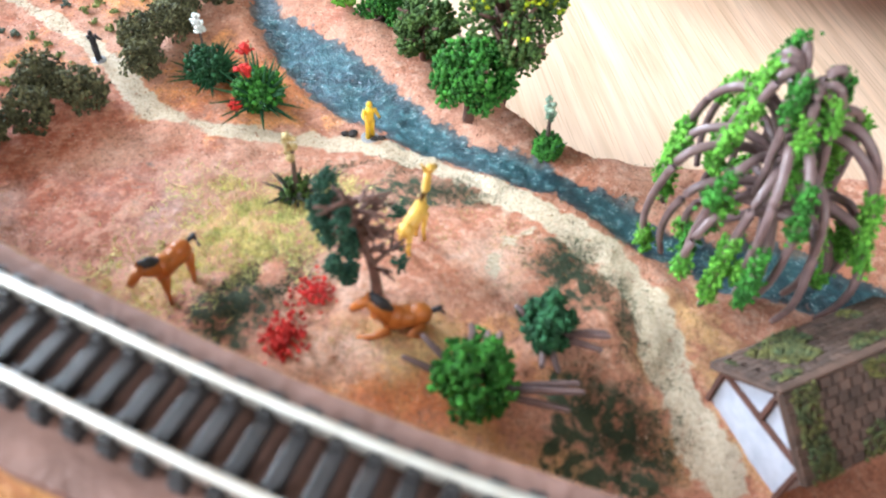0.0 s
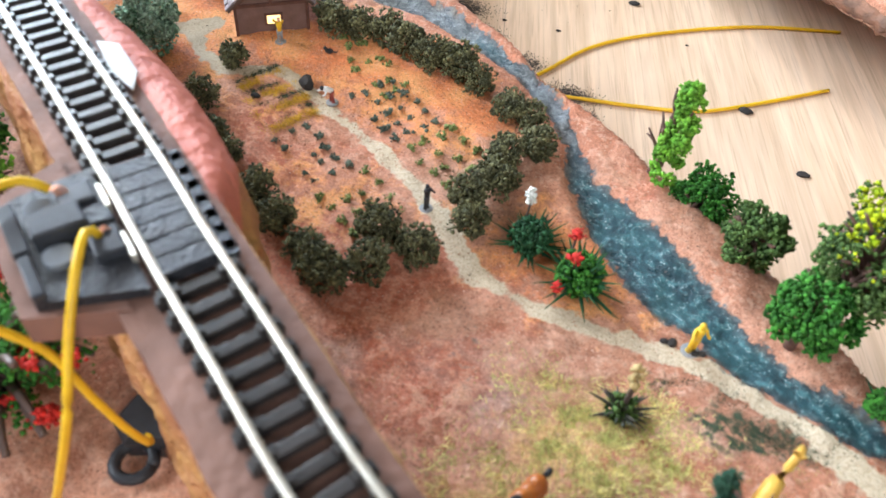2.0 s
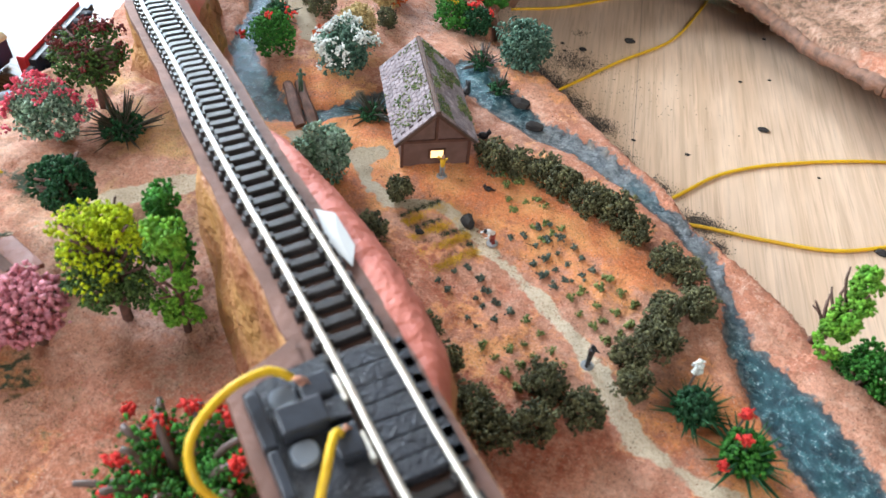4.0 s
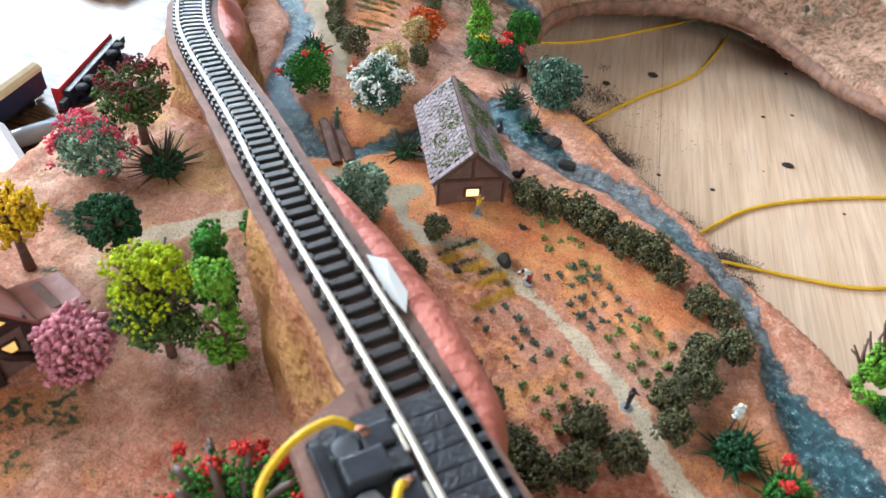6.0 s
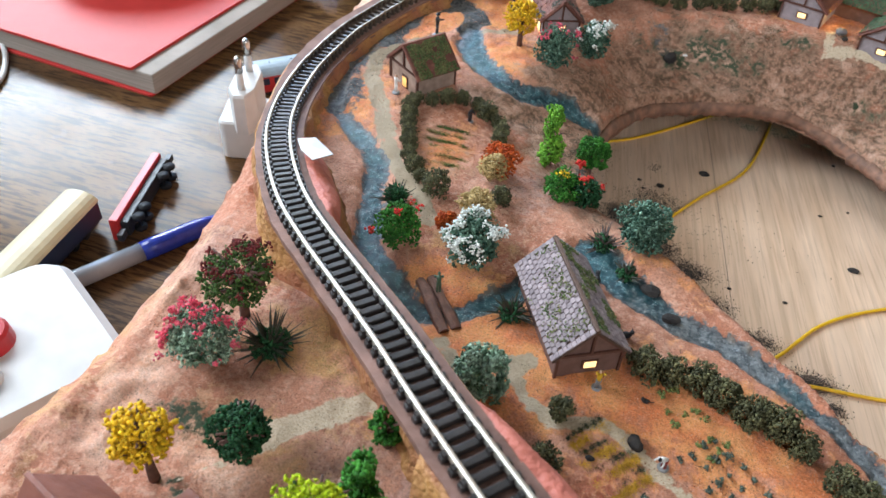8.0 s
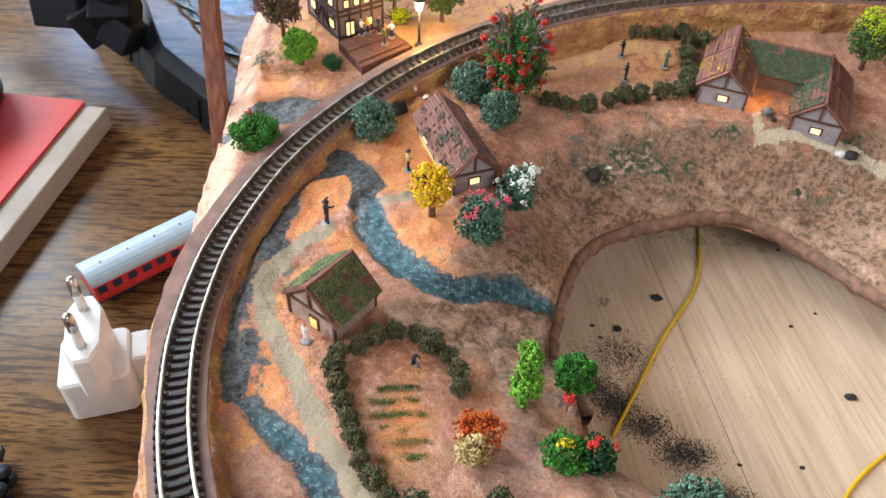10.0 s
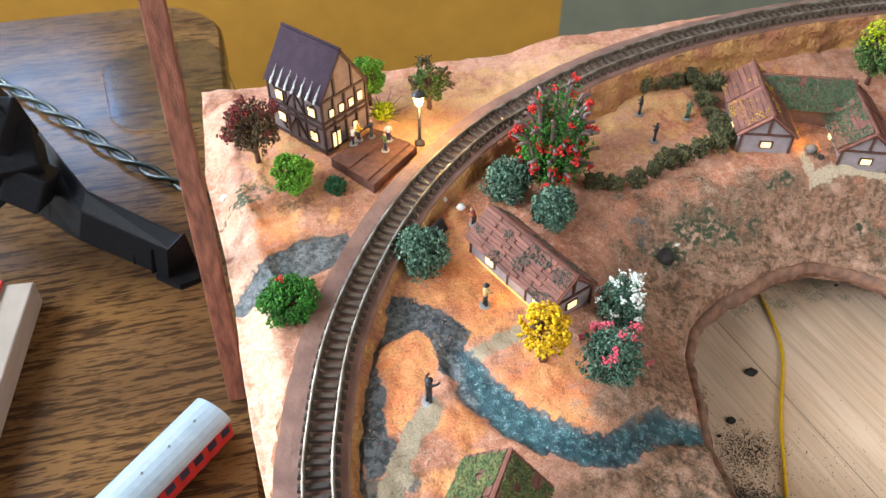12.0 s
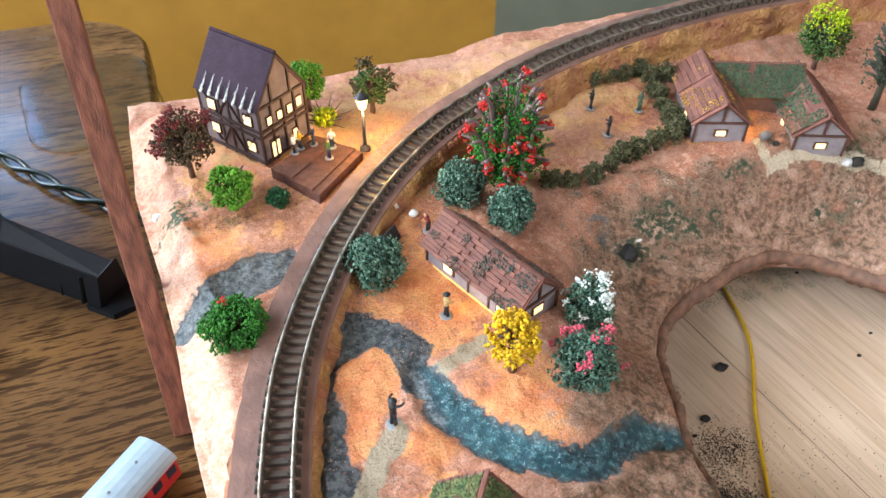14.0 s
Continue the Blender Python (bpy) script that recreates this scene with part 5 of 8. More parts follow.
def extra_beams(e, w, hw, n, d, timber):
    """Rails and braces on a tall half-timbered house."""
    h = w / 2
    for zz in (hw * 0.5, hw * 0.06, hw * 0.60):
        slab("beam", -h, h, -0.0009, -0.0001, zz - 0.0006, zz + 0.0006, timber, e, 0.0001)
        slab("beam", -h - 0.0007, -h + 0.0002, 0, d, zz - 0.0006, zz + 0.0006, timber, e, 0.0001)
    for k in range(1, n):
        x = -h + w * k / n
        slab("beam", x - 0.0005, x + 0.0005, -0.0009, -0.0001, 0, hw, timber, e, 0.0001)
    for k in range(1, n + 1):
        y = d * k / (n + 1)
        a = radians(35 if k % 2 else -35)
        for zz in (hw * 0.30, hw * 0.80):
            m = Matrix.Translation((-h - 0.0004, y, zz)) @ Euler((a, 0, 0)).to_matrix().to_4x4()
            slab("brace", -0.0004, 0.0004, -0.0004, 0.0004, -hw * 0.19, hw * 0.19, timber, e, 0.0001, m)


extra_beams(tall, 0.027, 0.027, 4, 0.035, M["darktimber"])
rs = np.random.RandomState(5)
icing = Soup()
for k in range(7):
    yb = 0.002 + k * 0.0047
    for q in range(11):
        lx = -0.0152 + q * 0.00048
        icing.ball((lx - 0.0005, yb + rs.uniform(-0.0002, 0.0002), 0.0260 + q * 0.00068 + 0.0011), 0.00070 - q * 0.00005, sides=6, rings=4)
icing.make("frost", M["whiteleaf"], tall, label="white painted peaks along the eave")
inn = house("cottage", -0.2222, 0.0985, 71, 0.022, 0.032, 0.0155, 0.030, M["brownwall"], M["smoothroof"], "brown timbered inn with amber windows and a smooth brown roof", None, over=0.002,
            gable_windows=((0.25, 0.62, 0.2, 0.26), (0.75, 0.62, 0.2, 0.26)), lit="dimlit", timber=M["darktimber"], seed=10)
for sx in (-1, 1):
    bm = bmesh.new()
    vs = [bm.verts.new((sx * a, -0.0008, b)) for a, b in ((0.0015, 0.018), (0.0082, 0.018), (0.0015, 0.0265))]
    bm.faces.new(vs)
    part("pane", bm, M["dimlit"], inn, "amber lit triangular pane")
slab("beam", -0.0115, 0.0115, -0.0014, 0.0002, 0.0152, 0.0178, M["darktimber"], inn, 0.0003)
slab("beam", -0.0014, 0.0014, -0.0016, 0.0002, 0.0, 0.0275, M["darktimber"], inn, 0.0003)
for sx in (-1, 1):
    slab("beam", *sorted((sx * 0.0118, sx * 0.0096)), -0.0014, 0.0002, 0.0, 0.0165, M["darktimber"], inn, 0.0003)
    run = Vector((sx * 0.0115, 0, 0.0155)) - Vector((0, 0, 0.0298))
    m = Matrix.Translation((sx * 0.0056, -0.0006, 0.0220)) @ Euler((0, math.atan2(-run.z, run.x), 0)).to_matrix().to_4x4()
    slab("beam", -0.0092, 0.0092, -0.0009, 0.0008, -0.0011, 0.0011, M["darktimber"], inn, 0.0003, m)
    sp = Soup()
    sp.tube([(sx * 0.0012, -0.0006, 0.0135), (sx * 0.0048, -0.0008, 0.0072), (sx * 0.0082, -0.0008, 0.0045), (sx * 0.0106, -0.0006, 0.0008)], [0.0011, 0.0012, 0.0012, 0.0011], 6)
    sp.make("brace", M["darktimber"], inn, True)
sp = Soup()
sp.tube([(-0.0062, 0.0085, 0.020), (-0.0062, 0.0085, 0.0288), (-0.0062, 0.0085, 0.0292)], [0.0024, 0.0023, 0.0018], 14)
sp.make("chimney", M["figwhite"], inn, True, "pale round chimney")
slab("annex", 0.011, 0.0215, 0.003, 0.015, 0, 0.0105, M["brownwall"], inn, 0.0004)
slab("annex_roof", 0.0108, 0.0250, 0.0012, 0.0168, 0.0132, 0.0147, M["smoothroof"], inn, 0.0004, Matrix.Rotation(radians(14), 4, "Y"))

# station platform, lamp
plat = thing("platform", 0, 0, 0, label="dark brown wooden station platform with rough planks", category="platform")
PA, PB, PC, PD = Vector((-0.268, 0.533)), Vector((-0.253, 0.509)), Vector((-0.229, 0.532)), Vector((-0.245, 0.551))
zp = on_ground(-0.25, 0.53) + 0.0012
for k in range(7):
    a0, a1 = PA.lerp(PB, k / 7), PA.lerp(PB, (k + 0.94) / 7)
    b0, b1 = PD.lerp(PC, k / 7), PD.lerp(PC, (k + 0.94) / 7)
    vs = [(p.x, p.y, zz) for zz in (zp - 0.005, zp + 0.0032 + 0.0003 * (k % 3)) for p in (a0, a1, b1, b0)]
    mesh_object("plank", vs, [(3, 2, 1, 0), (4, 5, 6, 7), (0, 1, 5, 4), (1, 2, 6, 5), (2, 3, 7, 6), (3, 0, 4, 7)], M["plank"], plat)
lz = on_ground(-0.226, 0.540)
lamp = thing("street_lamp", -0.226, 0.540, lz - 0.0004, label="black street lamp with a glowing lantern", category="street lamp")
sp = Soup()
sp.tube([(0, 0, 0), (0, 0, 0.0016), (0, 0, 0.0022), (0, 0, 0.0032)], [0.0024, 0.0024, 0.0012, 0.0010], 12)
sp.tube([(0, 0, 0.003), (0, 0, 0.012), (0, 0, 0.0215)], [0.0009, 0.0007, 0.0006], 8)
sp.make("post", M["figblack"], lamp, True)
sp = Soup()
sp.tube([(0, 0, 0.0215), (0, 0, 0.0265)], [0.0016, 0.0028], 8)
sp.make("lantern", M["lampglow"], lamp, False, "glowing warm lantern glass")
sp = Soup()
sp.tube([(0, 0, 0.0265), (0, 0, 0.0278), (0, 0, 0.0295)], [0.0033, 0.0018, 0.0004], 8)
sp.make("cap", M["figblack"], lamp)
small_lamp("lamp_bulb", (-0.226, 0.536, lz + 0.0215), 0.065, (1.0, 0.60, 0.22))
# lamps added outside the walls, in place of light spilling from the houses
small_lamp("spill_light", (-0.218, 0.438, on_ground(-0.218, 0.438) + 0.004), 0.0009, (1.0, 0.66, 0.2))
small_lamp("spill_light", (-0.055, 0.497, on_ground(-0.055, 0.497) + 0.008), 0.004, (1.0, 0.55, 0.15))


# ---- trees and plants ----
def crown_points(rng, n, rx, rz, cz, clumps, clump_r, shape="ball"):
    """Places of foam crumbs, gathered in clumps over an uneven crown."""
    pts = []
    for k in range(clumps):
        a, u = 2.39996 * k + rng.uniform(-0.5, 0.5), -0.88 + 1.86 * (k + rng.uniform(0, 1)) / clumps
        r = rng.uniform(0.6, 0.92)
        s = math.sqrt(max(0, 1 - u * u))
        if shape == "column":
            u = rng.uniform(-1, 1)
            s = (1 - 0.45 * (u * 0.5 + 0.5)) * rng.uniform(0.5, 1)
        elif shape == "cone":
            u = rng.uniform(-1, 1)
            s = (0.5 - 0.45 * u) * rng.uniform(0.7, 1.1)
        c = np.array([math.cos(a) * s * rx * r, math.sin(a) * s * rx * r, cz + u * rz * (r if shape == "ball" else 0.95)])
        m = n // clumps
        v = rng.normal(size=(m, 3))
        v /= np.linalg.norm(v, axis=1)[:, None]
        cr = clump_r * rng.uniform(0.7, 1.2)
        pts.append(c + v * cr * rng.uniform(0.55, 1.0, (m, 1)) * np.array([1, 1, 0.85]))
    return np.vstack(pts)


def tree(name, x, y, h, rx, cols, label, trunk=0.3, shape="ball", n=900, clumps=26, size=0.00075, seed=1, lean=(0.0, 0.0), limbs=9, flowers=None, nf=0,
         bark="bark", trunk_r=0.0011, category="tree", top=None, z=None, fluff=0.36, top_at=0.42):
    """A model tree: tapered trunk with limbs, and a crown of foam clumps."""
    rng = np.random.RandomState(seed)
    z0 = (on_ground(x, y) if z is None else z) - 0.0008
    e = thing(name, x, y, z0, rng.uniform(0, 360), label, category)
    n, size = int(n * 1.7), size * 0.82
    rz = h * (1 - trunk) / 2
    cz = h - rz
    sp = Soup()
    if limbs:
        lx, ly = lean
        sp.tube([(0, 0, 0), (lx * 0.2, ly * 0.2, cz * 0.4), (lx * 0.6, ly * 0.6, cz * 0.8), (lx, ly, cz + rz * 0.6)], [trunk_r * 1.3, trunk_r, trunk_r * 0.8, trunk_r * 0.3], 7)
        body = sp.make("trunk", M[bark], e, True)
        for k in range(limbs):
            a, u = rng.uniform(0, 6.283), rng.uniform(0.1, 0.95)
            zb = cz - rz + u * rz * 1.1
            tip = (math.cos(a) * rx * 0.8, math.sin(a) * rx * 0.8, min(zb + rng.uniform(0.2, 0.9) * rz, h * 0.97))
            limb = Soup()
            limb.tube([(lx * 0.5, ly * 0.5, zb), (tip[0] * 0.5, tip[1] * 0.5, (zb + tip[2]) / 2 + 0.1 * rz), tip], [trunk_r * 0.6, trunk_r * 0.5, trunk_r * 0.3], 5)
            limb.make("limb", M[bark], body, True)
    pts = crown_points(rng, n, rx, rz, cz, clumps, 0.5 * (rx + rz) * fluff if shape == "ball" else rx * 0.45, shape)
    pts[:, 0] += lean[0] * 0.7
    pts[:, 1] += lean[1] * 0.7
    pts[:, 2] = np.maximum(pts[:, 2], 0.0006)
    split = pts[:, 2] > cz + (rng.normal(size=len(pts)) * 0.18 + top_at) * rz if top else np.zeros(len(pts), bool)
    leafy = cols in ("bluegreen", "sage")
    crumbs("crown", pts[~split], size * (1.35 if leafy else 1.0), M[cols], e, rng, 0.3 if leafy else 1.0)
    if top and split.any():
        crumbs("crown_top", pts[split], size, M[top], e, rng, label="brighter upper foliage")
    if flowers:
        c = np.array([0, 0, cz])
        away = pts - c
        k = np.argsort(-np.linalg.norm(away / np.array([rx, rx, rz]), axis=1) + 0.35 * rng.rand(len(pts)) - 0.35 * away[:, 2] / rz)[: max(nf * 4, 1)]
        k = rng.choice(k, nf, replace=len(k) < nf)
        fp = c + away[k] * 1.10
        fp = np.repeat(fp, 14, 0) + rng.normal(size=(nf * 14, 3)) * size * 1.25
        fp[:, 2] = np.maximum(fp[:, 2], 0.001)
        crumbs("blossom", fp, size * 0.95, M[flowers], e, rng, label="small clusters of blossom")
    return e


def bush(name, x, y, r, cols, label, seed=1, n=700, size=0.0007, flat=0.85, flowers=None, nf=0, category="bush", z=None, clumps=26):
    return tree(name, x, y, 2 * r * flat, r * 0.82, cols, label, trunk=0.0, n=n, clumps=clumps, size=size, seed=seed, limbs=0, flowers=flowers, nf=nf, category=category, trunk_r=0.0006, z=z, fluff=0.56 if cols == "bluegreen" else 0.42)


def spiky(name, x, y, r, h, label, seed, leaf="darkgreen", blade="spike", nb=34, nc=160, upright=(), category="plant", width=0.0005):
    """A rosette of stiff blades round a tuft of foam."""
    rng = np.random.RandomState(seed)
    e = thing(name, x, y, on_ground(x, y) - 0.0005, rng.uniform(0, 360), label, category)
    for k in range(nb):
        a, el = rng.uniform(0, 6.283), radians(rng.uniform(5, 75))
        L = r * rng.uniform(0.9, 1.45)
        d = Vector((math.cos(a) * math.cos(el), math.sin(a) * math.cos(el), math.sin(el)))
        sp = Soup()
        sp.tube([(0, 0, 0.001), d * L * 0.5 + Vector((0, 0, 0.001)), d * L + Vector((0, 0, 0.0003))], [width, width * 0.9, width * 0.15], 4)
        sp.make("blade", M[blade], e)
    if nc:
        p = rng.normal(size=(int(nc * 1.6), 3)) * np.array([r * 0.33, r * 0.33, h * 0.2]) + np.array([0, 0, h * 0.35])
        p = p[np.linalg.norm((p - np.array([0, 0, h * 0.35])) / np.array([r * 0.33, r * 0.33, h * 0.2]), axis=1) < 1.9]
        p[:, 2] = np.maximum(p[:, 2], 0.0006)
        crumbs("foliage", p, 0.0007, M[leaf], e, rng)
    for ux, uy, uh, colour in upright:
        sp = Soup()
        sp.tube([(ux * 0.3, uy * 0.3, 0), (ux * 0.7, uy * 0.7, uh * 0.6), (ux, uy, uh)], [0.0006, 0.0005, 0.0003], 5)
        sp.make("stalk", M["stalk"], e)
        c = np.array([ux, uy, uh]) + rng.normal(size=(26, 3)) * np.array([0.0006, 0.0006, 0.0012])
        crumbs("flower", c, 0.0008, M[colour], e, rng)
    return e


def stalk_bush(x, y, r, leaf, label, seed, stalks):
    """A clumpy bush with thick stalks lying out of it: turn, rise and length."""
    e = bush("spiky_bush", x, y, r, leaf, label, seed=seed, n=620, size=0.0008, flat=1.05, clumps=22)
    e.matrix_basis = pose(x, y, on_ground(x, y) - 0.0006)
    for a, up, length in stalks:
        d = Vector((math.cos(radians(a)) * math.cos(radians(up)), math.sin(radians(a)) * math.cos(radians(up)), math.sin(radians(up))))
        sp = Soup()
        sp.tube([d * length * 0.2 + Vector((0, 0, r * 0.5)), d * length * 0.6 + Vector((0, 0, r * 0.52)), d * length * 0.97 + Vector((0, 0, r * 0.5)), d * length + Vector((0, 0, r * 0.5))], [0.00062, 0.00066, 0.00050, 0.00022], 7)
        sp.make("stalk", M["willowbark"], e, True)
    return e


def column_spike(name, x, y, h, r, leaf, label, seed, lean=(0, 0)):
    return tree(name, x, y, h, r, leaf, label, trunk=0.06, shape="column", n=900, clumps=34, size=0.0008, seed=seed, lean=lean, limbs=8, trunk_r=0.0008)


def arching(name, x, y, h, R, n, label, seed, leaf, flower, upright=0.0, thick=0.0009, foam=26):
    """A shrub of stout bare branches that spread from one stem, with foam and flower heads along them."""
    rng = np.random.RandomState(seed)
    e = thing(name, x, y, on_ground(x, y) - 0.0008, 0, label, "tree" if upright else "bush")
    sp = Soup()
    sp.tube([(0, 0, 0), (0, 0, h * 0.10), (0.0003, 0, h * 0.22)], [thick * 2.2, thick * 1.7, thick * 1.5], 9)
    sp.make("stem", M["stalk"] if not upright else M["willowbark"], e, True)
    for k in range(n):
        a = k * 2.39996 + rng.uniform(-0.2, 0.2)
        u = 0.28 + 0.72 * rng.rand()
        r = R * math.sqrt(max(0.05, 1 - ((u - 0.45) / 0.62) ** 2)) * rng.uniform(0.85, 1.1)
        d = Vector((math.cos(a), math.sin(a), 0))
        z = h * u
        k1 = 0.32 if not upright else 0.55
        line = [Vector((0, 0, h * 0.12)), d * r * k1 + Vector((0, 0, z * 0.55)), d * r * 0.78 + Vector((0, 0, z * 0.92)), d * r * 1.12 + Vector((0, 0, z * (1.0 if upright or u > 0.6 else 0.72)))]
        line = [Vector(p) for p in spline([tuple(p) for p in line], 0.0012)]
        m = len(line)
        br = Soup()
        br.tube(line, [thick * (1 - 0.45 * q / m) for q in range(m)], 6)
        ob = br.make("branch", M["stalk"] if not upright else M["willowbark"], e, True)
        a0, a1 = int(m * rng.uniform(0.35, 0.5)), int(m * rng.uniform(0.80, 0.95))
        if rng.rand() < 0.88:
            tuft = [np.array(p) + rng.normal(size=3) * R * (0.11 if upright else 0.085) for p in line[a0:a1] for _ in range(foam)]
            crumbs("foliage", tuft, 0.0006, M[leaf], ob, rng)
        if flower and rng.rand() < (0.75 if upright else 0.80):
            fl = []
            for _ in range(rng.randint(1, 3)):
                c = np.array(line[rng.randint(m // 2, m)]) + np.array(d) * R * 0.07 + rng.normal(size=3) * R * 0.07
                fl += [c + rng.normal(size=3) * 0.0008 for _ in range(34 if upright else 46)]
            crumbs("blossom", fl, 0.0006, M[flower], ob, rng, label="bright red clustered flowers")
    return e


def oak(x, y):
    """Foam on the weather side, bare limbs spreading on the other."""
    rng = np.random.RandomState(11)
    e = thing("oak_tree", x, y, on_ground(x, y) - 0.0008, 0, "small oak with dark green foam and bare brown limbs", "tree")
    line = [Vector(p) for p in spline([(0, 0, 0), (-0.0006, 0, 0.008), (-0.0026, 0.0006, 0.017), (-0.0048, 0.001, 0.029)], 0.001)]
    sp = Soup()
    sp.tube(line, [0.0013 - 0.0009 * k / len(line) for k in range(len(line))], 8)
    body = sp.make("trunk", M["bark"], e, True)
    for k in range(26):
        s = line[int(len(line) * rng.uniform(0.3, 0.97))]
        right = k % 3 > 0
        a = rng.uniform(-1.1, 1.1) + (0 if right else math.pi)
        L = rng.uniform(0.004, 0.0085)
        d = Vector((math.cos(a), math.sin(a) * 0.8, rng.uniform(0.1, 0.9))).normalized()
        limb = Soup()
        limb.tube([s, s + d * L * 0.5 + Vector((0, 0, 0.0004)), s + d * L], [0.0006, 0.0005, 0.0003], 5)
        for q in range(3):
            d2 = (d + Vector(rng.normal(size=3)) * 0.55).normalized()
            limb.tube([s + d * L * 0.55, s + d * L * 0.55 + d2 * L * 0.3, s + d * L * 0.55 + d2 * L * 0.55], [0.0004, 0.00032, 0.0002], 4)
        limb.make("limb", M["bark"], body, True)
    pts = []
    for k in range(30):
        u = rng.rand()
        t = line[int(len(line) * (0.36 + 0.62 * u))]
        c = np.array(t) + np.array([-rng.uniform(0.0015, 0.0075) * (1.15 - 0.5 * abs(u - 0.5)), rng.uniform(-0.005, 0.005), rng.uniform(-0.001, 0.0015)])
        v = rng.normal(size=(85, 3))
        pts.append(c + v / np.linalg.norm(v, axis=1)[:, None] * 0.0019 * rng.uniform(0.4, 1, (85, 1)))
    for c in ((0.0050, -0.001, 0.012), (0.0042, 0.002, 0.024)):
        pts.append(np.array(c) + rng.normal(size=(50, 3)) * 0.0009)
    crumbs("crown", np.vstack(pts), 0.0005, M["oakgreen"], e, rng)
    return e


# ---- planting, near hill and field ----
oak(-0.0062, 0.0790).scale = (0.80, 0.80, 0.82)
spiky("agave", -0.0245, 0.1095, 0.0055, 0.008, "dark spiky agave with a pale flower spike", 12, nb=30, nc=110, leaf="olivegreen", upright=((0.0005, 0, 0.014, "creamleaf"),))
stalk_bush(0.0222, 0.0735, 0.0052, "darkgreen", "dark green round bush with a few brown stalks", 13, ((-4, 8, 0.0105), (-12, 14, 0.0110), (-22, 4, 0.0100), (-80, 5, 0.0085), (-100, 10, 0.0080), (150, 30, 0.0070)))
stalk_bush(0.0098, 0.0610, 0.0072, "green", "bright green bush with long thick brown stalks", 14, ((2, 6, 0.0165), (-6, 10, 0.0170), (-15, 4, 0.0150), (160, 12, 0.0125), (140, 22, 0.0120), (100, 60, 0.0115), (70, 66, 0.0110), (50, 62, 0.0115)))
crumb_rng = np.random.RandomState(77)
for fx, fy, n in ((-0.0206, 0.0692, 300), (-0.0167, 0.0785, 150)):
    e = thing("flower_patch", fx, fy, on_ground(fx, fy), label="low patch of bright red flowering ground cover", category="flowers")
    p = crumb_rng.normal(size=(n, 3)) * np.array([0.0016, 0.0019, 0.0004]) + np.array([0, 0, 0.0006])
    for q in p:
        q[2] = on_ground(fx + q[0], fy + q[1]) - on_ground(fx, fy) + abs(q[2])
    crumbs("blossom", p, 0.0004, M["red"], e, crumb_rng)
spiky("flowering_bush", -0.0500, 0.1500, 0.0085, 0.013, "dark green spiky bush with a white flower spike", 15, blade="darkgreen", nb=44, nc=620, leaf="darkgreen", width=0.0005, category="bush")
spiky("flowering_bush", -0.0370, 0.1420, 0.0098, 0.013, "dark green spiky bush with red flower heads", 16, blade="darkgreen", nb=50, nc=760, leaf="green", width=0.0005, category="bush")
for fx, fy, fz, colour in ((-0.0520, 0.1555, 0.0110, "whiteleaf"), (-0.0400, 0.1470, 0.0115, "red"), (-0.0390, 0.1410, 0.0100, "red"), (-0.0415, 0.1368, 0.0035, "red")):
    e = thing("flower_spike", fx, fy, on_ground(fx, fy), label=("white" if colour == "whiteleaf" else "red") + " flower head on a thin stalk among foliage", category="flower")
    sp = Soup()
    sp.tube([(0, 0, 0), (0, 0, fz)], [0.0004, 0.0003], 5)
    sp.make("stalk", M["stalk"], e)
    p = crumb_rng.normal(size=(70, 3)) * np.array([0.0005, 0.0005, 0.0011 if colour == "whiteleaf" else 0.0006]) + np.array([0, 0, fz])
    crumbs("blossom", p, 0.0006, M[colour], e, crumb_rng)

# far bank
tree("tree", 0.0112, 0.1385, 0.0215, 0.0092, "green", "round bright green foam tree on the river bank", trunk=0.2, n=1500, clumps=30, seed=21)
tree("tree", 0.0195, 0.1480, 0.0420, 0.0112, "olivegreen", "large olive tree with bright yellow foam on top", trunk=0.16, n=1700, clumps=30, seed=22, top="yellowgreen", limbs=30, top_at=0.52, fluff=0.28)
tree("tree", 0.0008, 0.1610, 0.0165, 0.0085, "olivegreen", "olive green foam tree showing brown twigs", trunk=0.15, n=1200, clumps=28, seed=23, limbs=16)
tree("tree", -0.0088, 0.1800, 0.0255, 0.0085, "green", "dense round green foam tree", trunk=0.15, n=1500, clumps=30, seed=24)
column_spike("poplar", -0.0235, 0.1850, 0.0310, 0.0050, "lime", "slim light green poplar by the hole", 25, lean=(0.006, 0.0))
spiky("shrub", 0.0283, 0.1262, 0.0052, 0.0085, "dark green shrub with a pale upright stalk", 26, nb=10, nc=460, leaf="green", blade="darkgreen", upright=((0.0012, 0.0004, 0.0125, "sage"),), category="shrub")

# left hill
tree("tree", -0.1900, 0.1235, 0.0420, 0.0095, "olivegreen", "tall tree with lime yellow top and olive lower foliage", trunk=0.08, n=2200, clumps=22, fluff=0.34, seed=31, top="yellowgreen", limbs=26, top_at=0.12)
column_spike("poplar", -0.1836, 0.1380, 0.0370, 0.0058, "green", "bright green columnar tree", 32)
column_spike("poplar", -0.1740, 0.1262, 0.0370, 0.0063, "lime", "light green columnar tree", 33)
tree("cherry_tree", -0.2047, 0.1094, 0.0235, 0.0092, "pink", "round pink blossoming cherry tree", trunk=0.22, n=700, clumps=60, size=0.0011, seed=34)
tree("tree", -0.2490, 0.1925, 0.0290, 0.0118, "olivegreen", "brown-branched tree with olive and red leaves", trunk=0.32, n=1000, clumps=34, seed=35, limbs=36, flowers="darkred", nf=22, trunk_r=0.0014)
bush("flowering_bush", -0.2522, 0.1730, 0.0118, "sage", "sage green bush with rose red blossom", seed=36, n=1300, flowers="rose", nf=40)
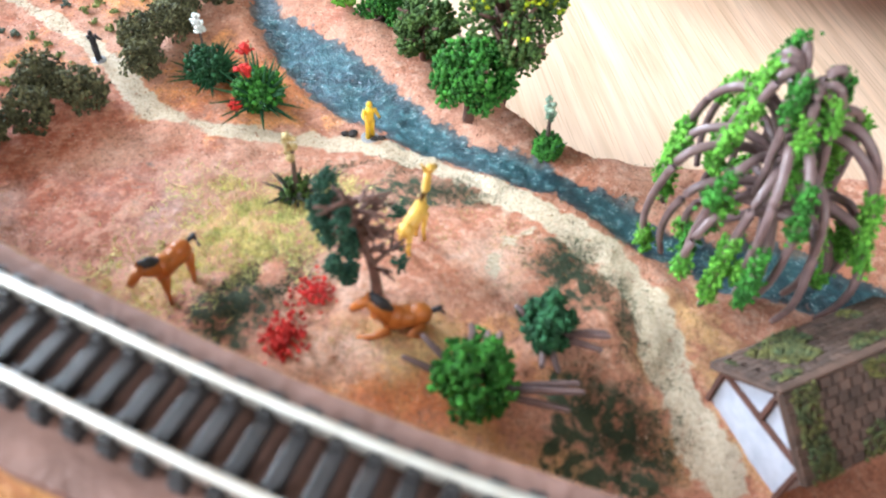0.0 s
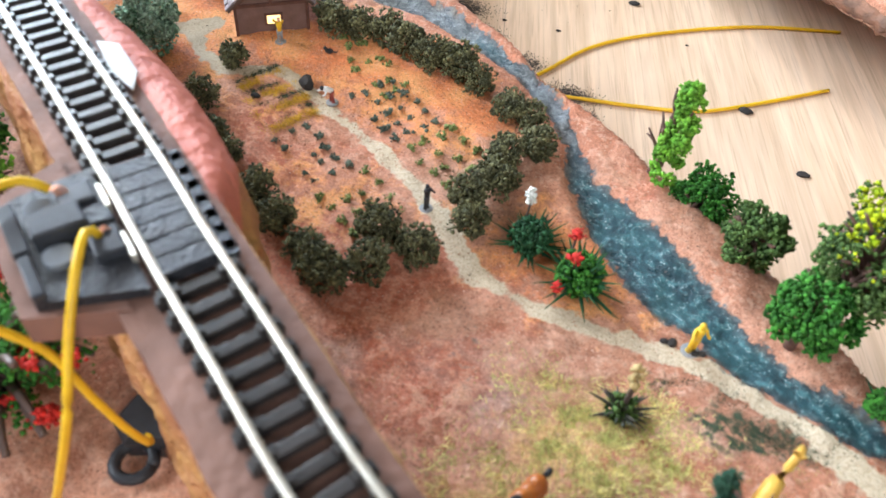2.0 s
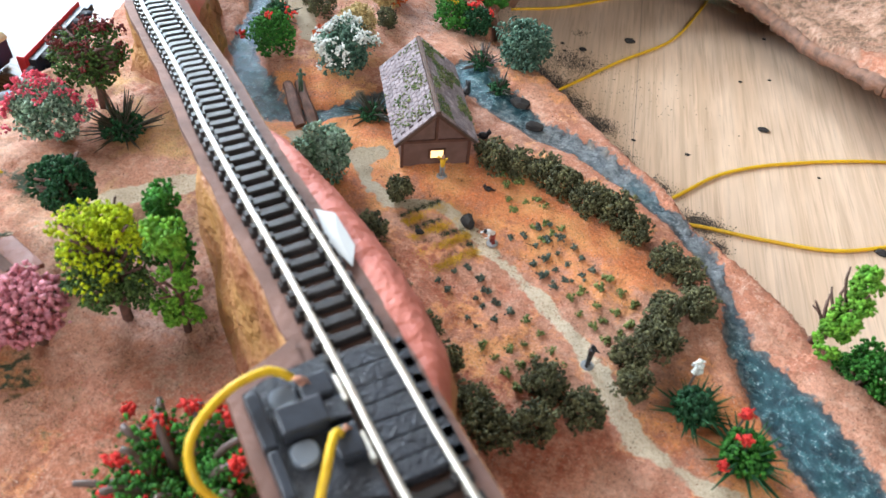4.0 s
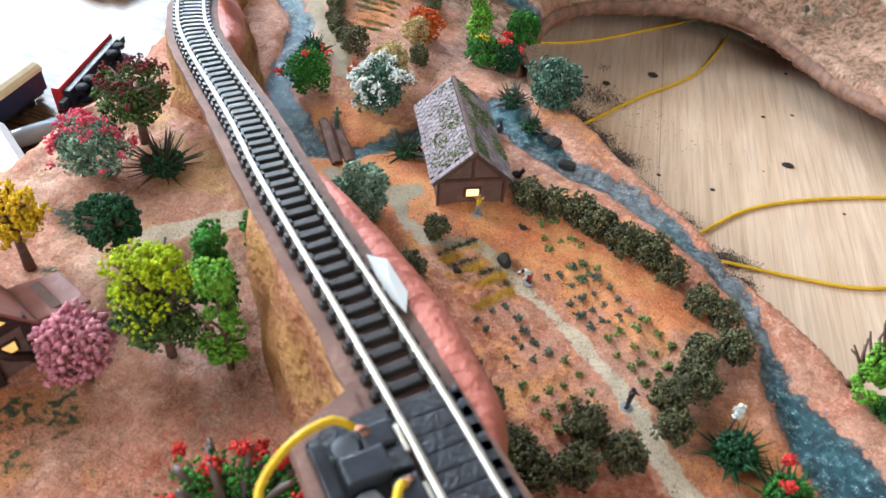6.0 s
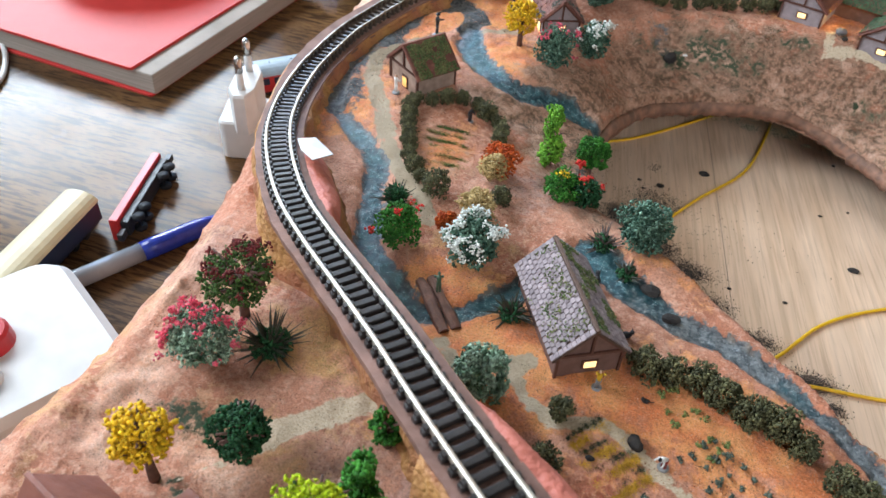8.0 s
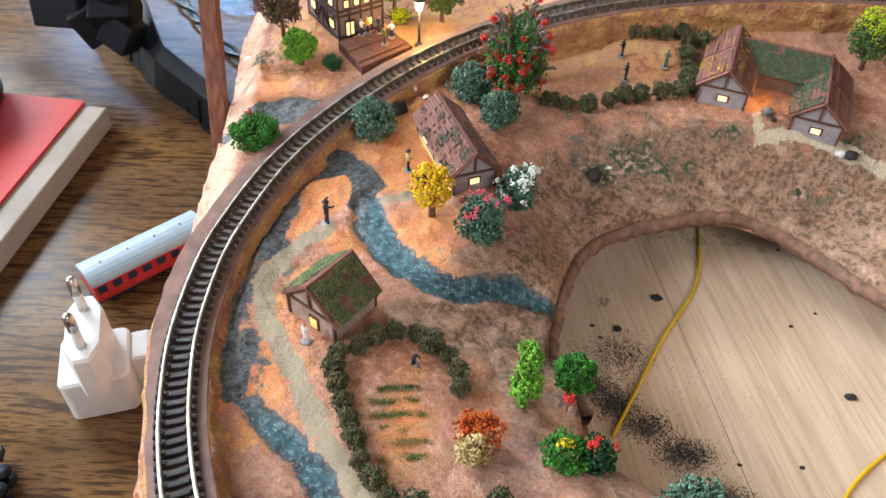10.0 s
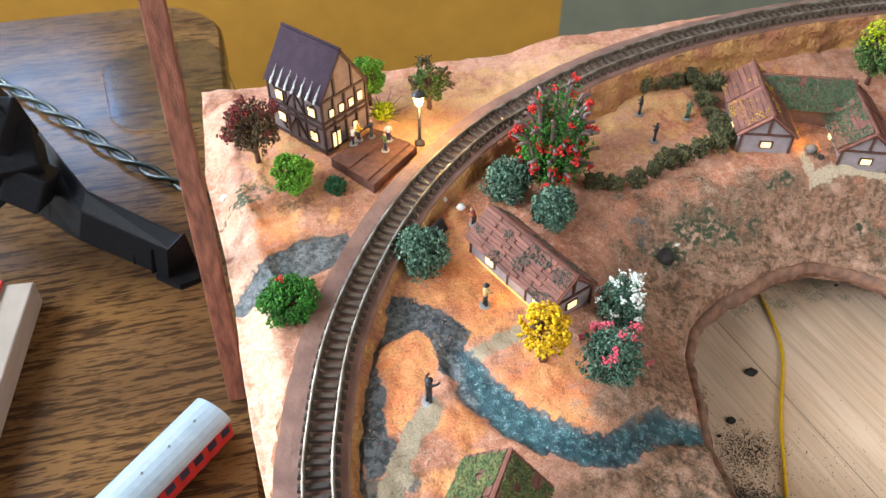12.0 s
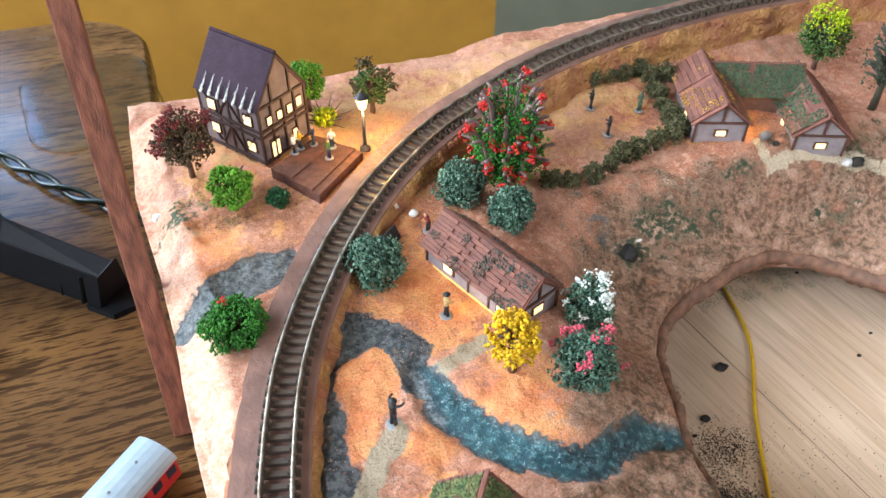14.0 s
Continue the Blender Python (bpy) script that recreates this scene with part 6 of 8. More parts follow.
spiky("spiky_bush", -0.2345, 0.1830, 0.0115, 0.010, "dark green spiky palm bush", 37, nb=80, nc=500, leaf="darkgreen", width=0.00042)
tree("tree", -0.2215, 0.1450, 0.0235, 0.0082, "darkgreen", "small dark green tree with visible brown limbs", trunk=0.28, n=1100, clumps=26, seed=38, limbs=22)
tree("tree", -0.1868, 0.1630, 0.015, 0.0050, "green", "little green tree beside the track", trunk=0.2, n=500, clumps=14, seed=39, limbs=14)
tree("tree", -0.2425, 0.1320, 0.0290, 0.0080, "yellow", "small tree with golden yellow foam leaves", trunk=0.42, n=600, clumps=28, size=0.0009, seed=40, limbs=18, trunk_r=0.0013)

# by the stream and the cottage
bush("bush", -0.2160, 0.2455, 0.0095, "green", "bright green bush with a few red flowers", seed=41, n=900, flowers="red", nf=5)
spiky("spiky_bush", -0.2245, 0.2650, 0.0075, 0.012, "tall dark green spiky bush", 42, nb=30, nc=420, leaf="darkgreen")
bush("flowering_bush", -0.1875, 0.2470, 0.0108, "bluegreen", "grey-green bush covered in white blossom", seed=43, n=1000, flowers="whiteleaf", nf=60)
spiky("agave", -0.1672, 0.2240, 0.0075, 0.008, "dark green spiky agave", 44, nb=40, nc=150)
bush("bush", -0.1680, 0.1900, 0.0105, "sage", "pale sage green round bush", seed=45, n=1400)
bush("hedge_bush", -0.143, 0.190, 0.0048, "hedge", "small olive bush at the path", seed=46, n=500, size=0.00055)
bush("hedge_bush", -0.1435, 0.1715, 0.0055, "hedge", "small olive bush under the rock", seed=47, n=500, size=0.00055)
bush("bush", -0.1315, 0.2785, 0.0105, "bluegreen", "rounded blue-green bush by the water", seed=48, n=1500)
spiky("agave", -0.1445, 0.2715, 0.0075, 0.010, "dark spiky agave with brown spikes", 49, nb=34, nc=160, blade="stalk")
spiky("agave", -0.1335, 0.2595, 0.0060, 0.007, "small dark green spiky plant", 50, nb=26, nc=200)
bush("bush", -0.1935, 0.3050, 0.0085, "orange", "bright orange autumn bush", seed=51, n=700)
bush("bush", -0.1955, 0.2990, 0.0068, "creamleaf", "cream coloured dry bush", seed=52, n=700)
bush("bush", -0.1935, 0.2690, 0.0078, "creamleaf", "pale straw coloured dry bush", seed=53, n=900)
bush("bush", -0.2022, 0.2590, 0.0048, "orange", "small red-orange bush of fine foam", seed=54, n=320)
bush("hedge_bush", -0.2125, 0.2765, 0.0066, "hedge", "rounded olive hedge bush", seed=55, n=600, size=0.00055)
bush("hedge_bush", -0.1872, 0.2822, 0.0050, "hedge", "small olive hedge bush", seed=56, n=420, size=0.00055)
column_spike("poplar", -0.1772, 0.3262, 0.0310, 0.0058, "lime", "slim light green conical tree", 57)
tree("tree", -0.1600, 0.3345, 0.0190, 0.0075, "green", "round bright green tree at the edge of the hole", trunk=0.15, n=1300, clumps=26, seed=58)
bush("flowering_bush", -0.1660, 0.3000, 0.0085, "green", "green bush with a yellow flower", seed=59, n=700)
bush("flowering_bush", -0.1560, 0.3010, 0.0075, "darkgreen", "dark green bush with red flowers", seed=60, n=600, flowers="red", nf=4)
for fx, fy, fz, colour in ((-0.1670, 0.3000, 0.0120, "yellow"), (-0.1628, 0.3225, 0.0075, "red")):
    e = thing("flower_spike", fx, fy, on_ground(fx, fy), label=("yellow" if colour == "yellow" else "red") + " flower head on a thin stalk", category="flower")
    sp = Soup()
    sp.tube([(0, 0, 0), (0, 0, fz)], [0.0004, 0.0003], 5)
    sp.make("stalk", M["stalk"], e)
    p = crumb_rng.normal(size=(70, 3)) * np.array([0.001, 0.001, 0.0009]) + np.array([0, 0, fz])
    crumbs("blossom", p, 0.0006, M[colour], e, crumb_rng)

# far end
tree("tree", -0.2994, 0.5452, 0.032, 0.0110, "brownleaf", "dark brown-branched tree with red leaves", trunk=0.28, n=1300, clumps=40, seed=61, limbs=24, flowers="darkred", nf=46)
tree("tree", -0.2853, 0.5196, 0.020, 0.0090, "lime", "round bright green tree", trunk=0.12, n=1500, clumps=30, seed=62)
bush("bush", -0.2685, 0.5146, 0.0052, "darkgreen", "small dark green bush", seed=63, n=420)
tree("tree", -0.2422, 0.5799, 0.027, 0.0082, "lime", "light green tree with bare brown twigs", trunk=0.2, n=1000, clumps=24, seed=64, limbs=16)
spiky("spiky_bush", -0.2382, 0.5651, 0.0100, 0.012, "yellow-green spiky bush beside the station", 65, nb=26, nc=300, leaf="yellowgreen", blade="stalk")
tree("tree", -0.2148, 0.5675, 0.025, 0.0080, "olivegreen", "small brown and olive tree", trunk=0.2, n=700, clumps=26, seed=66, limbs=24, flowers="brownleaf", nf=24)
arching("rose_tree", -0.177, 0.4985, 0.050, 0.0170, 64, "large brown-branched tree with red blossom and green foam", 67, "green", "red", upright=1.0, thick=0.0012, foam=6)
bush("bush", -0.1982, 0.4955, 0.0105, "bluegreen", "blue-green rounded bush beside the flowering tree", seed=68, n=1500)
bush("bush", -0.1848, 0.4744, 0.0095, "bluegreen", "blue-green rounded bush behind the long cottage", seed=69, n=1500)
bush("bush", -0.2429, 0.4634, 0.0110, "bluegreen", "dark blue-green bush near the track", seed=70, n=1600)
bush("flowering_bush", -0.2942, 0.4516, 0.0138, "green", "low bright green bush with a red flower", seed=71, n=2000, flat=0.46, clumps=40, flowers="red", nf=1)
spiky("spiky_bush", -0.2975, 0.4535, 0.0085, 0.006, "few brown stalks standing out of the low bush", 171, blade="stalk", nb=7, nc=0, width=0.0007)
tree("tree", -0.2131, 0.4074, 0.0265, 0.0082, "yellow", "small tree with bright yellow foam leaves", trunk=0.3, n=560, clumps=26, size=0.0009, seed=72, limbs=14, trunk_r=0.0013)
bush("flowering_bush", -0.1776, 0.4229, 0.0092, "bluegreen", "blue-green bush with white blossom", seed=73, n=1300, flowers="whiteleaf", nf=26, flat=1.0)
bush("flowering_bush", -0.1930, 0.3965, 0.0093, "bluegreen", "green bush with rose red blossom", seed=74, n=1500, flowers="rose", nf=16, flat=1.15)
tree("tree", 0.0067, 0.5332, 0.033, 0.0120, "olivegreen", "olive tree with a bright lime crown", trunk=0.12, n=1500, clumps=34, seed=75, top="yellowgreen")
tree("dead_tree", 0.013, 0.497, 0.045, 0.013, "darkfibre", "black bare-branched dead tree", trunk=0.2, n=260, clumps=20, seed=76, limbs=30, bark="spike", trunk_r=0.0016)
bush("bush", 0.0126, 0.4730, 0.0090, "darkgreen", "dark green round bush", seed=77, n=900)
arching("rose_bush", -0.1440, 0.0835, 0.028, 0.0190, 46, "large green bush full of red flowers on stout brown stalks", 78, "green", "red", foam=12, thick=0.0013)

# hedges: six bushes, copied
HEDGE = [bush("hedge_bush", 0.0, 0.0, 0.0056, "hedge", "olive green hedge bush of fine foam", seed=90 + k, n=520, size=0.00055, flat=0.82, category="hedge") for k in range(5)]


def hedge_row(pts, group, scale=1.0, seed=1):
    rng = np.random.RandomState(seed)
    for k, (x, y) in enumerate(pts):
        o = copy_thing(HEDGE[rng.randint(0, 5)], pose(x, y, on_ground(x, y) - 0.0006, 0, 0, rng.uniform(0, 360)))
        o.scale = [scale * rng.uniform(0.88, 1.14)] * 3
        o["group"] = group


hedge_row([(-0.0991, 0.1300), (-0.0912, 0.1245), (-0.0840, 0.1300), (-0.0846, 0.1410), (-0.0748, 0.1378)], "hedge at the foot of the field", 1.12, 1)
hedge_row([(-0.1215, 0.2145), (-0.1140, 0.2150), (-0.1050, 0.2150), (-0.0990, 0.2115), (-0.0905, 0.2070), (-0.0812, 0.2064), (-0.0745, 0.2025), (-0.0645,
           0.1945), (-0.0577, 0.1918), (-0.0612, 0.1772), (-0.0537, 0.1810), (-0.0614, 0.1658), (-0.0670, 0.1575), (-0.0648, 0.1500)], "hedge round the field", 1.08, 2)
hedge_row([(-0.1090, 0.1375), (-0.1175, 0.1440), (-0.1285, 0.1540), (-0.1350, 0.1590)], "hedge below the rock", 0.95, 3)
GARDEN = [(-0.2205, 0.2814), (-0.2293, 0.2916), (-0.2341, 0.3042), (-0.2390, 0.3150), (-0.2420, 0.3245), (-0.2440, 0.3320), (-0.2353, 0.3365), (-0.2257, 0.3440), (-0.2135, 0.3455), (-0.2037, 0.3385), (-0.2005, 0.3300), (-0.2000, 0.3200)]
hedge_row([tuple(p) for p in spline(GARDEN, 0.0074)], "hedge round the small garden", 0.76, 4)
hedge_row([(-0.1258, 0.5487), (-0.1188, 0.5480), (-0.1114, 0.5468), (-0.1031, 0.5467), (-0.0954, 0.5468), (-0.0865, 0.5478), (-0.0837, 0.5426), (-0.0759,
           0.5414), (-0.0849, 0.5330), (-0.0853, 0.5250), (-0.0839, 0.5189), (-0.0873, 0.5073), (-0.0945, 0.5028), (-0.1035, 0.5021), (-0.1137, 0.4992),
           (-0.1228, 0.4979), (-0.1304, 0.4939), (-0.1408, 0.4895), (-0.1513, 0.4895), (-0.1592, 0.4920)],
          "hedge round the yard", 0.95, 5)
for o in HEDGE:
    o.matrix_basis = pose(*{0: (-0.0855, 0.2085), 1: (-0.0950, 0.1262), 2: (-0.2107, 0.3422), 3: (-0.0888, 0.5143), 4: (-0.0625, 0.1712)}[HEDGE.index(o)], 0)
    o.location.z = on_ground(o.location.x, o.location.y) - 0.0006


# crops in the field, in rows
def crop(name, colour, label, seed, n=20, r=0.0009, h=0.0008, blade=False):
    rng = np.random.RandomState(seed)
    e = thing(name, 0, 0, 0, label=label, category="crop")
    p = rng.normal(size=(n, 3)) * np.array([r * 0.5, r * 0.5, h * 0.4]) + np.array([0, 0, h * 0.5])
    p[:, 2] = abs(p[:, 2])
    crumbs("leaves", p, r * 0.42, M[colour], e, rng)
    return e


U, V = Vector((0.79, -0.61)), Vector((0.61, 0.79))
CROPS = {"cabbage": [crop("cabbage", "cabbage", "dark grey-green cabbage plant in the field", 200 + k, 26, 0.0012, 0.0009) for k in range(3)],
         "leek": [crop("leek", "leek", "light green leafy plant in the field", 210 + k, 26, 0.0013, 0.0011) for k in range(3)]}
used = set()


def field(kind, x, y, nu, nv, du, dv, seed, skip=0.12):
    rng = np.random.RandomState(seed)
    for i in range(nu):
        for j in range(nv):
            if rng.rand() < skip:
                continue
            p = Vector((x, y)) + U * ((i - (nu - 1) / 2) * du + rng.uniform(-1, 1) * 0.0008) + V * ((j - (nv - 1) / 2) * dv + rng.uniform(-1, 1) * 0.0008)
            m = pose(p.x, p.y, on_ground(p.x, p.y) - 0.0001, 0, 0, rng.uniform(0, 360))
            src = CROPS[kind][rng.randint(0, 3)]
            if src in used:
                o = copy_thing(src, m)
            else:
                used.add(src)
                o = src
                o.matrix_basis = m
            o.scale = [rng.uniform(0.65, 1.08)] * 3
            o["group"] = kind + "s in the field"


field("cabbage", -0.110, 0.1635, 5, 3, 0.0047, 0.0047, 1)
field("cabbage", -0.0945, 0.1865, 5, 4, 0.0050, 0.0046, 2)
field("leek", -0.0925, 0.1500, 4, 4, 0.0050, 0.0046, 3)
field("leek", -0.0760, 0.1735, 4, 4, 0.0050, 0.0048, 4)
field("leek", -0.1075, 0.2030, 7, 3, 0.0045, 0.0042, 5, 0.25)


def fibres(name, spots, colour, label, seed, width=0.00009, length=(0.0006, 0.0016), lie=1.0):
    """Short flock fibres strewn in patches: x, y, rx, ry, count."""
    rng = np.random.RandomState(seed)
    sp = Soup()
    for x, y, rx, ry, n in spots:
        px, py = x + rng.normal(size=n) * rx * 0.6, y + rng.normal(size=n) * ry * 0.6
        pz = ground_height(px, py)
        ways = rng.normal(size=(n, 3)) * np.array([lie, lie, 0.25])
        ways[:, 2] = abs(ways[:, 2]) + 0.25
        ways *= (rng.uniform(*length, size=n) / np.linalg.norm(ways, axis=1))[:, None]
        sp.blades(np.stack([px, py, pz - 0.0001], 1), ways, width, rng)
    ob = sp.make(name, M[colour])
    return tagged(ob, label, "grass", kind="stuff")


fibres("dark_grass", [(-0.026, 0.082, 0.007, 0.007, 2400), (-0.031, 0.077, 0.006, 0.006, 900), (0.0296, 0.093, 0.006, 0.007, 1500), (0.037, 0.082, 0.005, 0.008, 1500), (0.0345, 0.062, 0.010, 0.010, 2800),
                      (-0.011, 0.1195, 0.008, 0.003, 700), (0.0074, 0.1125, 0.008, 0.004, 1000), (-0.212, 0.09, 0.018, 0.009, 1500), (-0.165, 0.092, 0.02, 0.006, 700),
                      (-0.304, 0.524, 0.010, 0.006, 1300), (-0.288, 0.512, 0.010, 0.005, 800), (-0.245, 0.151, 0.016, 0.005, 900), (-0.0365, 0.4465, 0.008, 0.008, 900), (-0.0160, 0.4754, 0.016, 0.010, 700), (-0.205, 0.187, 0.010, 0.010, 300)],
       "darkfibre", "dark green flock grass in patches on the ground", 301)
fibres("yellow_grass", [(-0.0345, 0.0985, 0.013, 0.009, 1900), (-0.030, 0.107, 0.010, 0.006, 1200), (-0.043, 0.089, 0.013, 0.011, 1500), (-0.022, 0.098, 0.009, 0.007, 1500), (-0.030, 0.088, 0.010, 0.006, 1500), (-0.050, 0.083, 0.010, 0.010, 1100), (-0.040, 0.112, 0.008, 0.005, 700), (-0.020, 0.112, 0.010, 0.005, 900), (-0.012, 0.102, 0.008, 0.006, 500)], "limefibre", "yellow-green flock grass on the hill", 302, width=0.00013, length=(0.0009, 0.0024))
fibres("straw_grass", [(-0.205, 0.186, 0.02, 0.014, 2200), (-0.215, 0.195, 0.012, 0.01, 900), (-0.21, 0.10, 0.025, 0.012, 900), (-0.013, 0.070, 0.02, 0.010, 900), (0.012, 0.098, 0.012, 0.010, 700), (-0.10, 0.10, 0.03, 0.015, 500)], "straw", "straw coloured flock grass", 303)
fibres("brown_grass", [(-0.0954, 0.4697, 0.045, 0.018, 4200), (-0.0261, 0.4638, 0.04, 0.018, 2600), (-0.1714, 0.3560, 0.018, 0.03, 2400), (-0.1676, 0.3986, 0.012, 0.03, 1500), (-0.1479, 0.4674, 0.03, 0.02, 2600), (-0.1706, 0.3098, 0.01, 0.02, 800), (-0.265, 0.378, 0.014, 0.012, 700),
                       (-0.17, 0.115, 0.02, 0.02, 1500)],
       "brownfibre", "brown flock grass on the plain", 304)
grass_rng = np.random.RandomState(5)
fibres("plain_grass", [(grass_rng.uniform(-0.15, 0.02), grass_rng.uniform(0.435, 0.490), 0.0038, 0.0024, 85) for _ in range(210)] + [(grass_rng.uniform(-0.185, -0.165), grass_rng.uniform(0.33, 0.42), 0.003, 0.003, 50) for _ in range(26)]
       + [(-0.1491, 0.4733, 0.016, 0.010, 1200), (-0.1828, 0.3532, 0.012, 0.010, 900), (-0.1760, 0.3397, 0.008, 0.012, 800), (-0.270, 0.365, 0.006, 0.012, 500), (-0.1948, 0.3860, 0.016, 0.006, 500)], "darkfibre", "scattered green flock on the plain", 305)
fibres("straw_rows", [(-0.1323 + 0.0042 * k + 0.0015 * q, 0.1865 - 0.0046 * k + 0.0019 * q, 0.0012, 0.0012, 190) for k in range(4) for q in range(-3, 4)],
       "strawyellow", "rows of yellow straw in the field", 306, length=(0.0008, 0.002))
fibres("dark_rows", [(-0.1323 + 0.0042 * k + 0.0015 * q, 0.1865 - 0.0046 * k + 0.0019 * q, 0.0009, 0.0009, 110) for k in (0.5, 1.5, 2.5, -0.5) for q in range(-3, 4)],
       "darkfibre", "dark soil rows between straw in the field", 307, length=(0.0006, 0.0012))
fibres("garden_rows", [(-0.217 + 0.0045 * a - 0.0015 * b, 0.296 + 0.008 * b + 0.001 * a, 0.003, 0.0011, 170) for a in (-1.4, -0.7, 0.0, 0.7, 1.4) for b in (0, 0.65, 1.3, 1.95, 2.6, 3.25)], "olivegreen", "rows of small green plants in the garden", 308)
fibres("garden_straw", [(-0.2175 + 0.0045 * a - 0.0015 * b, 0.2935 + 0.008 * b + 0.001 * a, 0.003, 0.0012, 90) for a in (-1.4, -0.5, 0.5, 1.4) for b in (0.3, 0.95, 1.6, 2.25, 2.9)], "straw", "straw between the garden rows", 309)


def grit(name, n, size, colour, label, seed, lo, cell):
    """Loose grains strewn over the dry ground, thicker in patches."""
    rng = np.random.RandomState(seed)
    x, y = rng.uniform(-0.32, 0.12, n * 4), rng.uniform(0.03, 0.60, n * 4)
    keep = (hole_side(x, y)[0] > 0.003) & (x > np.interp(y, EDGE_Y, EDGE_X) + 0.004) & (lattice(x, y, cell, seed) + 0.25 * rng.rand(n * 4) > lo)
    keep &= seg_dist(x, y, [tuple(p) for p in CENTRE[::12]])[0] > 0.0125
    for pts, wid in RIVERS:
        d, at = seg_dist(x, y, pts)
        keep &= d > np.interp(at, range(len(wid)), wid)
    x, y = x[keep][:n], y[keep][:n]
    ob = crumbs(name, np.stack([x, y, ground_height(x, y) + size * 0.4], 1), size, M[colour], None, rng, 0.8)
    return tagged(ob, label, "grit", kind="stuff")


grit("pale_grit", 26000, 0.00018, "palegrit", "pale loose sand grains on the painted ground", 401, 0.62, 0.03)
grit("rust_grit", 15000, 0.00020, "rustgrit", "rust red loose grains on the painted ground", 402, 0.55, 0.04)
grit("dark_grit", 16000, 0.00019, "darkgrit", "dark loose soil grains on the painted ground", 403, 0.68, 0.025)


# ---- figures and animals, plain painted miniatures ----
def figure(x, y, rz, h, coat, legs, label, head="skin", arms=(30, -30), name="figurine", base=True, stoop=0, hat=None):
    """A small painted figure on a round base, one mesh."""
    sp = Soup()
    mats = [M[coat], M[legs], M[head], M["base"], M[hat or coat]]
    if base:
        sp.tube([(0, 0, 0), (0, 0, h * 0.05), (0, 0, h * 0.06)], [h * 0.2, h * 0.2, h * 0.17], 12, 3)
    b = h * 0.05
    for s in (-1, 1):
        sp.tube([(s * h * 0.055, h * 0.02 * s, b), (s * h * 0.05, 0, b + h * 0.24), (s * h * 0.045, 0, b + h * 0.46)], [h * 0.05, h * 0.048, h * 0.065], 7, 1)
        sp.tube([(s * h * 0.055, -h * 0.05, b), (s * h * 0.055, h * 0.04, b + h * 0.015)], [h * 0.045, h * 0.045], 6, 1)
    lean = Euler((radians(stoop), 0, 0)).to_matrix()
    hip = Vector((0, 0, b + h * 0.44))
    q = lambda p: hip + lean @ Vector(p)
    sp.tube([q((0, 0, 0)), q((0, 0, h * 0.1)), q((0, 0, h * 0.24)), q((0, 0, h * 0.32)), q((0, 0, h * 0.36))], [h * 0.085, h * 0.08, h * 0.105, h * 0.085, h * 0.04], 9, 0)
    sp.ball(q((0, 0, h * 0.43)), h * 0.07, 2, stretch=(0.9, 1, 1.15))
    if hat:
        sp.tube([q((0, 0, h * 0.455)), q((0, 0, h * 0.465)), q((0, 0, h * 0.52))], [h * 0.12, h * 0.075, h * 0.06], 9, 4)
    for s, a in zip((-1, 1), arms):
        d = Vector((s * 0.35, -math.sin(radians(abs(a))) * 0.9, -math.cos(radians(abs(a))) if a < 90 else 0.9)).normalized()
        sh = q((s * h * 0.105, 0, h * 0.31))
        sp.tube([sh, sh + d * h * 0.15, sh + d * h * 0.15 + Vector((0, -h * 0.1, h * 0.02))], [h * 0.042, h * 0.036, h * 0.028], 6, 0)
    ob = sp.make(name, mats, None, True)
    ob.matrix_basis = pose(x, y, on_ground(x, y) - 0.0001, 0, 0, rz)
    return tagged(ob, label, "figurine")


figure(-0.0108, 0.1300, 20, 0.0105, "yellowpaint", "yellowpaint", "yellow painted miniature figure on a grey base", head="yellowpaint")
figure(-0.0765, 0.1530, 60, 0.0085, "figblack", "figblack", "black painted miniature figure on the path", head="figblack", arms=(150, 30))
figure(-0.1345, 0.2035, 10, 0.0085, "yellowpaint", "base", "yellow coated miniature figure raising its arms", arms=(150, 150))
figure(-0.1115, 0.1835, -40, 0.0085, "figwhite", "figred", "stooping miniature figure in a white shirt", stoop=55, head="figblack")
figure(-0.2554, 0.3999, 120, 0.0125, "figblack", "figblack", "dark painted miniature soldier figure", arms=(80, 150), hat="figblack")
figure(-0.2543, 0.3395, 150, 0.0095, "figwhite", "figwhite", "white painted miniature figure by the hut")
figure(-0.2162, 0.3334, 30, 0.0085, "figblack", "figblack", "black miniature figure in the garden", stoop=30, head="figblack")
figure(-0.2249, 0.4376, 100, 0.0115, "creamleaf", "figblack", "miniature figure in pale clothes outside the cottage", head="skin", hat="figblack")
figure(-0.2168, 0.4811, -60, 0.0105, "figred", "figblack", "running miniature figure in a maroon shirt", stoop=20, arms=(60, -60))
for fx, fy, coat in ((-0.2565, 0.5405, "figwhite"), (-0.2535, 0.5430, "yellowpaint"), (-0.2475, 0.5440, "navy"), (-0.2435, 0.5320, "olivegreen"), (-0.2405, 0.5395, "figwhite")):
    f = figure(fx, fy, 200 * fx * 90 % 360, 0.0095, coat, "navy", "miniature passenger figure standing on the platform")
    f.location.z = zp + 0.0034
for fx, fy, coat in ((-0.1189, 0.5344, "figblack"), (-0.1188, 0.5169, "figblack"), (-0.0965, 0.5282, "figgreen")):
    figure(fx, fy, fx * 4000 % 360, 0.0105, coat, coat, "dark painted miniature figure in the yard", head=coat)
figure(-0.1925, 0.2225, 200, 0.0085, "figgreen", "figgreen", "dark green miniature figure sitting on the log", head="figgreen", base=False, stoop=20).location.z += 0.0045


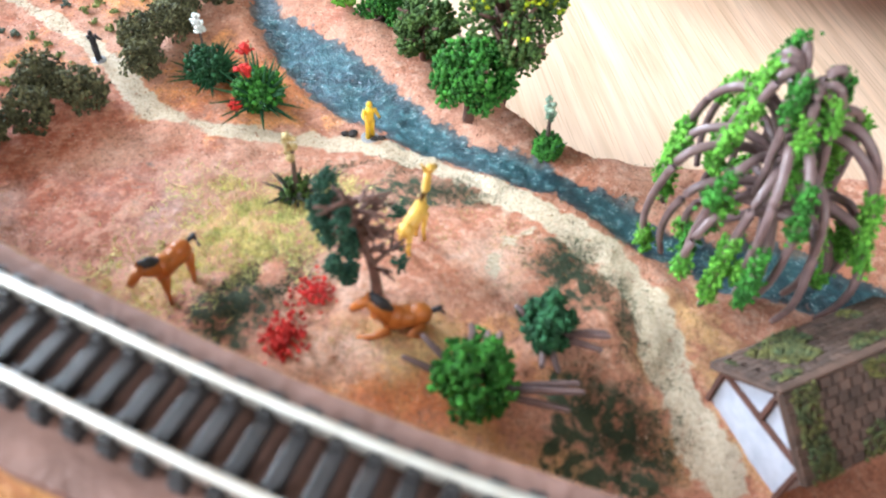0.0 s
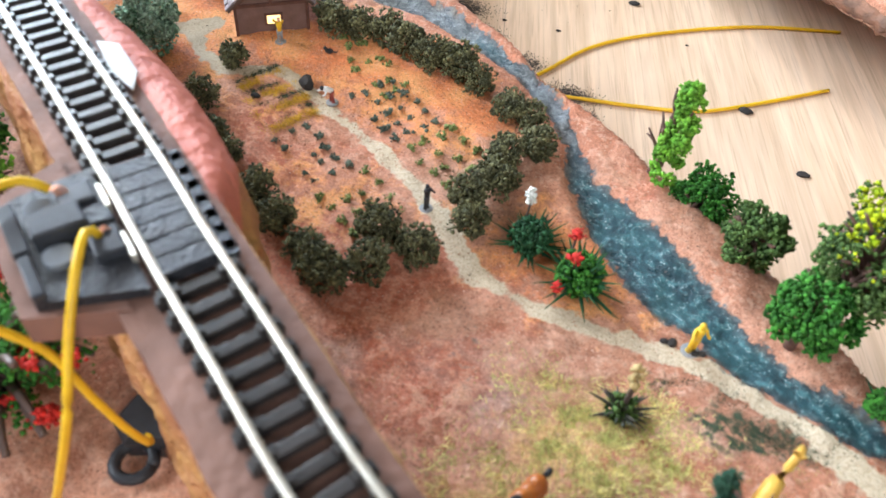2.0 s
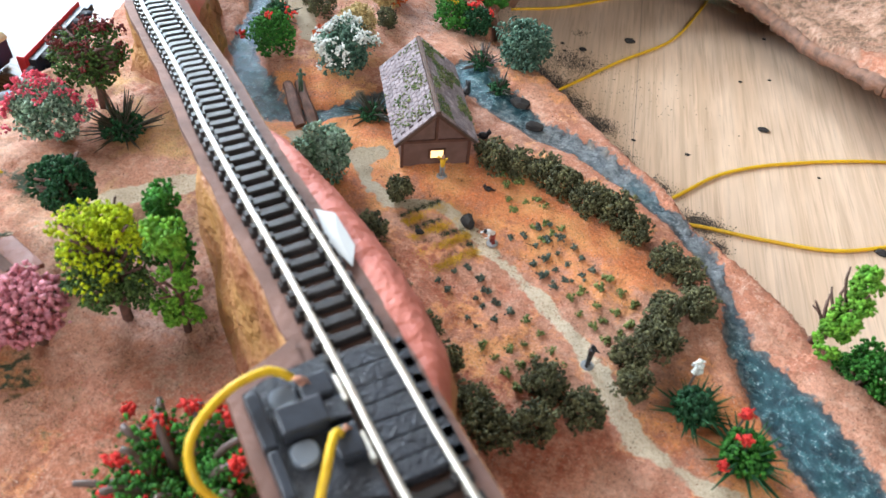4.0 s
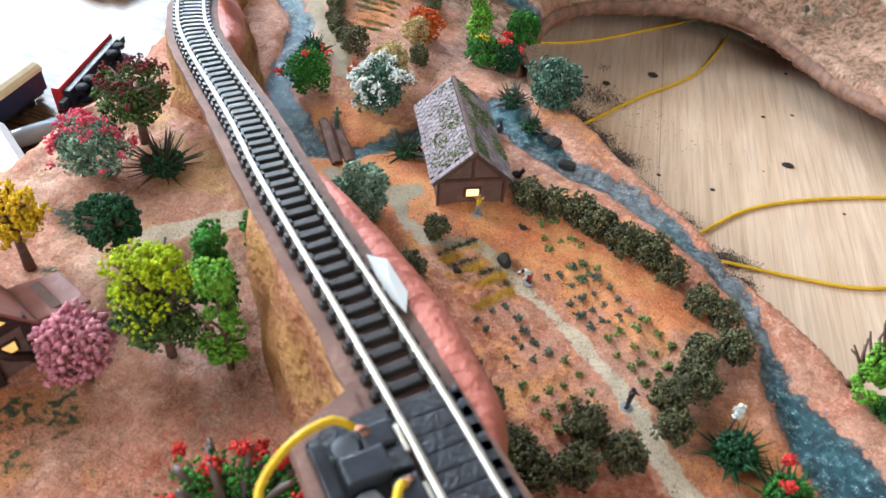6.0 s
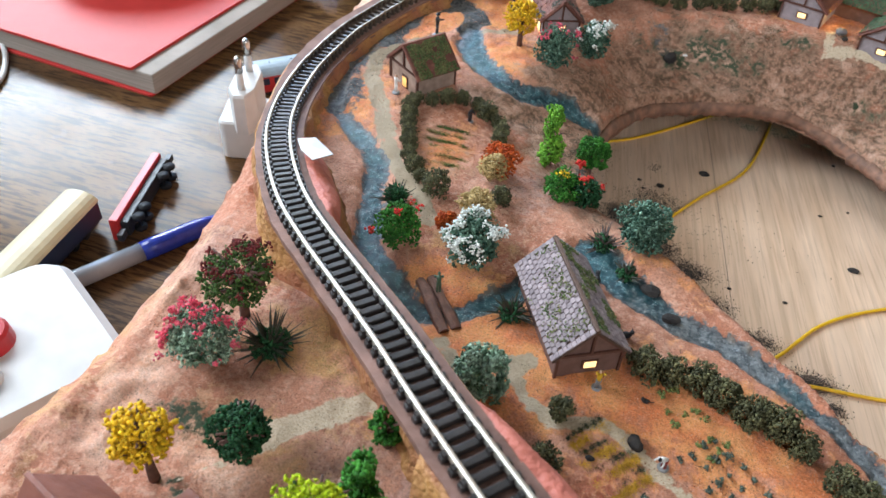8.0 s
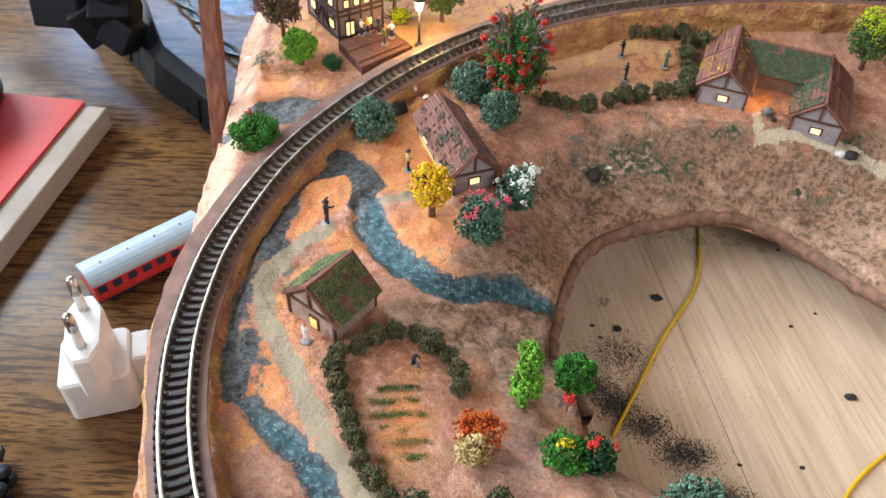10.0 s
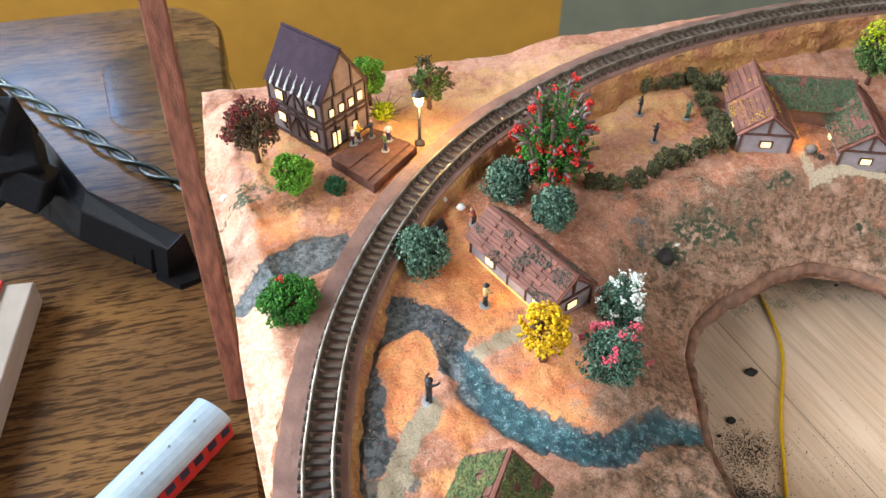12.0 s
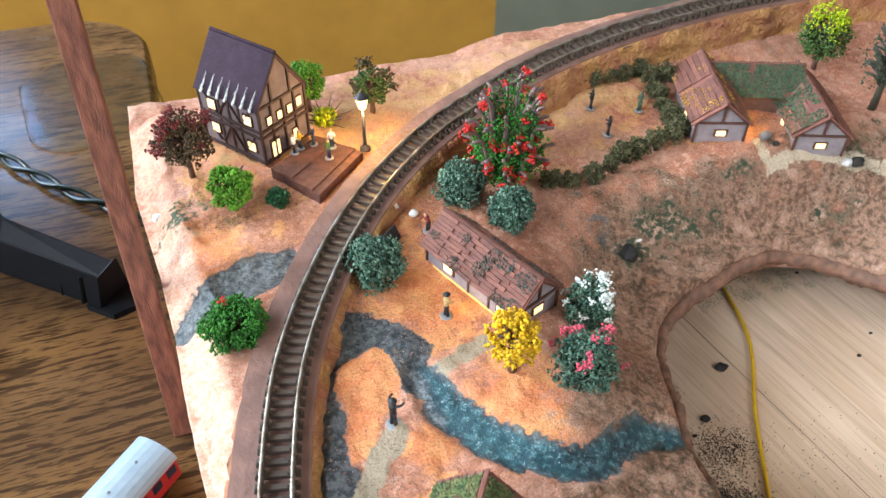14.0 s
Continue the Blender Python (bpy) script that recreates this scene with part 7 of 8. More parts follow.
def horse(x, y, rz, s, label, lying=False, coat="horse", mane="figblack", neck=0.8, z=0.0):
    """A plain painted horse figure, one mesh. s: length of the body."""
    sp = Soup()
    leg = 0.0 if lying else s * 0.72
    c = Vector((0, 0, leg + s * 0.24 if not lying else s * 0.27))
    sp.ball(c + Vector((s * 0.22, 0, 0.02 * s)), s * 0.27, 0, 10, 8, (1.0, 0.85, 1.0))
    sp.ball(c + Vector((-s * 0.24, 0, 0.01 * s)), s * 0.26, 0, 10, 8, (1.0, 0.85, 0.98))
    sp.tube([c + Vector((-s * 0.3, 0, 0)), c, c + Vector((s * 0.3, 0, 0))], [s * 0.22, s * 0.215, s * 0.23], 10)
    nb = c + Vector((s * 0.38, 0, s * 0.12))
    nt = nb + Vector((s * 0.32, 0, s * 0.30 * neck))
    sp.tube([nb - Vector((s * 0.1, 0, s * 0.1)), nb + (nt - nb) * 0.5, nt], [s * 0.2, s * 0.145, s * 0.11], 9)
    hd = nt + Vector((s * 0.30, 0, -s * (0.16 if not lying else 0.22)))
    sp.tube([nt + Vector((-s * 0.05, 0, s * 0.04)), nt + (hd - nt) * 0.45, hd], [s * 0.1, s * 0.1, s * 0.06], 8)
    for e in (-1, 1):
        sp.tube([nt + Vector((-0.02 * s, e * s * 0.05, s * 0.08)), nt + Vector((-0.02 * s, e * s * 0.06, s * 0.2))], [s * 0.035, s * 0.008], 5)
    sp.tube([nt + Vector((-s * 0.05, 0, s * 0.13)), nb + (nt - nb) * 0.45 + Vector((-s * 0.09, 0, s * 0.12)), nb + Vector((-s * 0.1, 0, s * 0.13))], [s * 0.09, s * 0.125, s * 0.07], 7, 1)
    if lying:
        for e in (-1, 1):
            sp.tube([c + Vector((s * 0.32, e * s * 0.18, -s * 0.12)), (s * 0.62, e * s * 0.24, s * 0.08), (s * (0.95 if e > 0 else 0.5), e * s * 0.2, s * 0.05)], [s * 0.1, s * 0.06, s * 0.045], 7)
            sp.tube([c + Vector((-s * 0.3, e * s * 0.16, -s * 0.1)), (-s * 0.02, e * s * 0.32, s * 0.09), (-s * 0.3, e * s * 0.34, s * 0.05)], [s * 0.12, s * 0.07, s * 0.045], 7)
    else:
        for fx in (0.30, -0.36):
            for e in (-1, 1):
                k = e * 0.06 * s
                sp.tube([c + Vector((fx * s, e * s * 0.13, -s * 0.1)), (fx * s + k, e * s * 0.13, leg * 0.5), (fx * s + k * 1.3, e * s * 0.13, 0)], [s * 0.1, s * 0.052, s * 0.05], 7)
    tb = c + Vector((-s * 0.48, 0, s * 0.1))
    sp.tube([tb, tb + Vector((-s * 0.16, 0, 0.02 * s)), tb + Vector((-s * 0.24, 0, -s * (0.35 if not lying else 0.15)))], [s * 0.05, s * 0.07, s * 0.03], 7, 1)
    ob = sp.make("horse_figurine", [M[coat], M[mane]], None, True)
    ob.matrix_basis = pose(x, y, on_ground(x, y) - 0.0002 + z, 0, 0, rz)
    return tagged(ob, label, "figurine")


horse(-0.0405, 0.0815, -122, 0.0085, "chestnut painted horse figurine with a black mane, standing")
horse(-0.0012, 0.0730, 190, 0.0088, "chestnut painted horse figurine lying on the hill", lying=True, neck=1.7)


def deer(x, y, rz, s, label):
    sp = Soup()
    sp.tube([(-s * 0.3, 0, s * 0.62), (0, 0, s * 0.66), (s * 0.22, 0, s * 0.74)], [s * 0.12, s * 0.13, s * 0.12], 9)
    sp.ball((-s * 0.28, 0, s * 0.62), s * 0.14)
    sp.tube([(s * 0.16, 0, s * 0.72), (s * 0.3, 0, s * 1.0), (s * 0.36, 0, s * 1.3)], [s * 0.12, s * 0.075, s * 0.06], 8)
    sp.tube([(s * 0.33, 0, s * 1.33), (s * 0.45, 0, s * 1.3), (s * 0.58, 0, s * 1.24)], [s * 0.075, s * 0.07, s * 0.04], 8)
    for e in (-1, 1):
        sp.tube([(s * 0.33, e * s * 0.05, s * 1.36), (s * 0.30, e * s * 0.09, s * 1.46)], [s * 0.03, s * 0.01], 5)
        for fx in (0.18, -0.3):
            sp.tube([(fx * s, e * s * 0.08, s * 0.62), (fx * s + e * 0.05 * s, e * s * 0.08, s * 0.3), (fx * s, e * s * 0.08, 0)], [s * 0.06, s * 0.04, s * 0.035], 6)
    sp.tube([(-s * 0.4, 0, s * 0.68), (-s * 0.48, 0, s * 0.6)], [s * 0.03, s * 0.02], 5)
    ob = sp.make("foal_figurine", M["fawn"], None, True)
    ob.matrix_basis = pose(x, y, on_ground(x, y) - 0.0002, 0, 0, rz)
    return tagged(ob, label, "figurine")


deer(-0.0002, 0.0935, 62, 0.0118, "yellow painted long-necked animal figurine on the hill")


# ---- willow by the near cottage ----
def willow():
    """A fountain of stout branches in tiers, which arch out and hang to the ground like a cage."""
    rng = np.random.RandomState(3)
    x, y = 0.0640, 0.0905
    e = thing("willow_tree", x, y, on_ground(x, y) - 0.001, 0, "weeping willow with arching mauve-brown branches and green foam", "tree")
    trunk = [Vector(p) for p in spline([(0, 0, 0), (0.0004, 0.0020, 0.012), (-0.0012, 0.0050, 0.024), (-0.0026, 0.0090, 0.0375)], 0.001)]
    m = len(trunk)
    sp = Soup()
    sp.tube(trunk, [0.0022 - 0.0010 * q / m for q in range(m)], 9)
    sp.make("trunk", M["willowbark"], e, True)
    for k in range(42):
        tier = k % 5
        s = trunk[min(m - 1, int(m * (0.99, 0.90, 0.80, 0.68, 0.56)[tier]))]
        a = k * 2.39996 + rng.uniform(-0.2, 0.2)
        d = Vector((math.cos(a), math.sin(a), 0))
        side = Vector((-d.y, d.x, 0)) * rng.uniform(-0.0020, 0.0020)
        R = rng.uniform(0.84, 1.06) * (0.0100, 0.0170, 0.0190, 0.0185, 0.0150)[tier]
        rise = rng.uniform(0.75, 1.15) * (0.0120, 0.0066, 0.0040, 0.0026, 0.0020)[tier]
        drop = rng.uniform(0.55, 0.95) * (s.z - 0.003) * (0.42 if tier == 0 else 1.0)
        line = [s, s + d * R * 0.22 + Vector((0, 0, rise * 0.80)), s + d * R * 0.52 + Vector((0, 0, rise)), s + d * R * 0.82 + Vector((0, 0, rise * 0.30)) + side * 0.5,
                s + d * R * 0.98 + Vector((0, 0, -drop * 0.30)) + side, s + d * R * 1.00 + Vector((0, 0, -drop * 0.65)) + side, s + d * R * 0.90 + Vector((0, 0, -drop)) + side]
        line = [Vector(p) for p in spline([tuple(p) for p in line], 0.0011)]
        n = len(line)
        br = Soup()
        br.tube(line, [0.00105 * (1 - 0.42 * q / n) for q in range(n)], 7)
        ob = br.make("branch", M["willowbark"], e, True)
        if tier == 0:
            spans = ((0.55, 0.95),) if k % 2 else ((0.40, 0.58),)
        elif k % 3 == 0:
            spans = ((0.40, 0.52), (0.80, 0.98)) if k % 2 else ((0.42, 0.60),)
        elif k % 3 == 1:
            spans = ((0.56, 0.94),)
        else:
            spans = ((0.88, 1.0),) if k % 4 == 1 else ()
        tuft = [np.array(p) + np.array([0, 0, 0.0003]) + rng.normal(size=3) * 0.00072 for u, v in spans for p in line[int(n * u) : max(int(n * v), int(n * u) + 2)] for _ in range(54)]
        if tuft:
            crumbs("foliage", tuft, 0.00046, M["willowleaf" if k % 4 else "green"], ob, rng, label="bright green foam along a hanging branch")
    return e


willow()


# ---- feeder plate with its wires ----
def prism(name, outline, z0, z1, material, parent, label=""):
    n = len(outline)
    vs = [(x, y, z) for z in (z0, z1) for x, y in outline]
    fs = [tuple(range(n))[::-1], tuple(range(n, 2 * n))] + [(k, (k + 1) % n, n + (k + 1) % n, n + k) for k in range(n)]
    ob = mesh_object(name, vs, fs, material, parent, label=label)
    bm = bmesh.new()
    bm.from_mesh(ob.data)
    bmesh.ops.recalc_face_normals(bm, faces=bm.faces)
    bm.to_mesh(ob.data)
    bm.free()
    return ob


def near_centre(y):
    return int(np.argmin(abs(CENTRE[:, 1] - y) + (CENTRE[:, 0] > 0) * 9 + (CENTRE[:, 1] > 0.3) * 9))


i0, i1 = near_centre(0.0838), near_centre(0.1004)
mid_i = (i0 + i1) // 2
PZ = TZ[mid_i]
feeder = thing("feeder_track", CENTRE[mid_i, 0], CENTRE[mid_i, 1], PZ, math.degrees(math.atan2(NOR[mid_i, 1], NOR[mid_i, 0])), "black plastic track feeder plate with a terminal cover and wires", "track feeder")
half = (i1 - i0) * 0.0005
# local: x towards the fields, y along the track
prism("underlay", [(-0.0090, -0.0140), (-0.0221, -0.0083), (-0.0221, 0.0150), (-0.0090, 0.0205)], -0.0085, -0.0030, M["bed"], feeder, "brown card under the plate")
prism("plate", [(-0.0058, -0.0133), (-0.0197, -0.0084), (-0.0201, 0.0115), (-0.0166, 0.0128), (-0.0058, 0.0140)], -0.0029, -0.0011, M["blackcrinkle"], feeder, "crinkled black plate")
prism("infill", [(-0.0042, -half), (-0.0042, half), (0.0042, half), (0.0042, -half)], -0.0029, -0.0014, M["blackcrinkle"], feeder, "crinkled black plate between the rails")
prism("rim", [(0.0055, -half), (0.0055, half), (0.0074, half), (0.0074, -half)], -0.0029, -0.0016, M["blackcrinkle"], feeder)
for k in range(7):
    yy = -half + (k + 0.5) * 2 * half / 7
    slab("rib", -0.0042, 0.0042, yy - 0.0017, yy + 0.0017, -0.0015, -0.0007, M["blackcrinkle"], feeder, 0.0002)
    for x0 in (0.0076, -0.0090):
        if x0 > 0:
            slab("sleeper_end", x0 - 0.002, x0, yy - 0.0011, yy + 0.0011, -0.0029, -0.0016, M["slateplastic"], feeder, 0.0002)
slab("cover", -0.0169, -0.0095, 0.0002, 0.0052, -0.0012, 0.0021, M["slateplastic"], feeder, 0.0004, label="smooth grey-black terminal cover")
slab("edge_strip", -0.0200, -0.0177, 0.0000, 0.0103, -0.0012, 0.0004, M["slateplastic"], feeder, 0.0003)
slab("edge_strip", -0.0197, -0.0179, -0.0086, -0.0005, -0.0012, 0.0003, M["slateplastic"], feeder, 0.0003)
slab("terminal", -0.0120, -0.0068, 0.0056, 0.0100, -0.0012, 0.0007, M["slateplastic"], feeder, 0.0004)
slab("terminal", -0.0105, -0.0062, -0.0062, -0.0007, -0.0012, 0.0007, M["slateplastic"], feeder, 0.0004)
for y0, y1 in ((-0.0046, -0.0004), (0.0058, 0.0098)):
    cl = rounded_plate("clamp", -0.0167, -0.0125, y0, y1, -0.0012, 0.0001, 0.0017, M["penclear"], feeder, "grey metal wire clamp")
slab("bridge", -0.0095, -0.0060, 0.0008, 0.0048, -0.0012, 0.0001, M["blackcrinkle"], feeder, 0.0002)
for yy in (-0.0052, 0.0060):
    slab("contact", -0.0063, -0.0055, yy - 0.0026, yy + 0.0026, -0.0016, 0.0002, M["rail"], feeder, 0.0001, label="bright metal rail contact")


def cable(name, pts, r, material, label, category="wire", sides=8, step=0.002):
    line = spline(pts, step)
    sp = Soup()
    sp.tube([tuple(p) for p in line], [r] * len(line), sides)
    ob = sp.make(name, material, None, True)
    return tagged(ob, label, category)


cable("yellow_wire", [(-0.1200, 0.0900, PZ + 0.0004), (-0.1232, 0.0884, PZ + 0.0026), (-0.1262, 0.0817, 0.0622), (-0.1271, 0.074, 0.0610), (-0.1242, 0.0697, 0.058), (-0.1201, 0.0703, 0.051),
                      (-0.1146, 0.0725, 0.043), (-0.1098, 0.0719, 0.033), (-0.1071, 0.0727, 0.023), (-0.1075, 0.076, 0.012), (-0.112, 0.080, 0.008)], 0.00072, M["yellowwire"], "yellow insulated wire soldered to the feeder plate")
cable("yellow_wire", [(-0.1084, 0.0840, PZ + 0.0002), (-0.1086, 0.0822, PZ + 0.0032), (-0.1074, 0.0768, 0.0596), (-0.1066, 0.0703, 0.053), (-0.106, 0.0636, 0.043), (-0.110, 0.060, 0.028), (-0.118, 0.062, 0.010)], 0.00072,
      M["yellowwire"], "yellow insulated wire soldered to the feeder plate")
rngw = np.random.RandomState(8)
for bx, by, tx, ty in ((-0.1200, 0.0900, -0.1165, 0.0895), (-0.1084, 0.0840, -0.1075, 0.0856)):
    for k in range(3):
        cable("copper_strand", [(bx, by, PZ + 0.0006), ((bx + tx) / 2 + rngw.uniform(-1, 1) * 0.0006, (by + ty) / 2 + rngw.uniform(-1, 1) * 0.0006, PZ + 0.0012), (tx + rngw.uniform(-1, 1) * 0.0008, ty + rngw.uniform(-1, 1) * 0.0008, PZ - 0.0004)], 0.00018,
              M["copper"], "bare copper strand at the wire end", sides=5, step=0.0006)
clip = thing("black_clip", -0.1075, 0.0822, on_ground(-0.1075, 0.0822), 0, "black plastic clip lying below the track", "clip")
OUTLINE = [(-0.0103, -0.0029), (-0.0090, 0.0034), (-0.0060, 0.0057), (-0.0066, 0.0092), (-0.0014, 0.0075), (0.0025, 0.0041), (0.0098, 0.0011), (0.0146, -0.0030), (0.0110, -0.0050), (0.0042, -0.0028), (0.0007, -0.0049), (-0.0034, -0.0059), (-0.0060, -0.0065)]
vs = [(x * k, y * k, z) for z, k in ((-0.0010, 0.97), (0.0042, 1.0), (0.0060, 0.86)) for x, y in OUTLINE]
n = len(OUTLINE)
fs = [(r * n + k, r * n + (k + 1) % n, r * n + n + (k + 1) % n, r * n + n + k) for r in range(2) for k in range(n)] + [tuple(range(n))[::-1], tuple(range(2 * n, 3 * n))]
mesh_object("body", vs, fs, M["black"], clip)
sp = Soup()
sp.tube([(-0.0034 + 0.0036 * math.cos(a), -0.0082 + 0.0036 * math.sin(a), 0.0022) for a in np.linspace(0, 6.283, 17)], [0.0012] * 17, 7)
sp.make("ring", M["black"], clip, True)

# scraps of white paper by the track
for nm, poly, off, lab in (("tissue_scrap", [(-0.2606, 0.2566), (-0.2548, 0.2599), (-0.2422, 0.2487), (-0.2472, 0.2422), (-0.2547, 0.2483)], 0.0045, "torn white tissue scrap on the rock by the track"),
                           ("paper_scrap", [(-0.1371, 0.1302), (-0.1327, 0.1307), (-0.1251, 0.1238), (-0.1231, 0.1186), (-0.1293, 0.1219)], 0.0012, "white paper scrap between the rock and the track"),
                           ("paper_scrap", [(-0.1560, 0.1330), (-0.1546, 0.1335), (-0.1405, 0.1225), (-0.1415, 0.1210)], -0.0062, "thin strip of white paper under the roadbed")):
    zz = [float(TZ[np.argmin(np.hypot(CENTRE[:, 0] - p[0], CENTRE[:, 1] - p[1]))]) - 0.0035 + off for p in poly]
    c = np.mean(poly, axis=0)
    vs = [(x, y, z) for (x, y), z in zip(poly, zz)] + [(c[0], c[1], np.mean(zz) + 0.0006)] + [(x, y, z - 0.0003) for (x, y), z in zip(poly, zz)]
    n = len(poly)
    fs = [(k, (k + 1) % n, n) for k in range(n)] + [(k, n + 1 + k, n + 1 + (k + 1) % n, (k + 1) % n) for k in range(n)] + [tuple(n + 1 + k for k in range(n))[::-1]]
    tagged(mesh_object(nm, vs, fs, M["whiteplastic"]), lab, "paper")


# ---- small things in the landscape ----
def stone(name, x, y, sx, sy, sz, material, label, seed, category="stone", rz=0.0, sink=0.25):
    rs2 = np.random.RandomState(seed)
    bm = bmesh.new()
    bmesh.ops.create_icosphere(bm, subdivisions=2, radius=1.0)
    for v in bm.verts:
        v.co = Vector((v.co.x * sx, v.co.y * sy, v.co.z * sz)) * float(0.85 + 0.3 * rs2.rand())
    ob = part(name, bm, M[material], None)
    ob.matrix_basis = pose(x, y, on_ground(x, y) + sz * (1 - sink), 0, 0, rz)
    return tagged(ob, label, category)


stone("stone", -0.1244, 0.255, 0.0038, 0.0030, 0.0016, "darkstone", "dark flat stone in the stream", 1)
stone("stone", -0.1159, 0.2435, 0.0034, 0.0022, 0.0016, "darkstone", "dark flat stone in the stream", 2)
stone("stone", -0.1203, 0.1873, 0.0020, 0.0030, 0.0020, "darkstone", "dark rounded stone on the field path", 3, rz=30)
stone("stone", -0.1317, 0.1783, 0.0014, 0.0010, 0.0008, "darkstone", "small dark stone among the straw rows", 4)
stone("stone", -0.1376, 0.4588, 0.0036, 0.0046, 0.0030, "darkstone", "dark boulder on the plain", 5, rz=-20)
stone("stone", -0.0533, 0.4913, 0.0032, 0.0024, 0.0020, "stone", "grey stone between the cottages", 6)
stone("stone", -0.0156, 0.4705, 0.0034, 0.0026, 0.0024, "darkstone", "dark rubble beside the path", 7)
stone("stone", -0.0201, 0.4719, 0.0026, 0.0022, 0.0018, "figwhite", "pale rubble beside the path", 8)
stone("stone", -0.2194, 0.4917, 0.0019, 0.0017, 0.0016, "figwhite", "small pale block beside the tent", 9)
stone("stone", -0.1304, 0.4634, 0.0014, 0.0007, 0.0008, "figwhite", "small white chip beside the boulder", 10)
stone("stone", -0.3164, 0.5306, 0.0020, 0.0022, 0.0018, "figwhite", "small white foam chip at the edge", 11)
stone("stone", -0.0509, 0.4858, 0.0016, 0.0014, 0.0012, "darkstone", "small dark stone on the cottage path", 12)
rs3 = np.random.RandomState(12)
for k in range(5):
    stone("stone", -0.015 + k * 0.0012 + rs3.uniform(-1, 1) * 0.002, 0.1305 + rs3.uniform(-1, 1) * 0.0012, 0.0010, 0.0008, 0.0006, "darkstone", "dark pebble beside the yellow figure", 40 + k)


def cat_shape(x, y, rz, s, label):
    sp = Soup()
    sp.ball((0, 0, s * 0.35), s * 0.36, 0, stretch=(1.2, 0.8, 0.85))
    sp.ball((s * 0.42, 0, s * 0.72), s * 0.2)
    sp.tube([(s * 0.2, 0, s * 0.4), (s * 0.4, 0, s * 0.68)], [s * 0.24, s * 0.14], 7)
    sp.tube([(-s * 0.35, 0, s * 0.3), (-s * 0.7, s * 0.1, s * 0.25), (-s * 0.85, s * 0.2, s * 0.5)], [s * 0.09, s * 0.07, s * 0.04], 6)
    for e in (-1, 1):
        sp.tube([(s * 0.40, e * s * 0.12, s * 0.85), (s * 0.38, e * s * 0.15, s * 1.05)], [s * 0.06, s * 0.015], 5)
    ob = sp.make("cat_figurine", M["figblack"], None, True)
    ob.matrix_basis = pose(x, y, on_ground(x, y) - 0.0002, 0, 0, rz)
    return tagged(ob, label, "figurine")


cat_shape(-0.1431, 0.2511, 100, 0.0048, "black painted animal figurine behind the cottage")
cat_shape(-0.1294, 0.2284, 10, 0.0042, "black painted animal figurine beside the cottage wall")
cat_shape(-0.1195, 0.2036, 200, 0.0028, "small dark bird figurine in the field")

tent = thing("tent", -0.2283, 0.4949, on_ground(-0.2283, 0.4949), 35, "small white folded tent near the track", "tent")
mesh_object("canvas", [(-0.004, -0.003, 0), (0.004, -0.003, 0), (0.004, 0.003, 0), (-0.004, 0.003, 0), (-0.0035, 0, 0.0052), (0.0035, 0, 0.0052)],
            [(0, 1, 5, 4), (2, 3, 4, 5), (1, 2, 5), (3, 0, 4), (3, 2, 1, 0)], M["figwhite"], tent)
tile = thing("slab", -0.2314, 0.4786, on_ground(-0.2314, 0.4786), 40, "dark leaning slab behind the bush", "slab")
slab("panel", -0.0045, 0.0045, -0.0006, 0.0006, 0, 0.006, M["darkstone"], tile, 0.0003, Matrix.Rotation(radians(-28), 4, "X"))

log = thing("log", -0.1917, 0.2200, on_ground(-0.1917, 0.2200), math.degrees(math.atan2(-0.0174, 0.0141)), "split brown log lying across the stream", "log")
for yy, r0, rr in ((-0.0022, 0.0022, 11), (0.0020, 0.0020, 17)):
    rs4 = np.random.RandomState(rr)
    sp = Soup()
    sp.tube([(-0.0125 + rs4.uniform(0, 0.002), yy, 0.0030), (-0.006, yy * 0.9, 0.0034), (0.0, yy, 0.0030), (0.006, yy * 1.1, 0.0028), (0.0125, yy, 0.0022)], [r0 * rs4.uniform(0.8, 1.1) for _ in range(5)], 9)
    sp.make("half", M["log"], log, False)

# wires and dirt on the board
BZ = PLY_Z + 0.0009
cable("yellow_wire", [(-0.135, 0.345, BZ), (-0.120, 0.372, BZ), (-0.105, 0.399, BZ), (-0.083, 0.434, BZ), (-0.073, 0.474, BZ), (-0.069, 0.500, BZ)], 0.0008, M["yellowwire"], "yellow wire lying on the plywood board")
cable("yellow_wire", [(-0.075, 0.285, BZ), (-0.062, 0.300, BZ), (-0.043, 0.327, BZ), (-0.015, 0.348, BZ), (0.027, 0.369, BZ), (0.07, 0.38, BZ)], 0.0008, M["yellowwire"], "yellow wire lying on the plywood board")
cable("yellow_wire", [(-0.062, 0.284, BZ), (-0.049, 0.287, BZ), (-0.023, 0.290, BZ), (0.003, 0.295, BZ), (0.025, 0.307, BZ), (0.06, 0.33, BZ)], 0.0008, M["yellowwire"], "yellow wire lying on the plywood board")
cable("yellow_wire", [(-0.173, 0.427, BZ), (-0.147, 0.443, BZ), (-0.117, 0.474, BZ), (-0.086, 0.510, BZ)], 0.0008, M["yellowwire"], "yellow wire running under the rim")
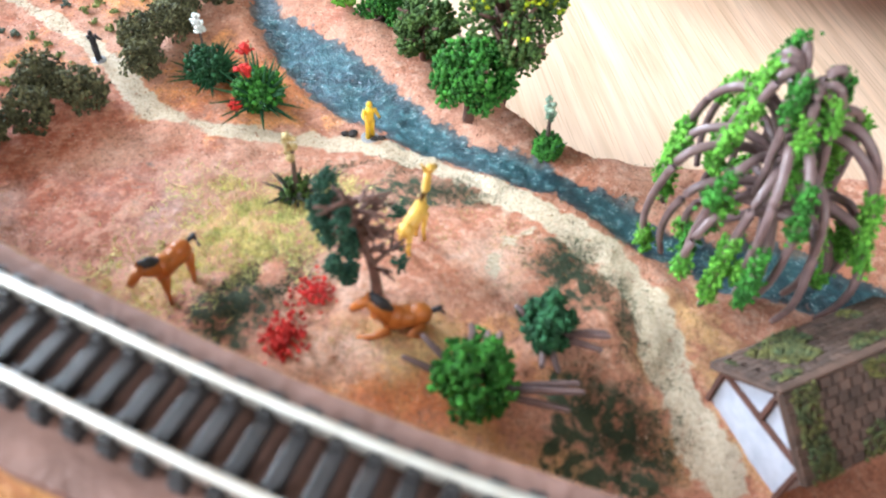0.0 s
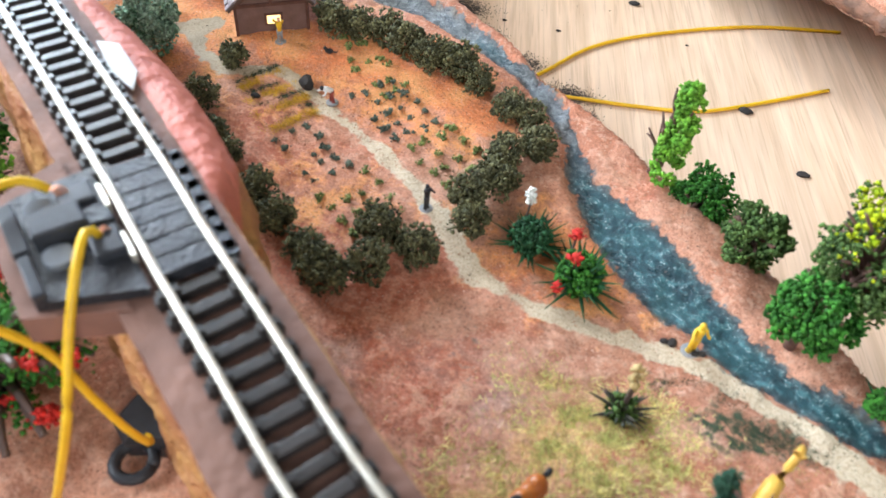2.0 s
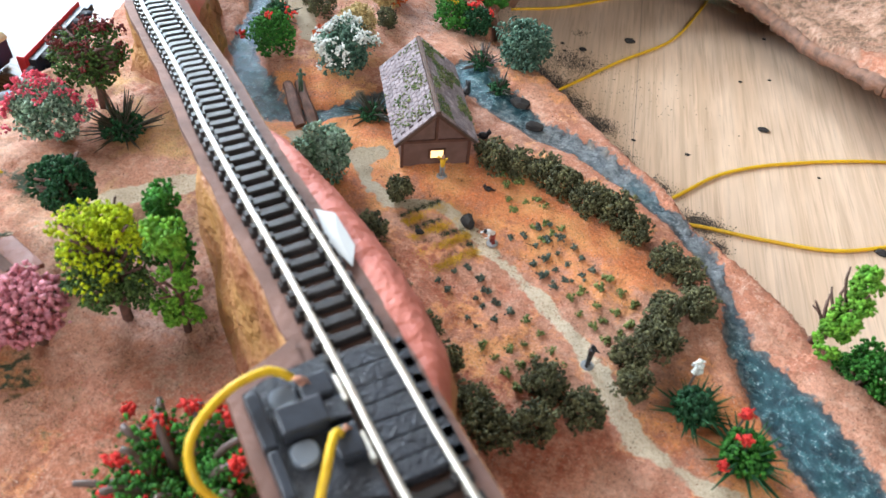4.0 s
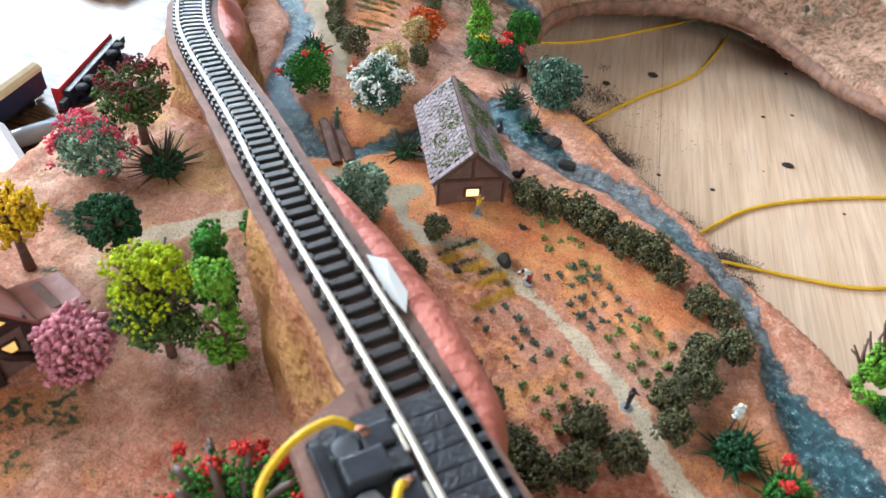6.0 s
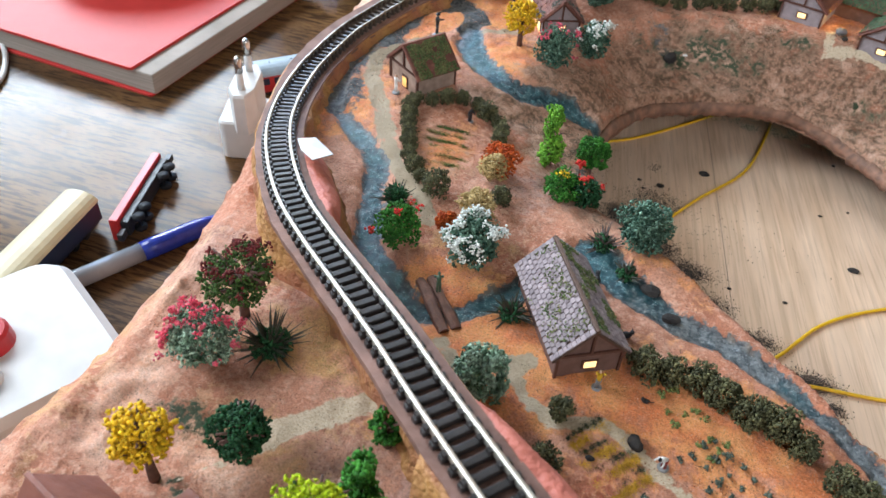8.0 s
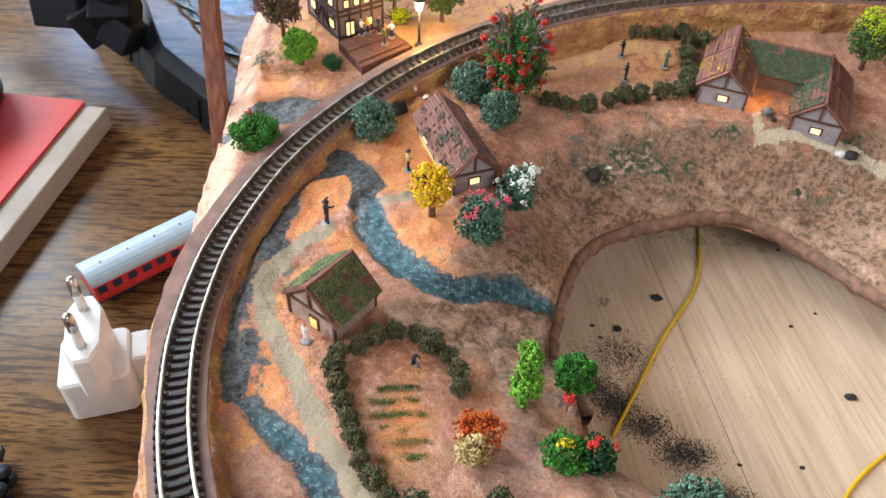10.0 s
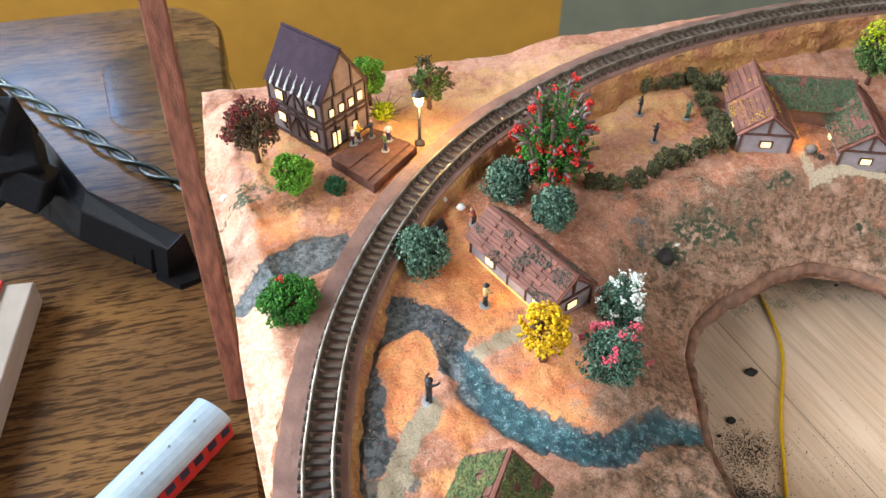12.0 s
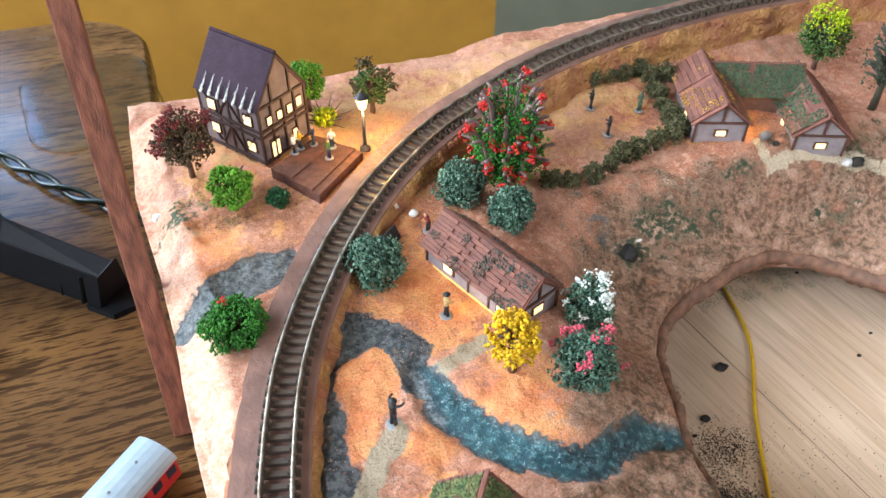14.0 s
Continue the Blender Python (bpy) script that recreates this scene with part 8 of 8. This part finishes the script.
for k, (x, y, r) in enumerate(((-0.0285, 0.3705, 0.0020), (-0.1256, 0.4035, 0.0017), (-0.104, 0.424, 0.0022), (-0.137, 0.405, 0.0009), (-0.134, 0.398, 0.0008), (0.0237, 0.303, 0.0022), (-0.06, 0.335, 0.0009), (-0.085, 0.335, 0.0008),
                               (-0.0429, 0.4098, 0.0008), (-0.0287, 0.4186, 0.0007), (0.045, 0.27, 0.0018), (-0.0020, 0.3439, 0.0006), (0.03, 0.24, 0.0006), (-0.0343, 0.4620, 0.0008))):
    ob = stone("soil_chip", x, y, r * 1.4, r, r * 0.5, "darkstone", "dark chip lying on the plywood board", 60 + k, "chip")
    ob.location.z = PLY_Z + r * 0.3
SOIL = [(-0.1425, 0.3709, 0.006, 0.006, 1200), (-0.1317, 0.3617, 0.006, 0.006, 1300), (-0.1200, 0.3510, 0.007, 0.005, 900), (-0.1059, 0.3388, 0.008, 0.005, 1300), (-0.0926, 0.3184, 0.006, 0.005, 1000),
        (-0.0735, 0.3052, 0.008, 0.004, 800), (-0.0493, 0.2894, 0.008, 0.004, 800), (-0.0417, 0.2782, 0.004, 0.003, 300), (-0.1268, 0.3888, 0.010, 0.008, 700), (-0.1301, 0.4194, 0.003, 0.003, 40), (-0.1021, 0.3714, 0.03, 0.02, 120)]
dr = np.random.RandomState(44)
dp = []
for (x, y, sx, sy, n) in SOIL:
    dp += [(x + dr.normal() * sx * 0.75, y + dr.normal() * sy * 0.75, PLY_Z + 0.0002) for _ in range(n * 2)]
tagged(crumbs("dirt", dp, 0.00024, M["soil"], None, dr), "scattered dark soil crumbs on the plywood", "soil", kind="stuff")

# ---- things on the table ----
post = thing("wooden_post", -0.3255, 0.4768, TABLE_Z, 0, "rough reddish brown wooden post beside the layout", "post")
bm = bmesh.new()
block(bm, -0.0042, 0.0042, -0.0040, 0.0040, 0, 0.52, 0.0005, Matrix(((1, 0, 0.0138, 0), (0, 1, 0.2857, 0), (0, 0, 1, 0), (0, 0, 0, 1))))
part("shaft", bm, M["post"], post)


def wheelset(parent, y, r, w):
    for s in (-1, 1):
        sp = Soup()
        sp.tube([(s * w - 0.0008, y, r), (s * w + 0.0008, y, r)], [r, r], 14)
        sp.make("wheel", M["black"], parent, True)


def coach(name, x, y, rz, L, w, h, side, roof, label, windows=0, z=TABLE_Z):
    """A railway coach; y runs along it."""
    e = thing(name, x, y, z, rz, label, "railway coach")
    hw = w / 2
    slab("body", -hw, hw, -L / 2, L / 2, h * 0.28, h * 0.80, side, e, 0.0004)
    prof = [(hw * math.cos(a) * 1.03, h * 0.78 + h * 0.22 * math.sin(a)) for a in np.linspace(0, math.pi, 11)]
    vs = [(px, yy, pz) for yy in (-L / 2 - 0.0004, L / 2 + 0.0004) for px, pz in prof]
    n = len(prof)
    fs = [(k, k + 1, n + k + 1, n + k) for k in range(n - 1)] + [tuple(range(n)), tuple(range(n, 2 * n))[::-1], (0, n, 2 * n - 1, n - 1)]
    mesh_object("roof", vs, fs, roof, e, False)
    slab("chassis", -hw * 0.8, hw * 0.8, -L / 2 * 0.97, L / 2 * 0.97, h * 0.16, h * 0.28, M["black"], e, 0.0003)
    for yy in (-L * 0.36, -L * 0.24, L * 0.24, L * 0.36):
        wheelset(e, yy, h * 0.13, hw * 0.6)
    for s in (-1, 1):
        slab("coupler", -0.0012, 0.0012, *sorted((s * L / 2, s * (L / 2 + 0.004))), h * 0.16, h * 0.28, M["black"], e, 0.0003)
        for k in range(windows):
            yy = -L / 2 + L * (k + 0.5) / windows
            slab("window", *sorted((s * hw * 0.96, s * (hw + 0.0003))), yy - L / windows * 0.3, yy + L / windows * 0.3, h * 0.52, h * 0.72, M["navy"], e, 0.0001)
    if windows:
        for k in range(4):
            stud = Soup()
            stud.ball((0, -L * 0.35 + k * L * 0.23, h * 1.0), 0.0007, sides=6, rings=4)
            stud.make("vent", roof, e, True)
    return e


coach("coach", -0.3555, 0.4365, -46, 0.060, 0.0185, 0.021, M["wagonred"], M["silver"], "red model railway coach with a pale grey roof on the table", 8)
coach("coach", -0.3893, 0.2356, 5, 0.074, 0.0185, 0.021, M["navy"], M["cream"], "dark blue model coach with a cream roof on the table", 0)
wag = thing("wagon", -0.3735, 0.2965, TABLE_Z, 14, "red flat wagon lying on its side on the table", "railway wagon")
slab("deck", -0.0075, -0.0030, -0.029, 0.029, 0, 0.0125, M["wagonred"], wag, 0.0005)
slab("chassis", -0.0030, 0.0010, -0.027, 0.027, 0.002, 0.0105, M["black"], wag, 0.0004)
for yy in (-0.021, -0.013, 0.013, 0.021):
    sp = Soup()
    sp.tube([(0.004, yy, 0.0025), (0.004, yy, 0.0040)], [0.0031, 0.0031], 12)
    sp.tube([(0.004, yy, 0.0090), (0.004, yy, 0.0105)], [0.0031, 0.0031], 12)
    sp.tube([(0.004, yy, 0.003), (0.004, yy, 0.010)], [0.0006, 0.0006], 6)
    sp.make("wheelset", M["standblack"], wag, True)
for s in (-1, 1):
    slab("coupler", -0.002, 0.001, *sorted((s * 0.029, s * 0.0345)), 0.0045, 0.0085, M["black"], wag, 0.0004)

supply = thing("power_controller", -0.367, 0.170, TABLE_Z, 60, "white plastic power controller with a red knob", "controller")
rounded_plate("case", -0.062, 0.052, -0.046, 0.030, 0, 0.026, 0.013, M["whiteplastic"], supply)
sp = Soup()
sp.tube([(0.0115, -0.0060, 0.0255), (0.0115, -0.0060, 0.0320), (0.0115, -0.0060, 0.0332)], [0.0098, 0.0090, 0.0078], 24)
sp.make("knob", M["redplastic"], supply, False, "round red speed knob")
sp = Soup()
sp.tube([(0.0055, -0.0245, 0.0255), (0.0055, -0.0245, 0.0295), (0.0055, -0.0245, 0.0302)], [0.0055, 0.0052, 0.0045], 18)
sp.make("button", M["whiteplastic"], supply, False, "round white button")

pen = thing("pen", -0.3580, 0.2500, TABLE_Z + 0.0048, -30.7, "clear and blue ballpoint pen on the table", "pen")
sp = Soup()
sp.tube([(0, -0.075, 0), (0, 0.012, 0)], [0.0046, 0.0046], 14)
sp.make("barrel", M["penclear"], pen, True)
sp = Soup()
sp.tube([(0, 0.012, 0), (0, 0.020, 0), (0, 0.040, 0), (0, 0.055, 0), (0, 0.060, 0)], [0.0048, 0.0050, 0.0048, 0.0026, 0.0010], 14)
sp.make("grip", M["penblue"], pen, True, "blue tip section")
slab("clip", 0.0030, 0.0044, -0.060, -0.028, 0.0020, 0.0036, M["steel"], pen, 0.0004)

plug = thing("plug_adapter", -0.3508, 0.3640, TABLE_Z, 17.5, "white two-pin plug adapter standing on the table", "plug")
rounded_plate("body", -0.015, 0.013, -0.013, 0.015, 0, 0.024, 0.004, M["whiteplastic"], plug)
HEX = [(0.0030, -0.0178), (0.0070, -0.0100), (0.0070, 0.0100), (0.0030, 0.0178), (-0.0030, 0.0178), (-0.0070, 0.0100), (-0.0070, -0.0100), (-0.0030, -0.0178)]
vs = [(x * k, y * k, z) for z, k in ((0.020, 1.02), (0.042, 1.0), (0.0435, 0.94)) for x, y in HEX]
fs = [(r * 8 + k, r * 8 + (k + 1) % 8, r * 8 + 8 + (k + 1) % 8, r * 8 + 8 + k) for r in range(2) for k in range(8)] + [tuple(range(8))[::-1], tuple(range(16, 24))]
mesh_object("neck", vs, fs, M["whiteplastic"], plug)
slab("socket", 0.012, 0.022, -0.004, 0.013, 0.000, 0.022, M["whiteplastic"], plug, 0.002)
slab("tab", 0.021, 0.034, -0.001, 0.010, 0.004, 0.018, M["whiteplastic"], plug, 0.002)
for s in (-1, 1):
    sp = Soup()
    sp.tube([(0, s * 0.0098, 0.043), (0, s * 0.0098, 0.053)], [0.0020, 0.0019], 12)
    pin = sp.make("pin", M["whiteplastic"], plug, True)
    sp = Soup()
    sp.tube([(0, s * 0.0098, 0.053), (0, s * 0.0098, 0.0605), (0, s * 0.0098, 0.0622)], [0.0021, 0.0021, 0.0012], 12)
    sp.make("tip", M["steel"], pin, True, "bright metal pin tip")

cable("white_cable", [(-0.660, 0.400, TABLE_Z + 0.002), (-0.610, 0.415, TABLE_Z + 0.002), (-0.578, 0.411, TABLE_Z + 0.002), (-0.556, 0.398, TABLE_Z + 0.002), (-0.538, 0.379, TABLE_Z + 0.002), (-0.528, 0.362, TABLE_Z + 0.002), (-0.530, 0.350, TABLE_Z + 0.002), (-0.560, 0.335, TABLE_Z + 0.002), (-0.610, 0.330, TABLE_Z + 0.002)],
      0.0018, M["whiteplastic"], "white cable looped on the table", "cable")
book = thing("book", -0.522, 0.481, TABLE_Z, -5.5, "closed book with a red cover and grey page edges", "book")
rounded_plate("cover", -0.10, 0.096, -0.086, 0.088, 0, 0.0016, 0.002, M["redpaper"], book)
slab("page_block", -0.096, 0.098, -0.084, 0.086, 0.0016, 0.0150, M["paper"], book, 0.0008)
rounded_plate("cover", -0.10, 0.084, -0.086, 0.088, 0.0150, 0.0170, 0.002, M["redpaper"], book)
drum = thing("round_holder", -0.543, 0.537, TABLE_Z + 0.017, 0, "black round plastic holder lying on the book", "holder")
sp = Soup()
sp.tube([(0, 0, 0.0), (0, 0, 0.002), (0, 0, 0.028), (0, 0, 0.031)], [0.066, 0.068, 0.068, 0.064], 40)
sp.make("ring", M["black"], drum, True)
sp = Soup()
sp.tube([(0, 0, 0.0308), (0, 0, 0.0322), (0, 0, 0.0328)], [0.052, 0.052, 0.0505], 40)
sp.make("lid", M["whiteplastic"], drum, True, "pale disc set into the top")
slab("seam", -0.0008, 0.0008, -0.0685, -0.0672, 0.001, 0.0295, M["standblack"], drum, 0.0002)

stand = thing("black_stand", -0.380, 0.585, TABLE_Z, 0, "black plastic stand with a ribbed foot on the table", "stand")
o0 = Vector((-0.380, 0.585, 0))
vs = []
# sections from the far end to the tip: near base, far base, far top, near top
for nx, ny, fx, fy, tx, ty, tz, ux, uy, uz in ((-0.485, 0.690, -0.467, 0.712, -0.461, 0.702, 0.050, -0.474, 0.683, 0.044), (-0.439, 0.643, -0.422, 0.663, -0.417, 0.652, 0.043, -0.426, 0.632, 0.036),
                                               (-0.403, 0.600, -0.386, 0.618, -0.388, 0.594, 0.038, -0.392, 0.586, 0.031), (-0.355, 0.557, -0.343, 0.569, -0.3425, 0.557, 0.029, -0.350, 0.551, 0.026)):
    vs += [(nx - o0.x, ny - o0.y, 0.001), (fx - o0.x, fy - o0.y, 0.001), (tx - o0.x, ty - o0.y, tz), (ux - o0.x, uy - o0.y, uz)]
fs = [(0, 1, 2, 3), (12, 15, 14, 13)] + [(r * 4 + k, r * 4 + (k + 1) % 4, r * 4 + 4 + (k + 1) % 4, r * 4 + 4 + k) for r in range(3) for k in range(4)]
arm = mesh_object("arm", vs, fs, M["standblack"], stand)
bev = arm.modifiers.new("soft_edges", "BEVEL")
bev.width, bev.segments = 0.0012, 2
prism_pts = [(-0.362, 0.560), (-0.350, 0.549), (-0.341, 0.552), (-0.337, 0.558), (-0.346, 0.570)]
vs = [(x - o0.x, y - o0.y, z) for z in (0.0, 0.0035) for x, y in prism_pts]
mesh_object("foot", vs, [(4, 3, 2, 1, 0), (5, 6, 7, 8, 9)] + [(k, (k + 1) % 5, 5 + (k + 1) % 5, 5 + k) for k in range(5)], M["standblack"], stand, label="flat foot plate under the tip")
for k in range(9):
    u = 0.06 + 0.115 * k
    base = Vector((-0.358, 0.559, 0)).lerp(Vector((-0.439, 0.6425, 0)), u) - o0
    up = Vector((-0.353, 0.5535, 0)).lerp(Vector((-0.426, 0.632, 0)), u) - o0
    bm = bmesh.new()
    block(bm, -0.0008, 0.0008, -0.0009, 0.0009, 0, 0.020 + 0.008 * u, 0.0003)
    lean = up - base
    for v in bm.verts:
        f = v.co.z / (0.026 + 0.010 * u)
        v.co += base + lean * f + Vector((-0.0006, -0.0006, 0.002))
    part("rib", bm, M["standblack"], stand)
# jagged black head over the far part of the arm
rng = np.random.RandomState(5)
bm = bmesh.new()
for hx, hy, hz, r in ((-0.415, 0.603, 0.040, 0.010), (-0.420, 0.612, 0.050, 0.013), (-0.427, 0.618, 0.062, 0.014), (-0.437, 0.626, 0.074, 0.016), (-0.434, 0.610, 0.045, 0.012), (-0.450, 0.622, 0.055, 0.018), (-0.455, 0.635, 0.085, 0.018)):
    block(bm, -r, r, -r, r, -r, r, 0.0015, pose(hx - o0.x, hy - o0.y, hz, *rng.uniform(-35, 35, 3)))
part("head", bm, M["standblack"], stand, "bulky black head of the stand")
clear = bpy.data.materials.new("clear_plastic")
clear.use_nodes = True
cb = clear.node_tree.nodes["Principled BSDF"]
cb.inputs["Transmission Weight"].default_value, cb.inputs["Roughness"].default_value, cb.inputs["IOR"].default_value = 1.0, 0.12, 1.06
cb.inputs["Base Color"].default_value = (0.92, 0.95, 0.97, 1)
tray = thing("clear_tray", -0.3575, 0.7600, TABLE_Z, 8, "clear flat plastic tray lying on the table", "tray")
rounded_plate("sheet", -0.041, 0.041, -0.056, 0.056, 0.0005, 0.0016, 0.026, clear, tray)
RIM = [(sx * 0.015 + 0.026 * math.cos(radians(a)), sy * 0.030 + 0.026 * math.sin(radians(a)), 0.0018) for sx, sy, a0 in ((1, 1, 0), (-1, 1, 90), (-1, -1, 180), (1, -1, 270)) for a in range(a0, a0 + 91, 15)]
sp = Soup()
sp.tube(RIM + RIM[:1], [0.0006] * (len(RIM) + 1), 5)
sp.make("lip", clear, tray, True, "raised clear lip round the sheet")
LEAD = spline([(-0.500, 0.815), (-0.4519, 0.7622), (-0.4388, 0.7446), (-0.4140, 0.7134), (-0.3955, 0.6875), (-0.3703, 0.6560), (-0.3500, 0.6350), (-0.3300, 0.6150)], 0.0022)
LEAD_SIDE = np.gradient(LEAD, axis=0)
LEAD_SIDE = np.stack([-LEAD_SIDE[:, 1], LEAD_SIDE[:, 0]], 1) / np.linalg.norm(LEAD_SIDE, axis=1)[:, None]
for ph in (0, math.pi):
    line = [(p[0] + n[0] * 0.0030 * math.sin(k * 0.24 + ph), p[1] + n[1] * 0.0030 * math.sin(k * 0.24 + ph), TABLE_Z + 0.0034 + 0.0016 * math.cos(k * 0.24 + ph)) for k, (p, n) in enumerate(zip(LEAD, LEAD_SIDE))]
    cable("green_cable", line, 0.0015, M["greencable"], "dark green twisted cable on the table", "cable", 7, 0.003)
